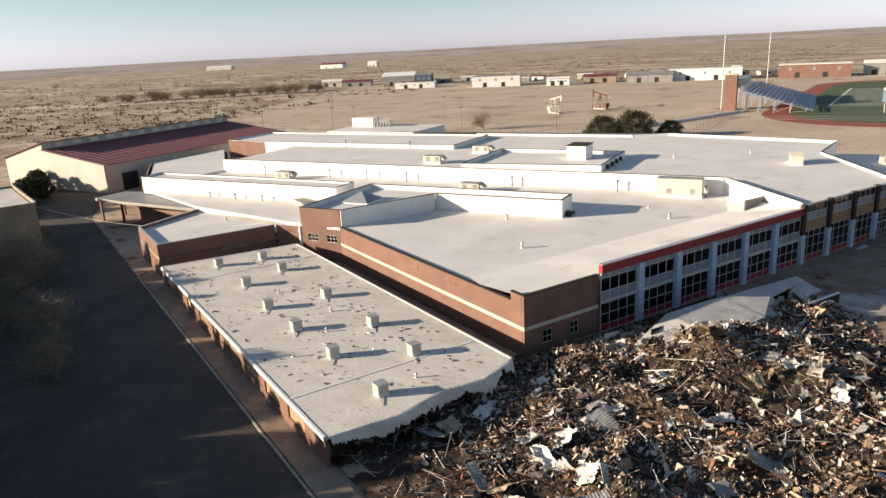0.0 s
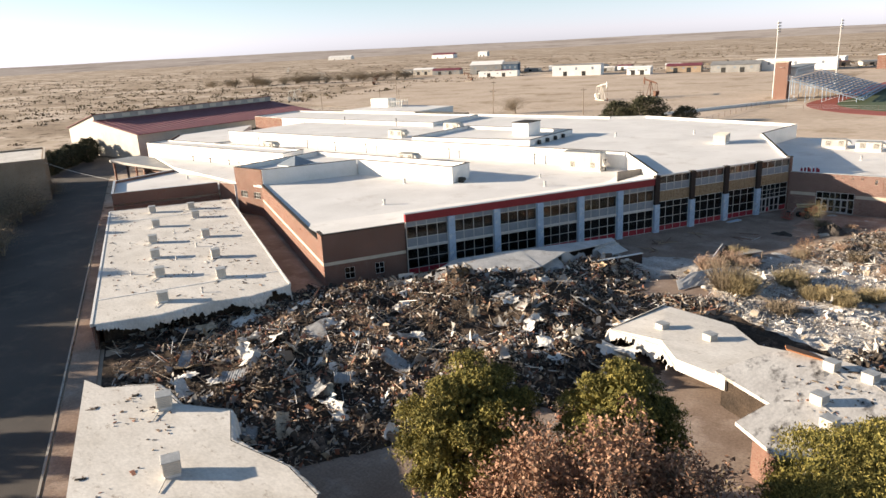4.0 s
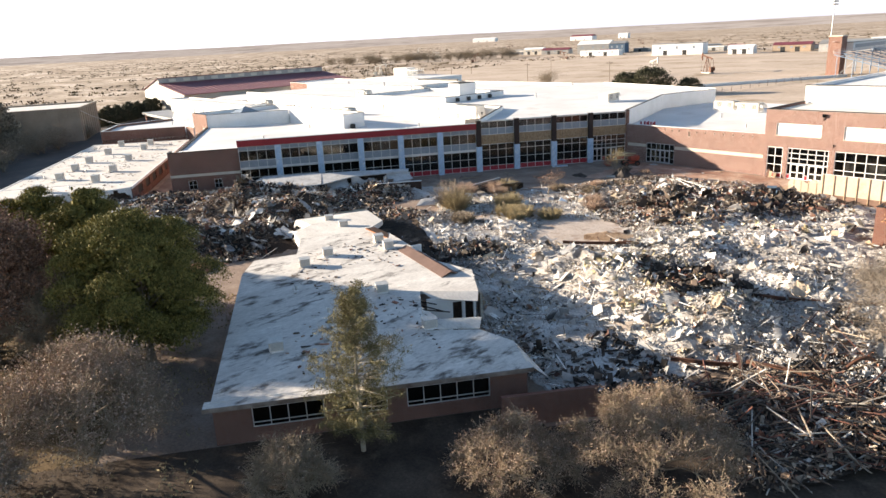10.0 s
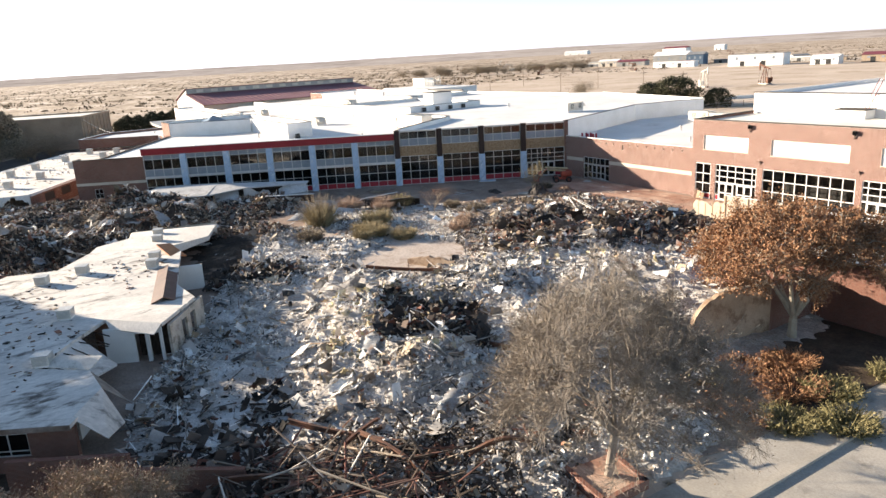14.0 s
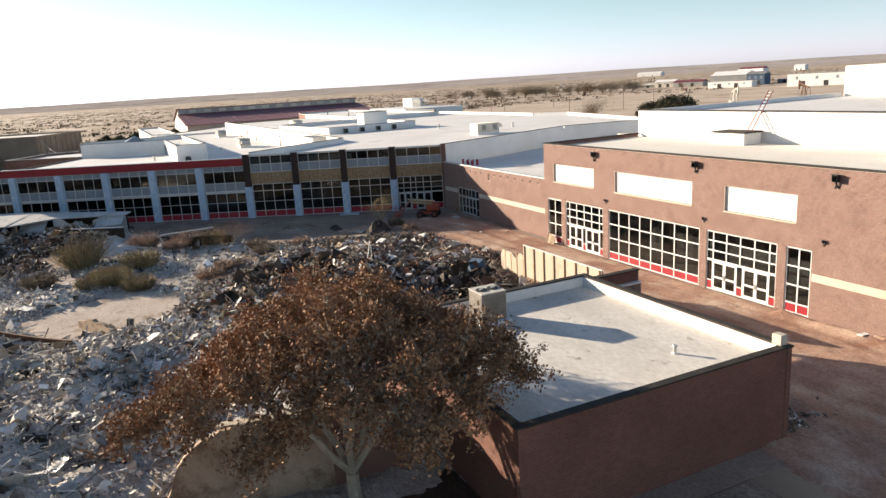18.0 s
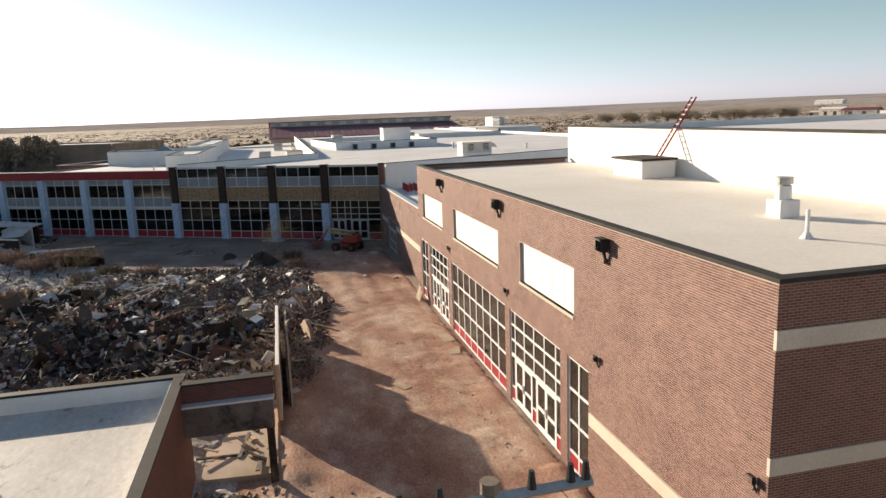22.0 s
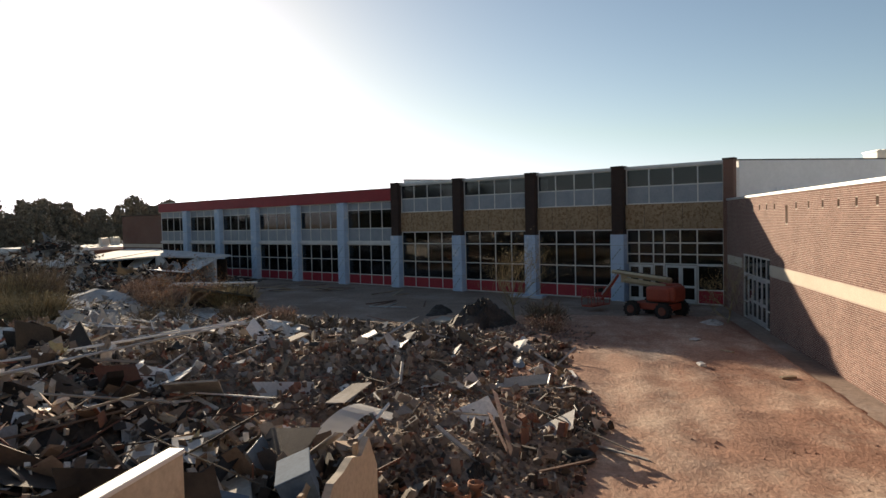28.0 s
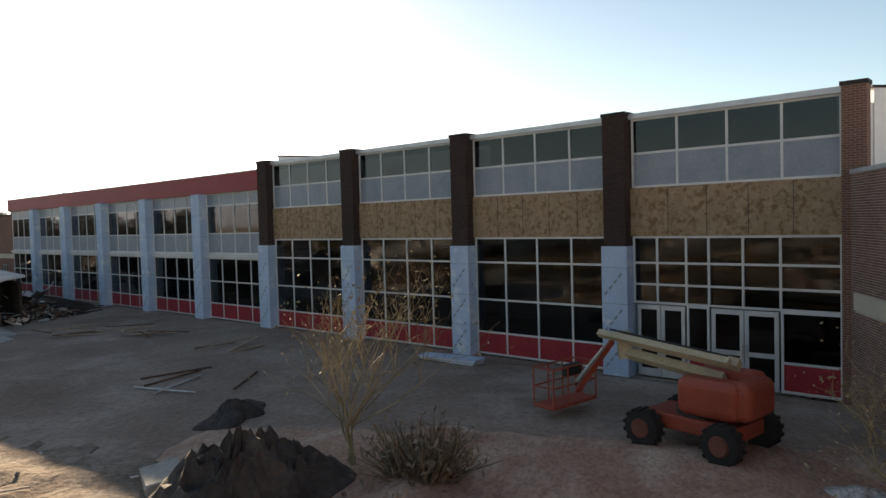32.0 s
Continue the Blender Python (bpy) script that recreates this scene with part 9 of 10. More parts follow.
lump("dirt_mound", *MW(41.5, -1.2), 2.2, 1.6, 0.6, surf("fresh red soil", (0.2, 0.075, 0.045), (0.3, 0.12, 0.075), 0.8, bs=8, depth=0.06, bump=0.7), "low mound of fresh red soil by the sagging roof", "dirt", 6, 0.3)
lump("dirt_bank", 72.5, 130.9, 3.2, 0.6, 0.35, DIRT_RED, "low bank of red dirt and clods against the brick wall", "dirt", 5, 0.4)
for i, (x, y, sx, sy, sz, a, mt, nm, lb) in enumerate((
        (31.9, 123.2, 1.15, 0.5, 0.16, 0.15, PALE_SLAB, "concrete_slab", "white broken concrete slab at the edge of the lane"),
        (20.6, 116.7, 1.3, 0.8, 0.3, 0.7, CONCRETE, "concrete_slab", "tilted grey concrete slab on the heap"),
        (21.8, 120.8, 0.9, 0.5, 0.25, 2.4, BLOCK_GREY, "concrete_slab", "tilted grey concrete slab on the heap"),
        (45.0, 117.5, 2.0, 1.4, 0.14, 0.5, CONCRETE, "concrete_slab", "broken floor slab lying on the heap"),
        (46.6, 116.2, 1.6, 1.2, 0.14, 1.2, CONCRETE, "concrete_slab", "broken floor slab lying on the heap"),
        (43.4, 115.8, 1.7, 0.9, 0.12, 2.1, PALE_SLAB, "concrete_slab", "pale broken slab lying on the heap"),
        (48.9, 130.5, 1.6, 0.7, 0.03, 0.1, PLY, "plywood_sheet", "sheet of plywood lying along the brick wall"),
        (51.4, 130.4, 1.3, 0.6, 0.03, -0.2, PLY, "plywood_sheet", "sheet of plywood lying along the brick wall"),
        (55.8, 126.4, 1.2, 0.5, 0.03, 0.5, PLY, "plywood_sheet", "small sheet of plywood in the lane"),
        (60.6, 130.6, 0.9, 0.5, 0.03, 0.5, PLY, "plywood_sheet", "sheet of plywood lying along the brick wall"),
        (75.0, 129.7, 0.5, 0.4, 0.3, 0.5, BLOCK_GREY, "rubble_chunk", "pale chunk of masonry by the wall"),
        (72.0, 130.6, 0.6, 0.45, 0.3, 1.5, PALE_SLAB, "rubble_chunk", "pale chunk of masonry by the wall"),
        (29.8, 127.8, 0.4, 0.22, 0.12, 0.3, PALE_SLAB, "rubble_chunk", "stray chunk of masonry in the lane"),
        (31.5, 130.2, 0.5, 0.2, 0.08, 1.9, PLY, "board_scrap", "scrap of board lying near the wall"),
        (27.0, 129.2, 0.6, 0.16, 0.06, 0.6, PLY, "board_scrap", "scrap of board lying near the wall"),
        (24.3, 128.4, 0.5, 0.3, 0.05, 2.6, PALE_SLAB, "board_scrap", "pale scrap of board lying in the lane"),
)):
    bm = bevel_box(-sx / 2, sx / 2, -sy / 2, sy / 2, -sz / 2, sz / 2, min(0.04, sz * 0.25), 1)
    for v in bm.verts:
        v.co += Vector(np.random.default_rng(900 + i * 40 + v.index).normal(0, 0.03, 3) * min(1, sz * 4))
    ob = solid(nm, bm, mt, lb, nm.split("_")[-1])
    z = ground_at(x, y) if y < 124.2 else 0.08
    ob.matrix_world = Matrix.Translation((x, y, z + sz / 2)) @ Matrix.Rotation(a, 4, "Z") @ Matrix.Rotation(0.18 if "tilted" in lb or "heap" in lb else 0.02, 4, "X")
for i, (x, dx, L, mt) in enumerate(((38.6, 0.5, 1.2, RUST), (39.0, 0.3, 1.0, PLY), (39.6, 0.6, 0.8, PLY))):
    ob = solid("leaning_board", bevel_box(-0.22, 0.22, -0.02, 0.02, 0, L, 0.006), mt, "board leaning against the brick front", "board")
    ob.matrix_world = Matrix.Translation((x, 130.6, 0.06)) @ Matrix.Rotation(-0.3, 4, "X") @ Matrix.Rotation(0.1 * i, 4, "Z")
# a stack of insulation boards before the glass, and a heap of lumber
stk = thing("board_stack", (7.4, 119.9, 0), "low stack of pale insulation boards before the glass front", "boards")
for k in range(4):
    bm = bevel_box(-1.3, 1.3, -0.35, 0.35, 0.05 * k, 0.05 * k + 0.045, 0.006)
    bm.transform(Matrix.Translation((7.4 + 0.03 * k, 119.9, 0.02)) @ Matrix.Rotation(TH + 1.5708 + 0.05 * k, 4, "Z"))
    part("board", bm, BLUE_FOAM if k % 2 else PALE_SLAB, stk)
for i, (p, q, nb) in enumerate(((5.5, 36.5, 9), (7.5, 33.0, 7), (4.8, 44, 4))):
    lt = thing("lumber_heap", (*MW(p, q), 0), "loose heap of boards and laths on the yard", "lumber", "lumber heaps")
    for k in range(nb):
        L = 1.4 + 1.6 * r.random()
        bm = bevel_box(-L / 2, L / 2, -0.06, 0.06, -0.02, 0.02, 0.005)
        bm.transform(Matrix.Translation((*MW(p + r.normal(0, 0.5), q + r.normal(0, 0.7)), 0.07 + 0.045 * k)) @ Matrix.Rotation(6.3 * r.random(), 4, "Z") @ Matrix.Rotation(r.normal(0, 0.06), 4, "Y"))
        part("board", bm, (TIMBER, PLY, RUST)[k % 3], lt)
# broken desk units at the lane's edge
for i, (x, y, a) in enumerate(((44.8, 119.2, 0.4), (46.1, 118.3, 1.3))):
    z = ground_at(x, y) + 0.05
    d = thing("broken_desk", (x, y, z), "overturned blue-grey school desk in the rubble", "desk", "broken desks")
    D = Matrix.Translation((x, y, z)) @ Matrix.Rotation(a, 4, "Z") @ Matrix.Rotation(0.35, 4, "X")
    for nm, bm in (("desktop", bevel_box(-0.6, 0.6, -0.3, 0.3, 0.66, 0.7, 0.01)), ("side_panel", bevel_box(-0.6, -0.56, -0.28, 0.28, 0, 0.66, 0.006)), ("side_panel", bevel_box(0.56, 0.6, -0.28, 0.28, 0, 0.66, 0.006)), ("back_panel", bevel_box(-0.56, 0.56, 0.24, 0.27, 0.2, 0.66, 0.006))):
        bm.transform(D)
        part(nm, bm, LIFT_BLUE, d)
bk = thing("bucket", (44.0, 121.6, 0), "pale plastic bucket at the foot of the heap", "bucket")
part("body", cyl(44.0, 121.6, 0.05, 0.42, 0.13, 0.16, 16), PALE_SLAB, bk)
part("rim", cyl(44.0, 121.6, 0.42, 0.45, 0.172, 0.172, 16), PALE_SLAB, bk)
part("handle", rod((43.84, 121.6, 0.4), (44.0, 121.5, 0.52), 0.008, 5), GALV, bk)
ty = thing("tyre", (40.3, 123.6, 0.1), "worn black tyre lying on the lane's edge", "tyre")
bm = bmesh.new()
for k in range(20):
    a = 2 * math.pi * k / 20
    for j in range(8):
        b = 2 * math.pi * j / 8
        rr = 0.3 + 0.09 * math.cos(b)
        bm.verts.new((40.3 + rr * math.cos(a), 123.6 + rr * math.sin(a), 0.2 + 0.1 * math.sin(b)))
bm.verts.ensure_lookup_table()
for k in range(20):
    for j in range(8):
        bm.faces.new([bm.verts[v] for v in (k * 8 + j, (k + 1) % 20 * 8 + j, (k + 1) % 20 * 8 + (j + 1) % 8, k * 8 + (j + 1) % 8)])
part("tread", bm, RUBBER, ty, smooth=True)
gt = thing("steel_grate", (34.3, 121.9, 0.1), "bent steel grate lying on the edge of the heap", "grate")
zg = ground_at(34.3, 121.9) + 0.14
for k in range(9):
    part("bar", rod((33.7 + 0.15 * k, 121.1, zg), (33.8 + 0.15 * k, 122.7, zg + 0.2), 0.022, 5), GALV, gt)
for k in (0, 1):
    part("rail", rod((33.65 + 0.1 * k, 121.1 + 1.6 * k, zg + 0.2 * k), (35.0 + 0.1 * k, 121.1 + 1.6 * k, zg + 0.2 * k), 0.03, 5), GALV, gt)
wt = thing("wire_tangle", (38.3, 123.5, 0.1), "tangle of black wire and bent tube beside the lane", "wire")
rw = np.random.default_rng(17)
for k in range(26):
    c = np.array([38.3, 123.5, 0.28]) + rw.normal(0, 1, 3) * np.array([0.4, 0.25, 0.12])
    a0, rad = rw.random() * 6.3, 0.12 + 0.25 * rw.random()
    e1, e2 = rw.normal(size=3), rw.normal(size=3)
    e1, e2 = e1 / np.linalg.norm(e1), e2 / np.linalg.norm(e2)
    pts = [c + rad * (math.cos(a0 + 0.7 * m) * e1 + math.sin(a0 + 0.7 * m) * e2) for m in range(6)]
    for p_ in pts:
        p_[2] = max(p_[2], 0.06)
    tv, tf = tubes(pts[:-1], pts[1:], [0.018] * 5, [0.018] * 5, 5)
    part("wire", fast_mesh("wire", tv, tf), BLACK, wt)
# long steel conduits and wall plates across the brown heap
for (xa, ya), (xb, yb), dz, rad in (((40.5, 108.7), (34.6, 112.6), 0.5, 0.04), ((41.6, 110.2), (34.8, 112.9), 0.42, 0.035), ((43.4, 110.0), (36.5, 112.4), 0.4, 0.03), ((37.0, 107.2), (33.6, 109.9), 0.35, 0.03)):
    za, zb = ground_at(xa, ya), ground_at(xb, yb)
    hi_ = max(za, zb, ground_at((xa + xb) / 2, (ya + yb) / 2)) + dz
    solid("conduit", rod((xa, ya, hi_ - 0.1), (xb, yb, hi_ + 0.15), rad, 6), PARAPET if rad > 0.032 else GALV, "long pale steel conduit lying across the heap", "conduit")["group"] = "conduits on the heap"
for xa, ya, w, l, rz, ry, mt, lb in ((39.7, 114.1, 1.3, 1.7, 0.4, 0.5, CONCRETE, "big grey wall plate tipped up on the heap"), (33.9, 110.3, 0.9, 1.3, 1.0, 0.4, PARAPET, "white sheet of cladding on the heap"), (36.6, 109.0, 0.6, 1.8, 0.2, 0.3, CONCRETE, "long grey plate lying on the heap"), (30.5, 115.5, 0.8, 1.2, 2.0, 0.4, PARAPET, "white sheet of cladding on the heap"), (32.5, 113.4, 0.5, 1.6, 2.6, 0.2, OCHRE_PAINT, "ochre plaster slab on the heap")):
    ob = solid("wall_plate", bevel_box(-l / 2, l / 2, -w / 2, w / 2, -0.03, 0.03, 0.01), mt, lb, "debris")
    ob["group"] = "plates on the heap"
    ob.matrix_world = Matrix.Translation((xa, ya, ground_at(xa, ya) + 0.35)) @ Matrix.Rotation(rz, 4, "Z") @ Matrix.Rotation(-ry, 4, "Y")
# what fell between the annex and the lane
sheet("broken_floor", [(58.4, 117.3), (63.4, 117.3), (63.6, 120.2), (58.8, 120.2)], 0.32, PALE_DIRT, "dusty broken floor between the annex and the standing wall", "floor")
rf = np.random.default_rng(606)
for k in range(34):
    x, y = (58.6 + 4.6 * rf.random(), 117.5 + 2.5 * rf.random()) if k < 14 else (64.6 + 12.0 * rf.random(), 117.5 + 3.2 * rf.random())
    L = 0.6 + 1.6 * rf.random()
    bm = bevel_box(-L / 2, L / 2, -0.05 - 0.1 * rf.random(), 0.06, -0.025, 0.025, 0.006)
    ob = solid("loose_board", bm, (BOARD_TAN, CHAR, SOOT_STEEL, BOARD_TAN)[k % 4], ("splintered tan board lying in the fallen bay", "charred board lying in the fallen bay", "soot-grey board lying in the fallen bay", "splintered tan board lying in the fallen bay")[k % 4], "board")
    ob["group"] = "boards of the fallen bay"
    ob.matrix_world = Matrix.Translation((x, y, (0.4 if k < 14 else 0.16) + 0.08 * rf.random())) @ Matrix.Rotation(rf.normal(0.3, 0.8), 4, "Z") @ Matrix.Rotation(rf.normal(0, 0.09), 4, "Y")
for i, (x, y, w, h, a, tl, mt, lb) in enumerate(((69.2, 119.2, 0.5, 1.5, 0.2, 0.25, CHAR, "charred door frame piece standing in the fallen bay"), (68.3, 118.5, 0.28, 1.7, 1.2, -0.15, PARAPET, "pale panel strip standing in the fallen bay"), (76.2, 117.6, 0.5, 1.6, 1.3, 0.2, PARAPET, "pale panel leaning at the annex corner"), (70.3, 119.9, 0.7, 1.7, 0.6, 0.35, CHAR, "charred sheet leaning in the fallen bay"))):
    ob = solid("wall_scrap", bevel_box(-w / 2, w / 2, -0.03, 0.03, 0, h, 0.01), mt, lb, "panel")
    ob.matrix_world = Matrix.Translation((x, y, 0.02)) @ Matrix.Rotation(a, 4, "Z") @ Matrix.Rotation(tl, 4, "X")
n = 1500
x, y = 64.4 + 13.0 * rf.random(n), 117.2 + np.abs(rf.normal(0, 1.7, n))
z = 0.04 + 0.3 * rf.random(n) ** 2 * np.exp(-(y - 117.2) / 2.0)
q = np.linalg.qr(rf.normal(size=(n, 3, 3)))[0]
half = np.stack([0.05 + 0.22 * rf.random(n) ** 3, 0.03 + 0.09 * rf.random(n), 0.01 + 0.04 * rf.random(n)], -1)
V = np.einsum("nij,nkj->nki", q, corner[None] * half[:, None]) + np.stack([x, y, z], -1)[:, None]
F = np.array([(0, 3, 2, 1), (4, 5, 6, 7), (0, 1, 5, 4), (1, 2, 6, 5), (2, 3, 7, 6), (3, 0, 4, 7)])[None] + 8 * np.arange(n)[:, None, None]
tagged(part("bay_rubble", fast_mesh("bay_rubble", V.reshape(-1, 3), F.reshape(-1, 4)), MIX_BROWN), "scorched scraps spilled from the fallen bay into the lane", "rubble", "", "stuff")
# metal cabinets torn open behind the standing wall, terracotta pipes at its foot
SLATE = surf("slate-blue enamelled steel", (0.1, 0.125, 0.15), (0.16, 0.19, 0.22), 0.9, stain=(0.22, 0.18, 0.15), ss=1.2, cut=(0.55, 0.7), rough=0.5, metal=0.2, bs=10, depth=0.006)
for i, (x, y, z, w, h, a, tilt) in enumerate(((44.6, 117.3, 0.55, 1.3, 1.5, 0.5, 0.9), (43.6, 118.1, 0.7, 1.1, 1.5, 0.2, 0.6), (45.6, 116.9, 0.5, 1.2, 1.6, -0.3, 1.1), (44.2, 116.2, 0.7, 0.9, 1.4, 1.0, 0.8))):
    pn = thing("cabinet_panel", (x, y, z), "bent slate-blue steel cabinet panel leaning in the rubble", "panel", "cabinet panels")
    PM = Matrix.Translation((x, y, z)) @ Matrix.Rotation(a, 4, "Z") @ Matrix.Rotation(tilt, 4, "X")
    for nm, bm in (("sheet", bevel_box(-w / 2, w / 2, -0.015, 0.015, -h / 2, h / 2, 0.006)), ("flange", bevel_box(-w / 2, -w / 2 + 0.03, -0.09, 0, -h / 2, h / 2, 0.006)), ("flange", bevel_box(w / 2 - 0.03, w / 2, -0.09, 0, -h / 2, h / 2, 0.006))):
        bm.transform(PM)
        part(nm, bm, SLATE, pn)
cs = bmesh.new()
for k in range(9):
    t = k / 8
    for w in (0, 1):
        cs.verts.new((42.4 - 1.9 * t, 118.2 + 0.5 * t + 0.55 * w, 1.0 + 0.35 * math.sin(2.2 * t) - 0.12 * w))
cs.verts.ensure_lookup_table()
for k in range(8):
    cs.faces.new([cs.verts[j] for j in (2 * k, 2 * k + 1, 2 * k + 3, 2 * k + 2)])
bmesh.ops.solidify(cs, geom=cs.faces[:], thickness=0.02)
solid("curved_sheet", cs, PARAPET, "curved white metal panel bent over the rubble", "panel")
TERRA = surf("terracotta pipe", (0.36, 0.15, 0.08), (0.45, 0.2, 0.11), 2.0, bs=20, depth=0.004)
for x, y, a in ((43.2, 121.3, 0.0), (43.0, 121.75, 0.2), (43.55, 121.6, -0.15)):
    tp = thing("clay_pipe", (x, y, 0.05), "short terracotta drain pipe standing on end", "pipe", "clay pipes")
    bm = bmesh.new()
    rings = [[bm.verts.new((x + q * math.cos(6.2832 * k / 14), y + q * math.sin(6.2832 * k / 14), z)) for k in range(14)] for q, z in ((0.12, 0.0), (0.12, 0.42), (0.15, 0.44), (0.15, 0.56), (0.125, 0.56), (0.1, 0.4), (0.1, 0.02))]
    for r0, r1 in zip(rings, rings[1:]):
        for k in range(14):
            bm.faces.new((r0[k], r0[(k + 1) % 14], r1[(k + 1) % 14], r1[k]))
    part("barrel", bm, TERRA, tp, smooth=True)
# pipes strewn by the glass front
for i, (p, q, a) in enumerate(((9.5, 47.5, 0.3), (9.9, 48.6, 0.5), (9.0, 46.8, -0.1), (10.6, 49.0, 1.9), (8.2, 50.0, 0.7))):
    ob = solid("pipe", rod((-1.3, 0, 0), (1.3, 0, 0), 0.035, 8), GALV if i % 2 else RUST, "loose metal pipe lying on the yard", "pipe")
    ob["group"] = "loose pipes"
    ob.matrix_world = Matrix.Translation((*MW(p, q), 0.06)) @ Matrix.Rotation(TH + a, 4, "Z")
# warning diamond on the annex
sg = thing("warning_sign", (77.52, 113.0, 1.6), "small yellow warning diamond on the annex wall", "sign")
YELLOW = surf("yellow sign paint", (0.6, 0.42, 0.05), (0.66, 0.48, 0.07), 2, rough=0.5, bs=20, depth=0.002)
bm = bevel_box(-0.01, 0.01, -0.2, 0.2, -0.2, 0.2, 0.004)
bm.transform(Matrix.Translation((77.525, 113.0, 1.6)) @ Matrix.Rotation(radians(45), 4, "X"))
part("plate", bm, YELLOW, sg)
part("marking", boxes((77.536, 77.54, 112.93, 113.07, 1.55, 1.65)), BLACK, sg)
# slanted maker's marks on the blue boards, as plain dashes
for ob in [o for o in school.children if o.name.startswith("column")]:
    w0 = ob.data.vertices[0].co + school.location
    k = round((Vector((w0.x, w0.y)) - front.P).dot(front.d) / 6.69)
    u = COLS[k] if 0 < k < 10 else COLS[9]
    for i in range(3):
        V, F = [], []
        for j in range(4):
            u0, z0 = u - 0.34 + 0.17 * j, 0.25 + 1.2 * i + 0.2 * j
            n = len(V)
            V += [front.at(a, w, z) for w in (0.4235, 0.426) for a, z in ((u0, z0), (u0 + 0.12, z0 + 0.13), (u0 + 0.08, z0 + 0.19), (u0 - 0.04, z0 + 0.06))]
            F += [tuple(n + c for c in f) for f in CUBE]
        part("marking", (V, F), GREY_PANEL, ob)

# ---- the plain ----
SCRUB = island_mix("scrub", [((0.13, 0.095, 0.055), 30), ((0.09, 0.065, 0.04), 30), ((0.18, 0.14, 0.08), 25), ((0.05, 0.045, 0.03), 15)], rough=1.0, spec=0.0)
r = np.random.default_rng(77)
N = 9000
d, a = 190 + 1500 * r.random(N) ** 1.6, radians(85) + radians(125) * r.random(N)
x, y = -60 + d * np.cos(a), 60 + d * np.sin(a)
ok = ~((x > -225) & (y < 235)) & ~((x > -300) & (x < 260) & (y > 230) & (y < 600)) & (value_noise(x, y, 0.012, 41) * 0.7 + value_noise(x, y, 0.05, 42) * 0.5 > 0.5)
x, y, d = x[ok], y[ok], d[ok]
C = np.repeat(np.stack([x, y, np.full(len(x), 0.3)], -1), 7, 0)
C += r.normal(0, 1, C.shape) * np.array([1.5, 1.5, 0.35])
C[:, 2] = np.abs(C[:, 2])
V, F = cards(C, r, (0.7, 1.9), 0.7, 0.2)
tagged(part("scrub", fast_mesh("scrub", V, F), SCRUB), "dark low scrub dotted over the plain", "scrub", "", "stuff")
for P, Q, w in (((-900, 380), (-120, 640), 5), ((-1400, 560), (-300, 620), 7), ((-620, 210), (-225, 240), 6), ((-700, 900), (500, 760), 8), ((-39, 215), (-33, 330), 4), ((-420, 150), (-260, 480), 4), ((-1200, 1100), (300, 1240), 10), ((300, 700), (900, 1900), 9)):
    f = Face(P, Q)
    sheet("dirt_track", [f.at(u, s, 0)[:2] for u, s in ((0, w / 2), (f.L, w / 2), (f.L, -w / 2), (0, -w / 2))], 0.03, PALE_DIRT, "pale dirt track across the plain", "road")
for i, (x, y, rx, ry) in enumerate(((-385, 460, 30, 20), (-520, 330, 24, 16), (-700, 560, 40, 25), (-900, 800, 50, 30), (-640, 760, 36, 24), (300, 900, 60, 30), (80, 780, 70, 22), (-310, 820, 40, 20), (-1088, 1472, 70, 40), (560, 1250, 90, 40))):
    sheet("well_pad", [(x + rx * (1 + 0.15 * math.sin(3 * k + i)) * math.cos(2 * math.pi * k / 14), y + ry * (1 + 0.15 * math.cos(2 * k + i)) * math.sin(2 * math.pi * k / 14)) for k in range(14)], 0.05, PALE_DIRT, "bare pale well pad on the plain", "ground")


def pump_jack(label, mat):
    t = thing("pump_jack", (0, 0, 0), label, "pump jack", "pump jacks")
    part("skid", boxes((-4.2, 3.0, -0.7, 0.7, 0, 0.5)), CONCRETE, t)
    for y in (-0.9, 0.9):
        for x in (-1.2, 1.2):
            part("post_leg", rod((x, y, 0.4), (0, y * 0.35, 5.6), 0.13, 6), mat, t)
    part("bearing", bevel_box(-0.35, 0.35, -0.45, 0.45, 5.5, 5.95, 0.08), mat, t)
    part("walking_beam", rod((-3.6, 0, 5.4), (3.6, 0, 6.7), 0.28, 4), mat, t)
    head = bmesh.new()
    V = [head.verts.new((3.4 + 0.9 * math.cos(b), y, 6.2 + 1.5 * math.sin(b))) for y in (-0.2, 0.2) for b in np.linspace(-1.4, 1.3, 8)]
    head.faces.new(V[:8])
    head.faces.new(V[8:][::-1])
    for i in range(8):
        head.faces.new((V[i], V[i + 8], V[8 + (i + 1) % 8], V[(i + 1) % 8]))
    part("horse_head", head, mat, t)
    part("gearbox", bevel_box(-3.9, -2.5, -0.6, 0.6, 0.5, 2.4, 0.1), mat, t)
    for y in (-0.75, 0.75):
        part("crank", bevel_box(-4.4, -2.9, y - 0.14, y + 0.14, 1.0, 2.6, 0.12), mat, t)
        part("pitman", rod((-3.5, y, 2.1), (-3.5, y * 0.5, 5.4), 0.08, 6), mat, t)
    part("bridle", rod((4.25, 0, 5.6), (4.25, 0, 0.9), 0.03, 5), BLACK, t)
    part("wellhead", cyl(4.25, 0, 0, 1.2, 0.2, 0.16, 10), RUST, t)
    return t


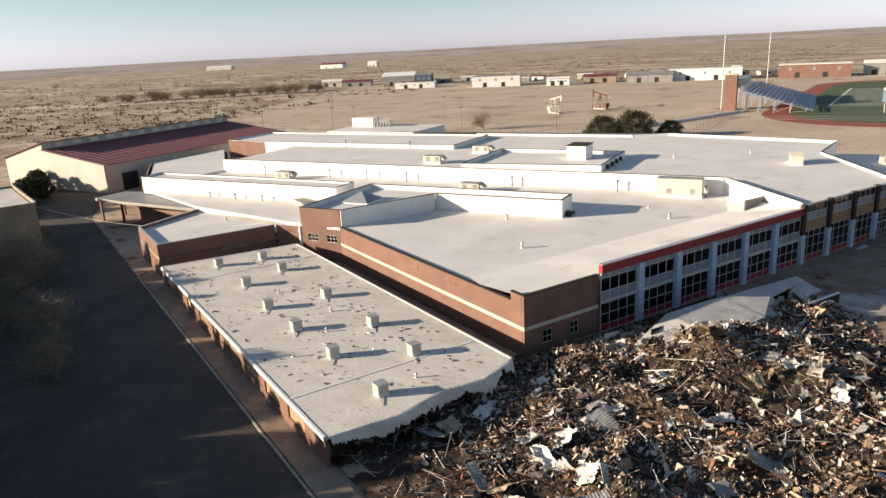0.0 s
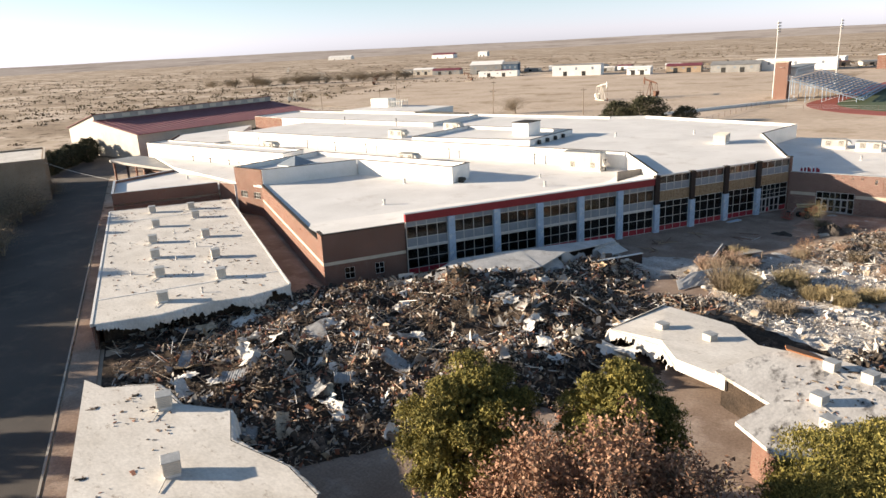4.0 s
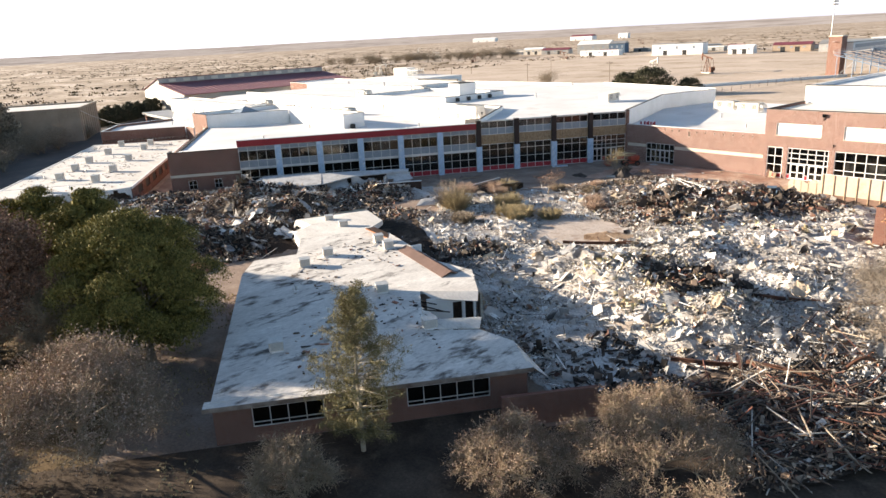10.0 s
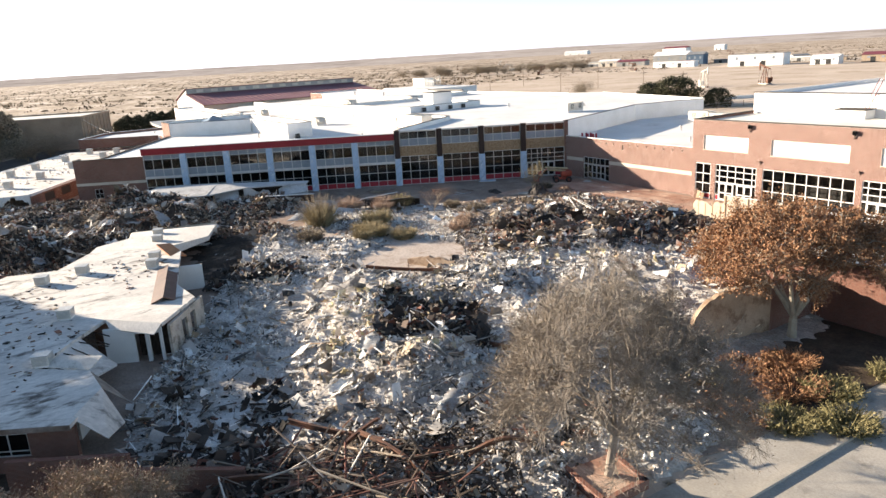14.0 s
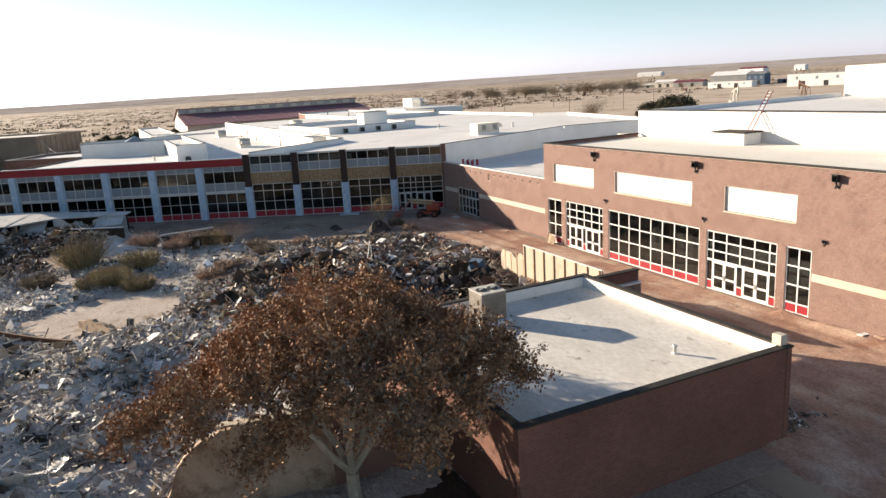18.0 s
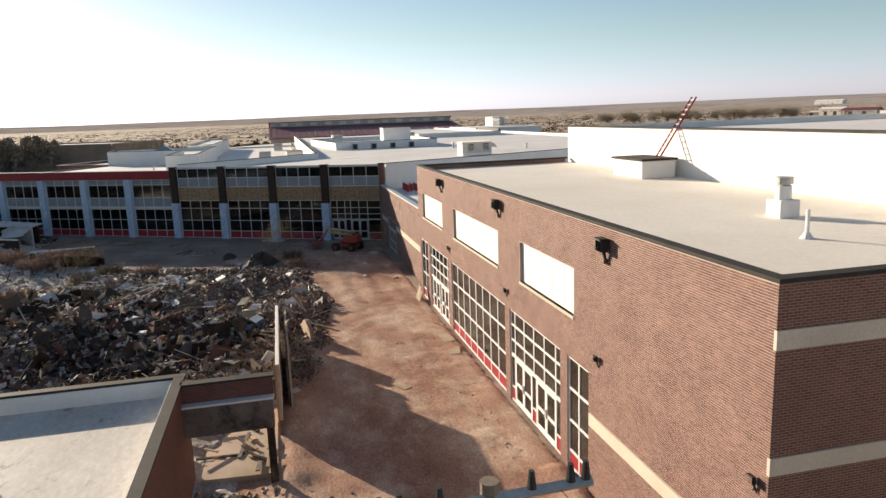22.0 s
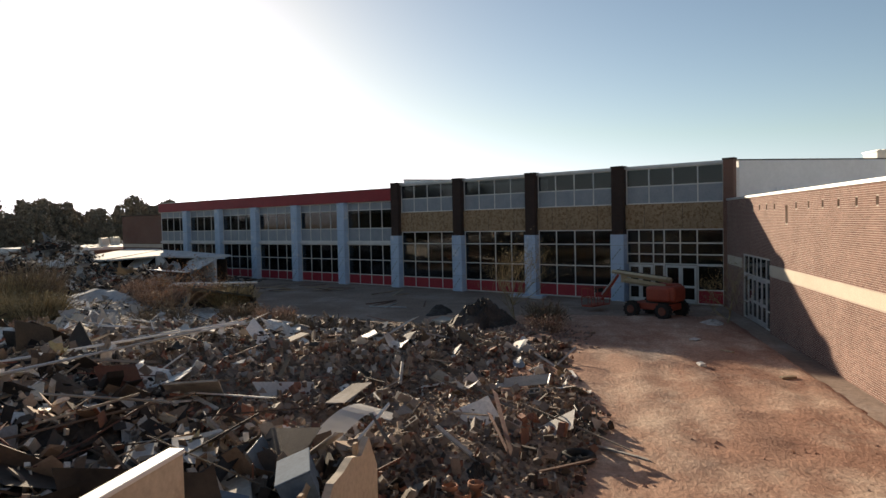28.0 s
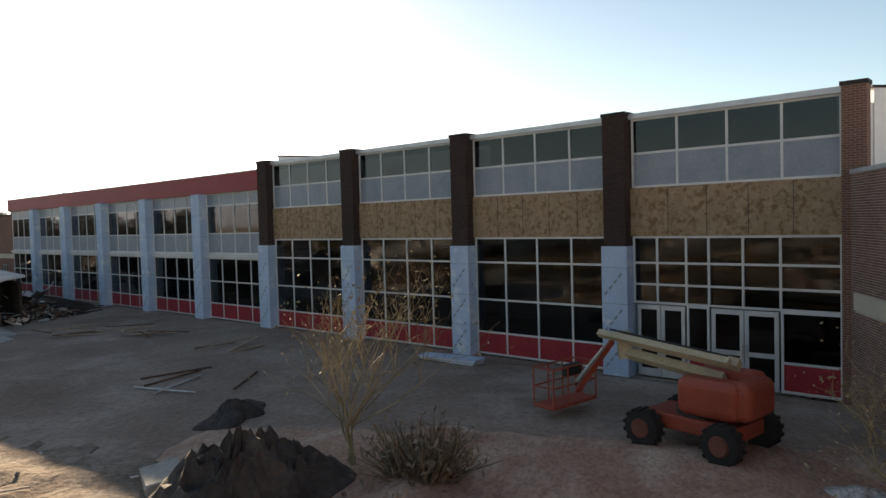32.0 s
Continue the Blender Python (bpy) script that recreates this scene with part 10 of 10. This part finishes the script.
pj, pw = pump_jack("dark rusty pump jack on the caliche lot", RUST), pump_jack("pale tan pump jack on the caliche lot", UNIT_PAINT)
pj.matrix_world = Matrix.Translation((-96, 345, 0)) @ Matrix.Rotation(2.6, 4, "Z") @ Matrix.Scale(1.25, 4)
pw.matrix_world = Matrix.Translation((-112, 325, 0)) @ Matrix.Rotation(-0.6, 4, "Z") @ Matrix.Scale(1.2, 4)
for i, (x, y, s) in enumerate(((-310, 305, 1.1), (-385, 460, 1.1), (-309, 490, 1.0), (-560, 560, 1.1), (-760, 620, 1.1), (-640, 760, 1.1), (-900, 800, 1.1), (-520, 900, 1.0))):
    ob = copy_thing(pj if i % 3 else pw, Matrix.Translation((x, y, 0)) @ Matrix.Rotation(0.5 + 1.3 * i, 4, "Z"))
    ob.scale = (s, s, s)
pole = thing("line_pole", (0, 0, 0), "weathered wooden power pole on the plain", "pole", "line poles")
part("mast", cyl(0, 0, 0, 10.5, 0.16, 0.1, 8), POLE_WOOD, pole)
part("crossarm", boxes((-1.2, 1.2, -0.07, 0.07, 9.6, 9.8)), POLE_WOOD, pole)
for k in (-1, 0, 1):
    part("insulator", cyl(k * 1.05, 0, 9.8, 10.05, 0.06, 0.04, 8), GALV, pole)
for i, (x, y) in enumerate(((-385, 230), (-386, 256), (-349, 257), (-342, 285), (-333, 294), (-239, 262), (-194, 258), (-182, 258), (-166, 313), (-127, 254), (-247, 330), (-420, 215), (-280, 258), (-90, 262), (-62, 250))):
    if i:
        copy_thing(pole, Matrix.Translation((x, y, 0)) @ Matrix.Rotation(0.6, 4, "Z"))
    else:
        stand(pole, x, y, 0, 0.6)
for i in range(22):
    x, y = -575 + 7.4 * i + r.normal(0, 3), 425 + 5.2 * i + r.normal(0, 5)
    s = 1.6 + 0.9 * r.random()
    copy_thing(bushes, Matrix.Translation((x, y, 0)) @ Matrix.Rotation(x, 4, "Z")).scale = (s * 1.4, s * 1.4, s)


# ---- far sheds and the stadium ----
def shed(name, x, y, w, dpt, h, wall, roof, label, turn=0.0, gable=True, doors=2, wins=3):
    """A plain shed with its walls, roof, doors and windows, front towards -y."""
    t = thing(name, (0, 0, 0), label, "building")
    part("wall", boxes((-w / 2, w / 2, -dpt / 2, dpt / 2, 0, h)), wall, t)
    if gable:
        k = dpt * 0.16
        part("roof", ([(-w / 2 - 0.4, -dpt / 2 - 0.5, h), (w / 2 + 0.4, -dpt / 2 - 0.5, h), (w / 2 + 0.4, dpt / 2 + 0.5, h), (-w / 2 - 0.4, dpt / 2 + 0.5, h), (-w / 2 - 0.4, 0, h + k), (w / 2 + 0.4, 0, h + k)], [(0, 1, 5, 4), (2, 3, 4, 5), (1, 2, 5), (3, 0, 4), (3, 2, 1, 0)]), roof, t)
    else:
        part("roof", boxes((-w / 2 - 0.2, w / 2 + 0.2, -dpt / 2 - 0.2, dpt / 2 + 0.2, h, h + 0.4)), roof, t)
    for i in range(doors):
        u = -w / 2 + w * (i + 0.7) / (doors + 0.6)
        part("door", boxes((u - 1.6, u + 1.6, -dpt / 2 - 0.06, -dpt / 2, 0, min(3.6, h * 0.75))), BLACK, t)
    for i in range(wins):
        u = -w / 2 + w * (i + 0.5) / wins
        part("window", boxes((u - 0.9, u + 0.9, -dpt / 2 - 0.05, -dpt / 2, h * 0.55, h * 0.8)), GREY_PANEL, t)
    t.matrix_world = Matrix.Translation((x, y, 0)) @ Matrix.Rotation(turn, 4, "Z")
    return t


for x, y, w, dp, h, wl, rf, lb, tn, gb in (
        (-458, 616, 22, 12, 5.5, CREAM_METAL, PARAPET, "far pale metal shed", 0.35, True),
        (-425, 614, 30, 12, 4.5, GREY_METAL, RED_ROOF, "long low dark shed on the plain", 0.35, True),
        (-373, 614, 32, 22, 9.0, GREY_METAL, PARAPET, "tall far shed with a pale metal roof", 0.35, True),
        (-344, 612, 15, 14, 9.0, LIFT_BLUE, GREY_METAL, "blue-grey shed beside the tall one", 0.35, True),
        (-322, 556, 36, 10, 4.5, PARAPET, PARAPET, "long low white building on the plain", 0.3, False),
        (-243, 556, 40, 18, 8.5, PARAPET, GREY_METAL, "white flat-roofed shed with tall panels", 0.3, False),
        (-187, 551, 18, 10, 5.0, PARAPET, PARAPET, "small white metal shed", 0.2, True),
        (-160, 575, 26, 12, 5.0, BRICK_TAN, RED_ROOF, "low tan house with a red roof", 0.2, True),
        (-118, 566, 34, 16, 5.5, GREY_METAL, GREY_METAL, "grey shed with a wide front", 0.1, True),
        (-80, 580, 52, 20, 8.0, PARAPET, PARAPET, "large white far building", 0.1, False),
        (-6, 582, 46, 20, 9.0, BRICK, PARAPET, "red brick building with a white roof edge", 0.0, False),
        (36, 590, 22, 14, 8.0, GREY_METAL, PARAPET, "grey building beside the brick one", 0.0, True),
        (95, 560, 50, 18, 6.5, BRICK_TAN, PARAPET, "tan stadium building with dark windows", 0.0, False),
        (170, 555, 60, 16, 8.0, BRICK, RED_ROOF, "red brick fieldhouse with arched openings", 0.0, False),
        (-1088, 1472, 60, 26, 9.0, PARAPET, RED_ROOF, "distant white farm building", 0.2, True),
        (-1000, 1520, 24, 16, 10.0, PARAPET, PARAPET, "distant white gabled house", 0.2, True),
        (-1900, 1900, 90, 30, 10, PARAPET, PARAPET, "very distant white plant", 0.4, True),
        (420, 1700, 60, 24, 8, CREAM_METAL, GREY_METAL, "distant cream farm shed", 0.0, True)):
    shed("far_shed", x, y, w, dp, h, wl, rf, lb, tn, gb)
rs = np.random.default_rng(91)
for i in range(26):
    x = -500 + 19 * i + rs.normal(0, 6)
    y = 640 + 0.04 * x + rs.normal(0, 22)
    shed("far_shed", x, y, 6 + 12 * rs.random(), 6 + 4 * rs.random(), 2.6 + 1.6 * rs.random(), (CREAM_METAL, GREY_METAL, PARAPET, BRICK_TAN)[i % 4], (GREY_METAL, PARAPET, RED_ROOF)[i % 3], ("small cream shed on the plain", "small grey shed on the plain", "small white shed on the plain", "small tan house on the plain")[i % 4], rs.normal(0.2, 0.4), i % 2 == 0, 1, 1)
# grandstand: raked benches on a steel frame
gs = thing("grandstand", (-14, 350, 0), "blue-grey steel grandstand facing the football field", "grandstand")
STEEL_BLUE = surf("blue-grey painted steel", (0.2, 0.27, 0.36), (0.3, 0.38, 0.47), 0.5, rough=0.5, metal=0.2, bs=4, depth=0.01)
for i in range(16):
    x0, z0 = -30 + 1.75 * i, 9.2 - 0.5 * i
    part("bench", boxes((x0, x0 + 0.7, 322, 392, z0 + 0.3, z0 + 0.42)), STEEL_BLUE, gs)
    part("tread", boxes((x0 + 0.75, x0 + 1.7, 322, 392, z0 - 0.25, z0 - 0.17)), STEEL_BLUE, gs)
for j in range(9):
    y = 322.5 + 8.6 * j
    part("rake_beam", rod((-30.2, y, 8.8), (-2.5, y, 1.0), 0.18, 4), STEEL_BLUE, gs)
    for i in range(5):
        x0 = -29 + 6 * i
        part("post", rod((x0, y, 0), (x0, y, 8.7 - 0.283 * (x0 + 30)), 0.12, 6), STEEL_BLUE, gs)
        if i < 4 and j == 0:
            part("brace", rod((x0, y, 0.3), (x0 + 6, y, 8.0 - 0.283 * (x0 + 36)), 0.08, 5), GALV, gs)
for z in (10.0, 10.6):
    part("rail", rod((-30.3, 322, z), (-30.3, 392, z), 0.05, 6), GALV, gs)
for k in range(15):
    part("post", rod((-30.3, 322 + 5 * k, 9), (-30.3, 322 + 5 * k, 10.6), 0.05, 6), GALV, gs)
pb = thing("press_box", (-32, 350, 0), "white press box behind the top of the grandstand", "building")
part("wall", boxes((-37, -31, 342, 378, 9.2, 12.6)), PARAPET, pb)
part("window", boxes((-31, -30.94, 344, 376, 10.4, 11.8)), GREY_PANEL, pb)
part("roof", boxes((-37.4, -30.4, 341.6, 378.4, 12.6, 12.9)), GREY_METAL, pb)
for y in (343, 360, 377):
    part("post", rod((-36, y, 0), (-36, y, 9.2), 0.2, 6), STEEL_BLUE, pb)
tw = thing("brick_tower", (-35.5, 338, 0), "brick lift tower beside the grandstand", "tower")
part("shaft", boxes((-38, -33, 335.5, 340.5, 0, 15.2)), BRICK, tw)
part("cap", boxes((-38.2, -32.8, 335.3, 340.7, 15.2, 15.6)), STONE, tw)
part("sign_disc", cyl(-35.5, 335.42, 13.2, 13.25, 0.9, 0.9, 16), PARAPET, tw)
for x, y in ((-39.5, 341), (-25, 398)):
    lp_ = thing("stadium_light", (x, y, 0), "tall pale stadium light mast with a bank of lamps", "light mast", "stadium lights")
    part("mast", cyl(x, y, 0, 32, 0.28, 0.16, 10), GALV, lp_)
    for k in range(4):
        part("lamp_bar", boxes((x - 0.1, x + 0.1, y - 2.4, y + 2.4, 27.5 + 1.2 * k, 27.65 + 1.2 * k)), GALV, lp_)
        for j in range(5):
            part("lamp", cyl(x + 0.4, y - 2 + j, 27.3 + 1.2 * k, 27.9 + 1.2 * k, 0.3, 0.36, 8), GALV, lp_)
# field markings, goal and fences
WHITE_LINE = surf("white field paint", (0.6, 0.6, 0.58), (0.7, 0.7, 0.68), 1, bs=5, bump=0)
fc, fs = math.cos(radians(84)), math.sin(radians(84))
fm = thing("field_lines", (33, 400, 0.12), "white yard lines painted on the turf", "markings", "", "structure")
for k in range(21):
    u = -50 + 5 * k
    V = [(33 + a * fc - b * fs, 400 + a * fs + b * fc, z) for z in (0.12, 0.13) for a, b in ((u - 0.25, -24), (u + 0.25, -24), (u + 0.25, 24), (u - 0.25, 24))]
    part("yard_line", (V, CUBE), WHITE_LINE, fm)
for b in (-24.5, 24.5):
    V = [(33 + a * fc - c * fs, 400 + a * fs + c * fc, z) for z in (0.12, 0.13) for a, c in ((-55, b - 0.5), (55, b - 0.5), (55, b + 0.5), (-55, b + 0.5))]
    part("side_line", (V, CUBE), WHITE_LINE, fm)
for s in (-1, 1):
    u = 56 * s
    gx, gy = 33 + u * fc, 400 + u * fs
    gp = thing("goal_post", (gx, gy, 0), "pale yellow football goal post", "goal post", "goal posts")
    part("stem", rod((gx, gy, 0), (gx, gy, 3.2), 0.12, 8), YELLOW, gp)
    part("crossbar", rod((gx - 2.9, gy, 3.2), (gx + 2.9, gy, 3.2), 0.1, 8), YELLOW, gp)
    for k in (-2.9, 2.9):
        part("upright", rod((gx + k, gy, 3.2), (gx + k, gy, 9.5), 0.08, 8), YELLOW, gp)
sb = thing("scoreboard", (27, 322, 0), "pale blue scoreboard frame at the end of the field", "scoreboard")
part("panel", boxes((21, 33, 321.7, 322.3, 4.2, 8.6)), STEEL_BLUE, sb)
part("top_sign", boxes((21, 33, 321.7, 322.3, 8.7, 9.6)), PARAPET, sb)
for x in (22, 27, 32):
    part("post", rod((x, 322.5, 0), (x, 322.5, 9.6), 0.18, 8), GALV, sb)
for P, Q, lb in (((-39, 225), (-36, 318), "wire fence beside the track to the stadium"), ((-30, 296), (60, 288), "wire fence before the stadium"), ((-300, 262), (-60, 246), "wire fence along the caliche lot")):
    f = Face(P, Q)
    fe = thing("fence", (*P, 0), lb, "fence")
    for k in range(int(f.L / 6) + 1):
        a = f.at(6 * k, 0, 0)
        part("post", rod(a, (a[0], a[1], 1.8), 0.06, 5), RUST, fe)
    for z in (0.5, 1.0, 1.7):
        part("wire", rod(f.at(0, 0, z), f.at(f.L, 0, z), 0.03, 4), GALV, fe)
lw = solid("retaining_wall", Face((-60, 268), (-28, 330)).boxes((0, 70, -0.4, 0.4, 0, 1.0)), PARAPET, "low pale retaining wall beside the stadium road", "wall", "structure")
# a pickup by the barn
car = thing("pickup", (-172, 126, 0), "white pickup parked beside the barn", "pickup")
part("body", bevel_box(-174.6, -169.4, 125.1, 126.9, 0.5, 1.15, 0.12, 2), PARAPET, car)
part("cab", bevel_box(-173.4, -171.3, 125.2, 126.8, 1.1, 1.85, 0.2, 2), PARAPET, car)
part("window", bevel_box(-173.2, -171.5, 125.15, 126.85, 1.25, 1.7, 0.1), DARK_GLASS, car)
for x in (-173.6, -170.4):
    for y in (125.2, 126.8):
        w = bmesh.new()
        bmesh.ops.create_cone(w, cap_ends=True, segments=16, radius1=0.38, radius2=0.38, depth=0.26, matrix=Matrix.Translation((x, y, 0.38)) @ Matrix.Rotation(radians(90), 4, "X"))
        part("wheel", w, RUBBER, car)
# scraps on the burnt roofs
for nm, p0, p1, q0, q1, z, N, sd in (("roof_litter", -53, 3, -36, -17, 2.93, 700, 1), ("roof_litter", 24, 52, -36, -30, 2.89, 260, 2), ("roof_litter", 46, 77, 9, 19, 2.87, 420, 3)):
    rr = np.random.default_rng(500 + sd)
    P, Q = p0 + (p1 - p0) * rr.random(N), q0 + (q1 - q0) * rr.random(N)
    x, y = A0.x + P * E1.x + Q * E2.x, A0.y + P * E1.y + Q * E2.y
    ok = value_noise(x, y, 0.25, 50 + sd) > 0.45
    x, y = x[ok], y[ok]
    n = len(x)
    half = np.stack([0.04 + 0.3 * rr.random(n) ** 4, 0.03 + 0.12 * rr.random(n) ** 2, 0.006 + 0.04 * rr.random(n)], -1)
    cor = np.array([(-1, -1, -1), (1, -1, -1), (1, 1, -1), (-1, 1, -1), (-1, -1, 1), (1, -1, 1), (1, 1, 1), (-1, 1, 1)], float)
    pts = np.einsum("nij,nkj->nki", turns(n, rr, 0.08), cor[None] * half[:, None] * (1 + 0.3 * (2 * rr.random((n, 8, 3)) - 1))) + np.stack([x, y, z + half[:, 2]], -1)[:, None]
    tagged(part(nm, fast_mesh(nm, pts.reshape(-1, 3), (np.array(CUBE)[None] + 8 * np.arange(n)[:, None, None]).reshape(-1, 4)), MIX_BURNT), "dark scraps scattered over the stained roof", "debris", "", "stuff")
# sagging wire from the tan hall to the low block
sw = thing("overhead_wire", (-126, 77, 8), "pale sagging wire between the tan hall and the school", "wire")
ends = (Vector((-127, 76, 8.2)), Vector((*MW(-60, -18), 5.6)))
for k in range(12):
    a, b = [ends[0].lerp(ends[1], t) - Vector((0, 0, 9 * t * (1 - t))) for t in (k / 12, (k + 1) / 12)]
    part("wire", rod(a, b, 0.035, 5), PARAPET, sw)

# low ridge added far off to close the plain and lift the horizon
def ridge_h(a):
    return 33 + 3 * math.sin(3.1 * a + 0.4) + 1.5 * math.sin(11 * a) + 0.8 * math.sin(29 * a + 1)


RV, RF, k = [], [], 160
for i in range(k + 1):
    a = radians(60) + radians(190) * i / k
    for d, z in ((3300, -1.0), (4300, ridge_h(a)), (4800, -1.0)):
        RV.append((d * math.cos(a), d * math.sin(a), z))
for i in range(k):
    for j in (0, 1):
        RF.append((3 * i + j, 3 * i + 3 + j, 3 * i + 4 + j, 3 * i + 1 + j))
# distant haze is mixed into the ridge's colour
HAZE = surf("far hillside paled for haze", (0.4, 0.345, 0.31), (0.48, 0.42, 0.385), 0.002, stain=(0.32, 0.275, 0.25), ss=0.004, cut=(0.5, 0.6), bs=0.02, bump=0, rough=1.0, spec=0.0)
solid("backdrop", (RV, RF), HAZE, "long low ridge added to lift the horizon, paled for haze", "hills", "structure")
# clods and stones in the red lane, thickest along the foot of the hall
rr = np.random.default_rng(777)
n = 12000
x = 38 + 44 * rr.random(n)
y = np.where(rr.random(n) < 0.5, GY - 0.25 - 2.6 * rr.random(n) ** 2, 121.6 + 9.5 * rr.random(n))
s = 0.014 + 0.085 * rr.random(n) ** 5
oct_v = np.array([(1, 0, 0), (0, 1, 0), (-1, 0, 0), (0, -1, 0), (0, 0, 0.8), (0, 0, -0.8)])
oct_f = np.array([(0, 1, 4), (1, 2, 4), (2, 3, 4), (3, 0, 4), (1, 0, 5), (2, 1, 5), (3, 2, 5), (0, 3, 5)])
V = (oct_v[None] * s[:, None, None] * (0.6 + 0.8 * rr.random((n, 6, 1))) + np.stack([x, y, 0.3 * s], -1)[:, None]).reshape(-1, 3)
F = (oct_f[None] + 6 * np.arange(n)[:, None, None]).reshape(-1, 3)
tagged(part("dirt_clods", fast_mesh("dirt_clods", V, F), DIRT_RED), "red clods and stones strewn along the dirt lane", "clods", "", "stuff")
# tufts of dry grass on the lawn
rr = np.random.default_rng(321)
P, Q = 50 + 36 * rr.random(16000), -36 + 40 * rr.random(16000)
x, y = A0.x + P * E1.x + Q * E2.x, A0.y + P * E1.y + Q * E2.y
ok = (value_noise(x, y, 0.2, 61) + 0.5 * value_noise(x, y, 0.9, 62) > 0.72) & (x > 8)
V, F = cards(np.stack([x[ok], y[ok], np.full(int(ok.sum()), 0.1)], -1), rr, (0.12, 0.35), 0.4, 1.2)
tagged(part("dry_grass", fast_mesh("dry_grass", V, F), STRAW), "tufts of dry grass and fallen leaves on the lawn", "grass", "", "stuff")

# ---- bricks of the hall's and the link's fronts ----
def piece_mat(name, rnd):
    return surf(name, (0.18, 0.095, 0.078), (0.25, 0.142, 0.117), 0.8, bs=22, depth=0.004, grain=0.25, rnd=rnd, rv=0.2, rough=0.9, spec=0.2)


BRICK_OBJ, BRICK_JOIN = piece_mat("fired brick", "object"), piece_mat("fired brick face", "island")
BW, BH, JT, JV, PROUD = 0.203, 0.0677, 0.015, 0.003, 0.007


def courses(face, z1, holes, u_end, single):
    """Running-bond bricks over a face, clear of its openings; those in the patch `single` come back apart."""
    rows, lone = [], []
    for j in range(int(z1 / BH)):
        z0 = j * BH + JT / 2
        zt = z0 + BH - JT
        spans = sorted((h[0], h[1]) for h in holes if h[2] < zt and h[3] > z0)
        for i in range(-1, int(u_end / BW) + 1):
            a = (i + 0.5 * (j % 2)) * BW + JV / 2
            b = a + BW - JV
            a, b = max(a, 0.004), min(b, u_end - 0.004)
            for s0, s1 in spans:
                if s0 < b and s1 > a:
                    if s0 > a:
                        b = s0
                    elif s1 < b:
                        a = s1
                    else:
                        b = a
            if b - a < 0.03:
                continue
            if single and single[0] < a and b < single[1] and single[2] < z0 and zt < single[3] and b - a > BW - JV - 1e-4:
                lone.append((a, z0))
            else:
                rows.append((a, b, z0, zt))
    R = np.array(rows)
    o, dd, nn = np.array(face.P), np.array(face.d), np.array(face.n)
    V = np.zeros((len(R), 8, 3))
    for k, (u, w, z) in enumerate(((0, 1, 2), (1, 1, 2), (1, 0, 2), (0, 0, 2), (0, 1, 3), (1, 1, 3), (1, 0, 3), (0, 0, 3))):
        V[:, k, :2] = o + R[:, u, None] * dd + (PROUD if w else -0.002) * nn
        V[:, k, 2] = R[:, z]
    F = (np.array([CUBE[0], CUBE[1], CUBE[2], CUBE[3], CUBE[5]])[None] + 8 * np.arange(len(R))[:, None, None]).reshape(-1, 4)
    return V.reshape(-1, 3), F, lone


hall_wall = [o for o in hall.children if o.name.startswith("wall") and o.data.materials[0] == MORTAR][0]
link_wall = [o for o in link.children if o.name.startswith("wall") and o.data.materials[0] == MORTAR][0]
V, F, lone = courses(gf, 10.0, OPEN + [(a - 0.06, b + 0.06, z0 - 0.11, z1) for a, b, z0, z1 in PANELS] + [(30.5, 41, 2.61, 3.11)], GX1 - GX0, (0.4, 3.1, 4.62, 6.2))
tagged(part("brick_facing", fast_mesh("brick_facing", V, F), BRICK_JOIN, hall_wall), kind="stuff")
shared = bpy.data.meshes.new("brick")
shared.from_pydata(*[boxes((0, BW - JV, -PROUD, 0.002, 0, BH - JT))[0], [], boxes((0, 1, 0, 1, 0, 1))[1]])
shared.materials.append(BRICK_OBJ)
for u, z in lone[:300]:
    ob = new("brick", shared)
    ob.parent = hall_wall
    ob.location = Vector((GX0 + u, GY, z)) - hall.location
V, F, _ = courses(lf, 6.25, [(4.1, 9.5, 0.0, 3.35), (12.0, 12.35, 5.0, 5.75)] + [(13.4 + 1.55 * i, 13.6 + 1.55 * i, 5.6, 5.85) for i in range(7)] + [(6.3 + 1.3 * i, 6.5 + 1.3 * i, 5.6, 5.85) for i in range(4)] + [(0.29, 4.01, 2.62, 3.09), (9.59, 25.2, 2.62, 3.09)], 25.0, None)
tagged(part("brick_facing", fast_mesh("brick_facing", V, F), BRICK_JOIN, link_wall), kind="stuff")
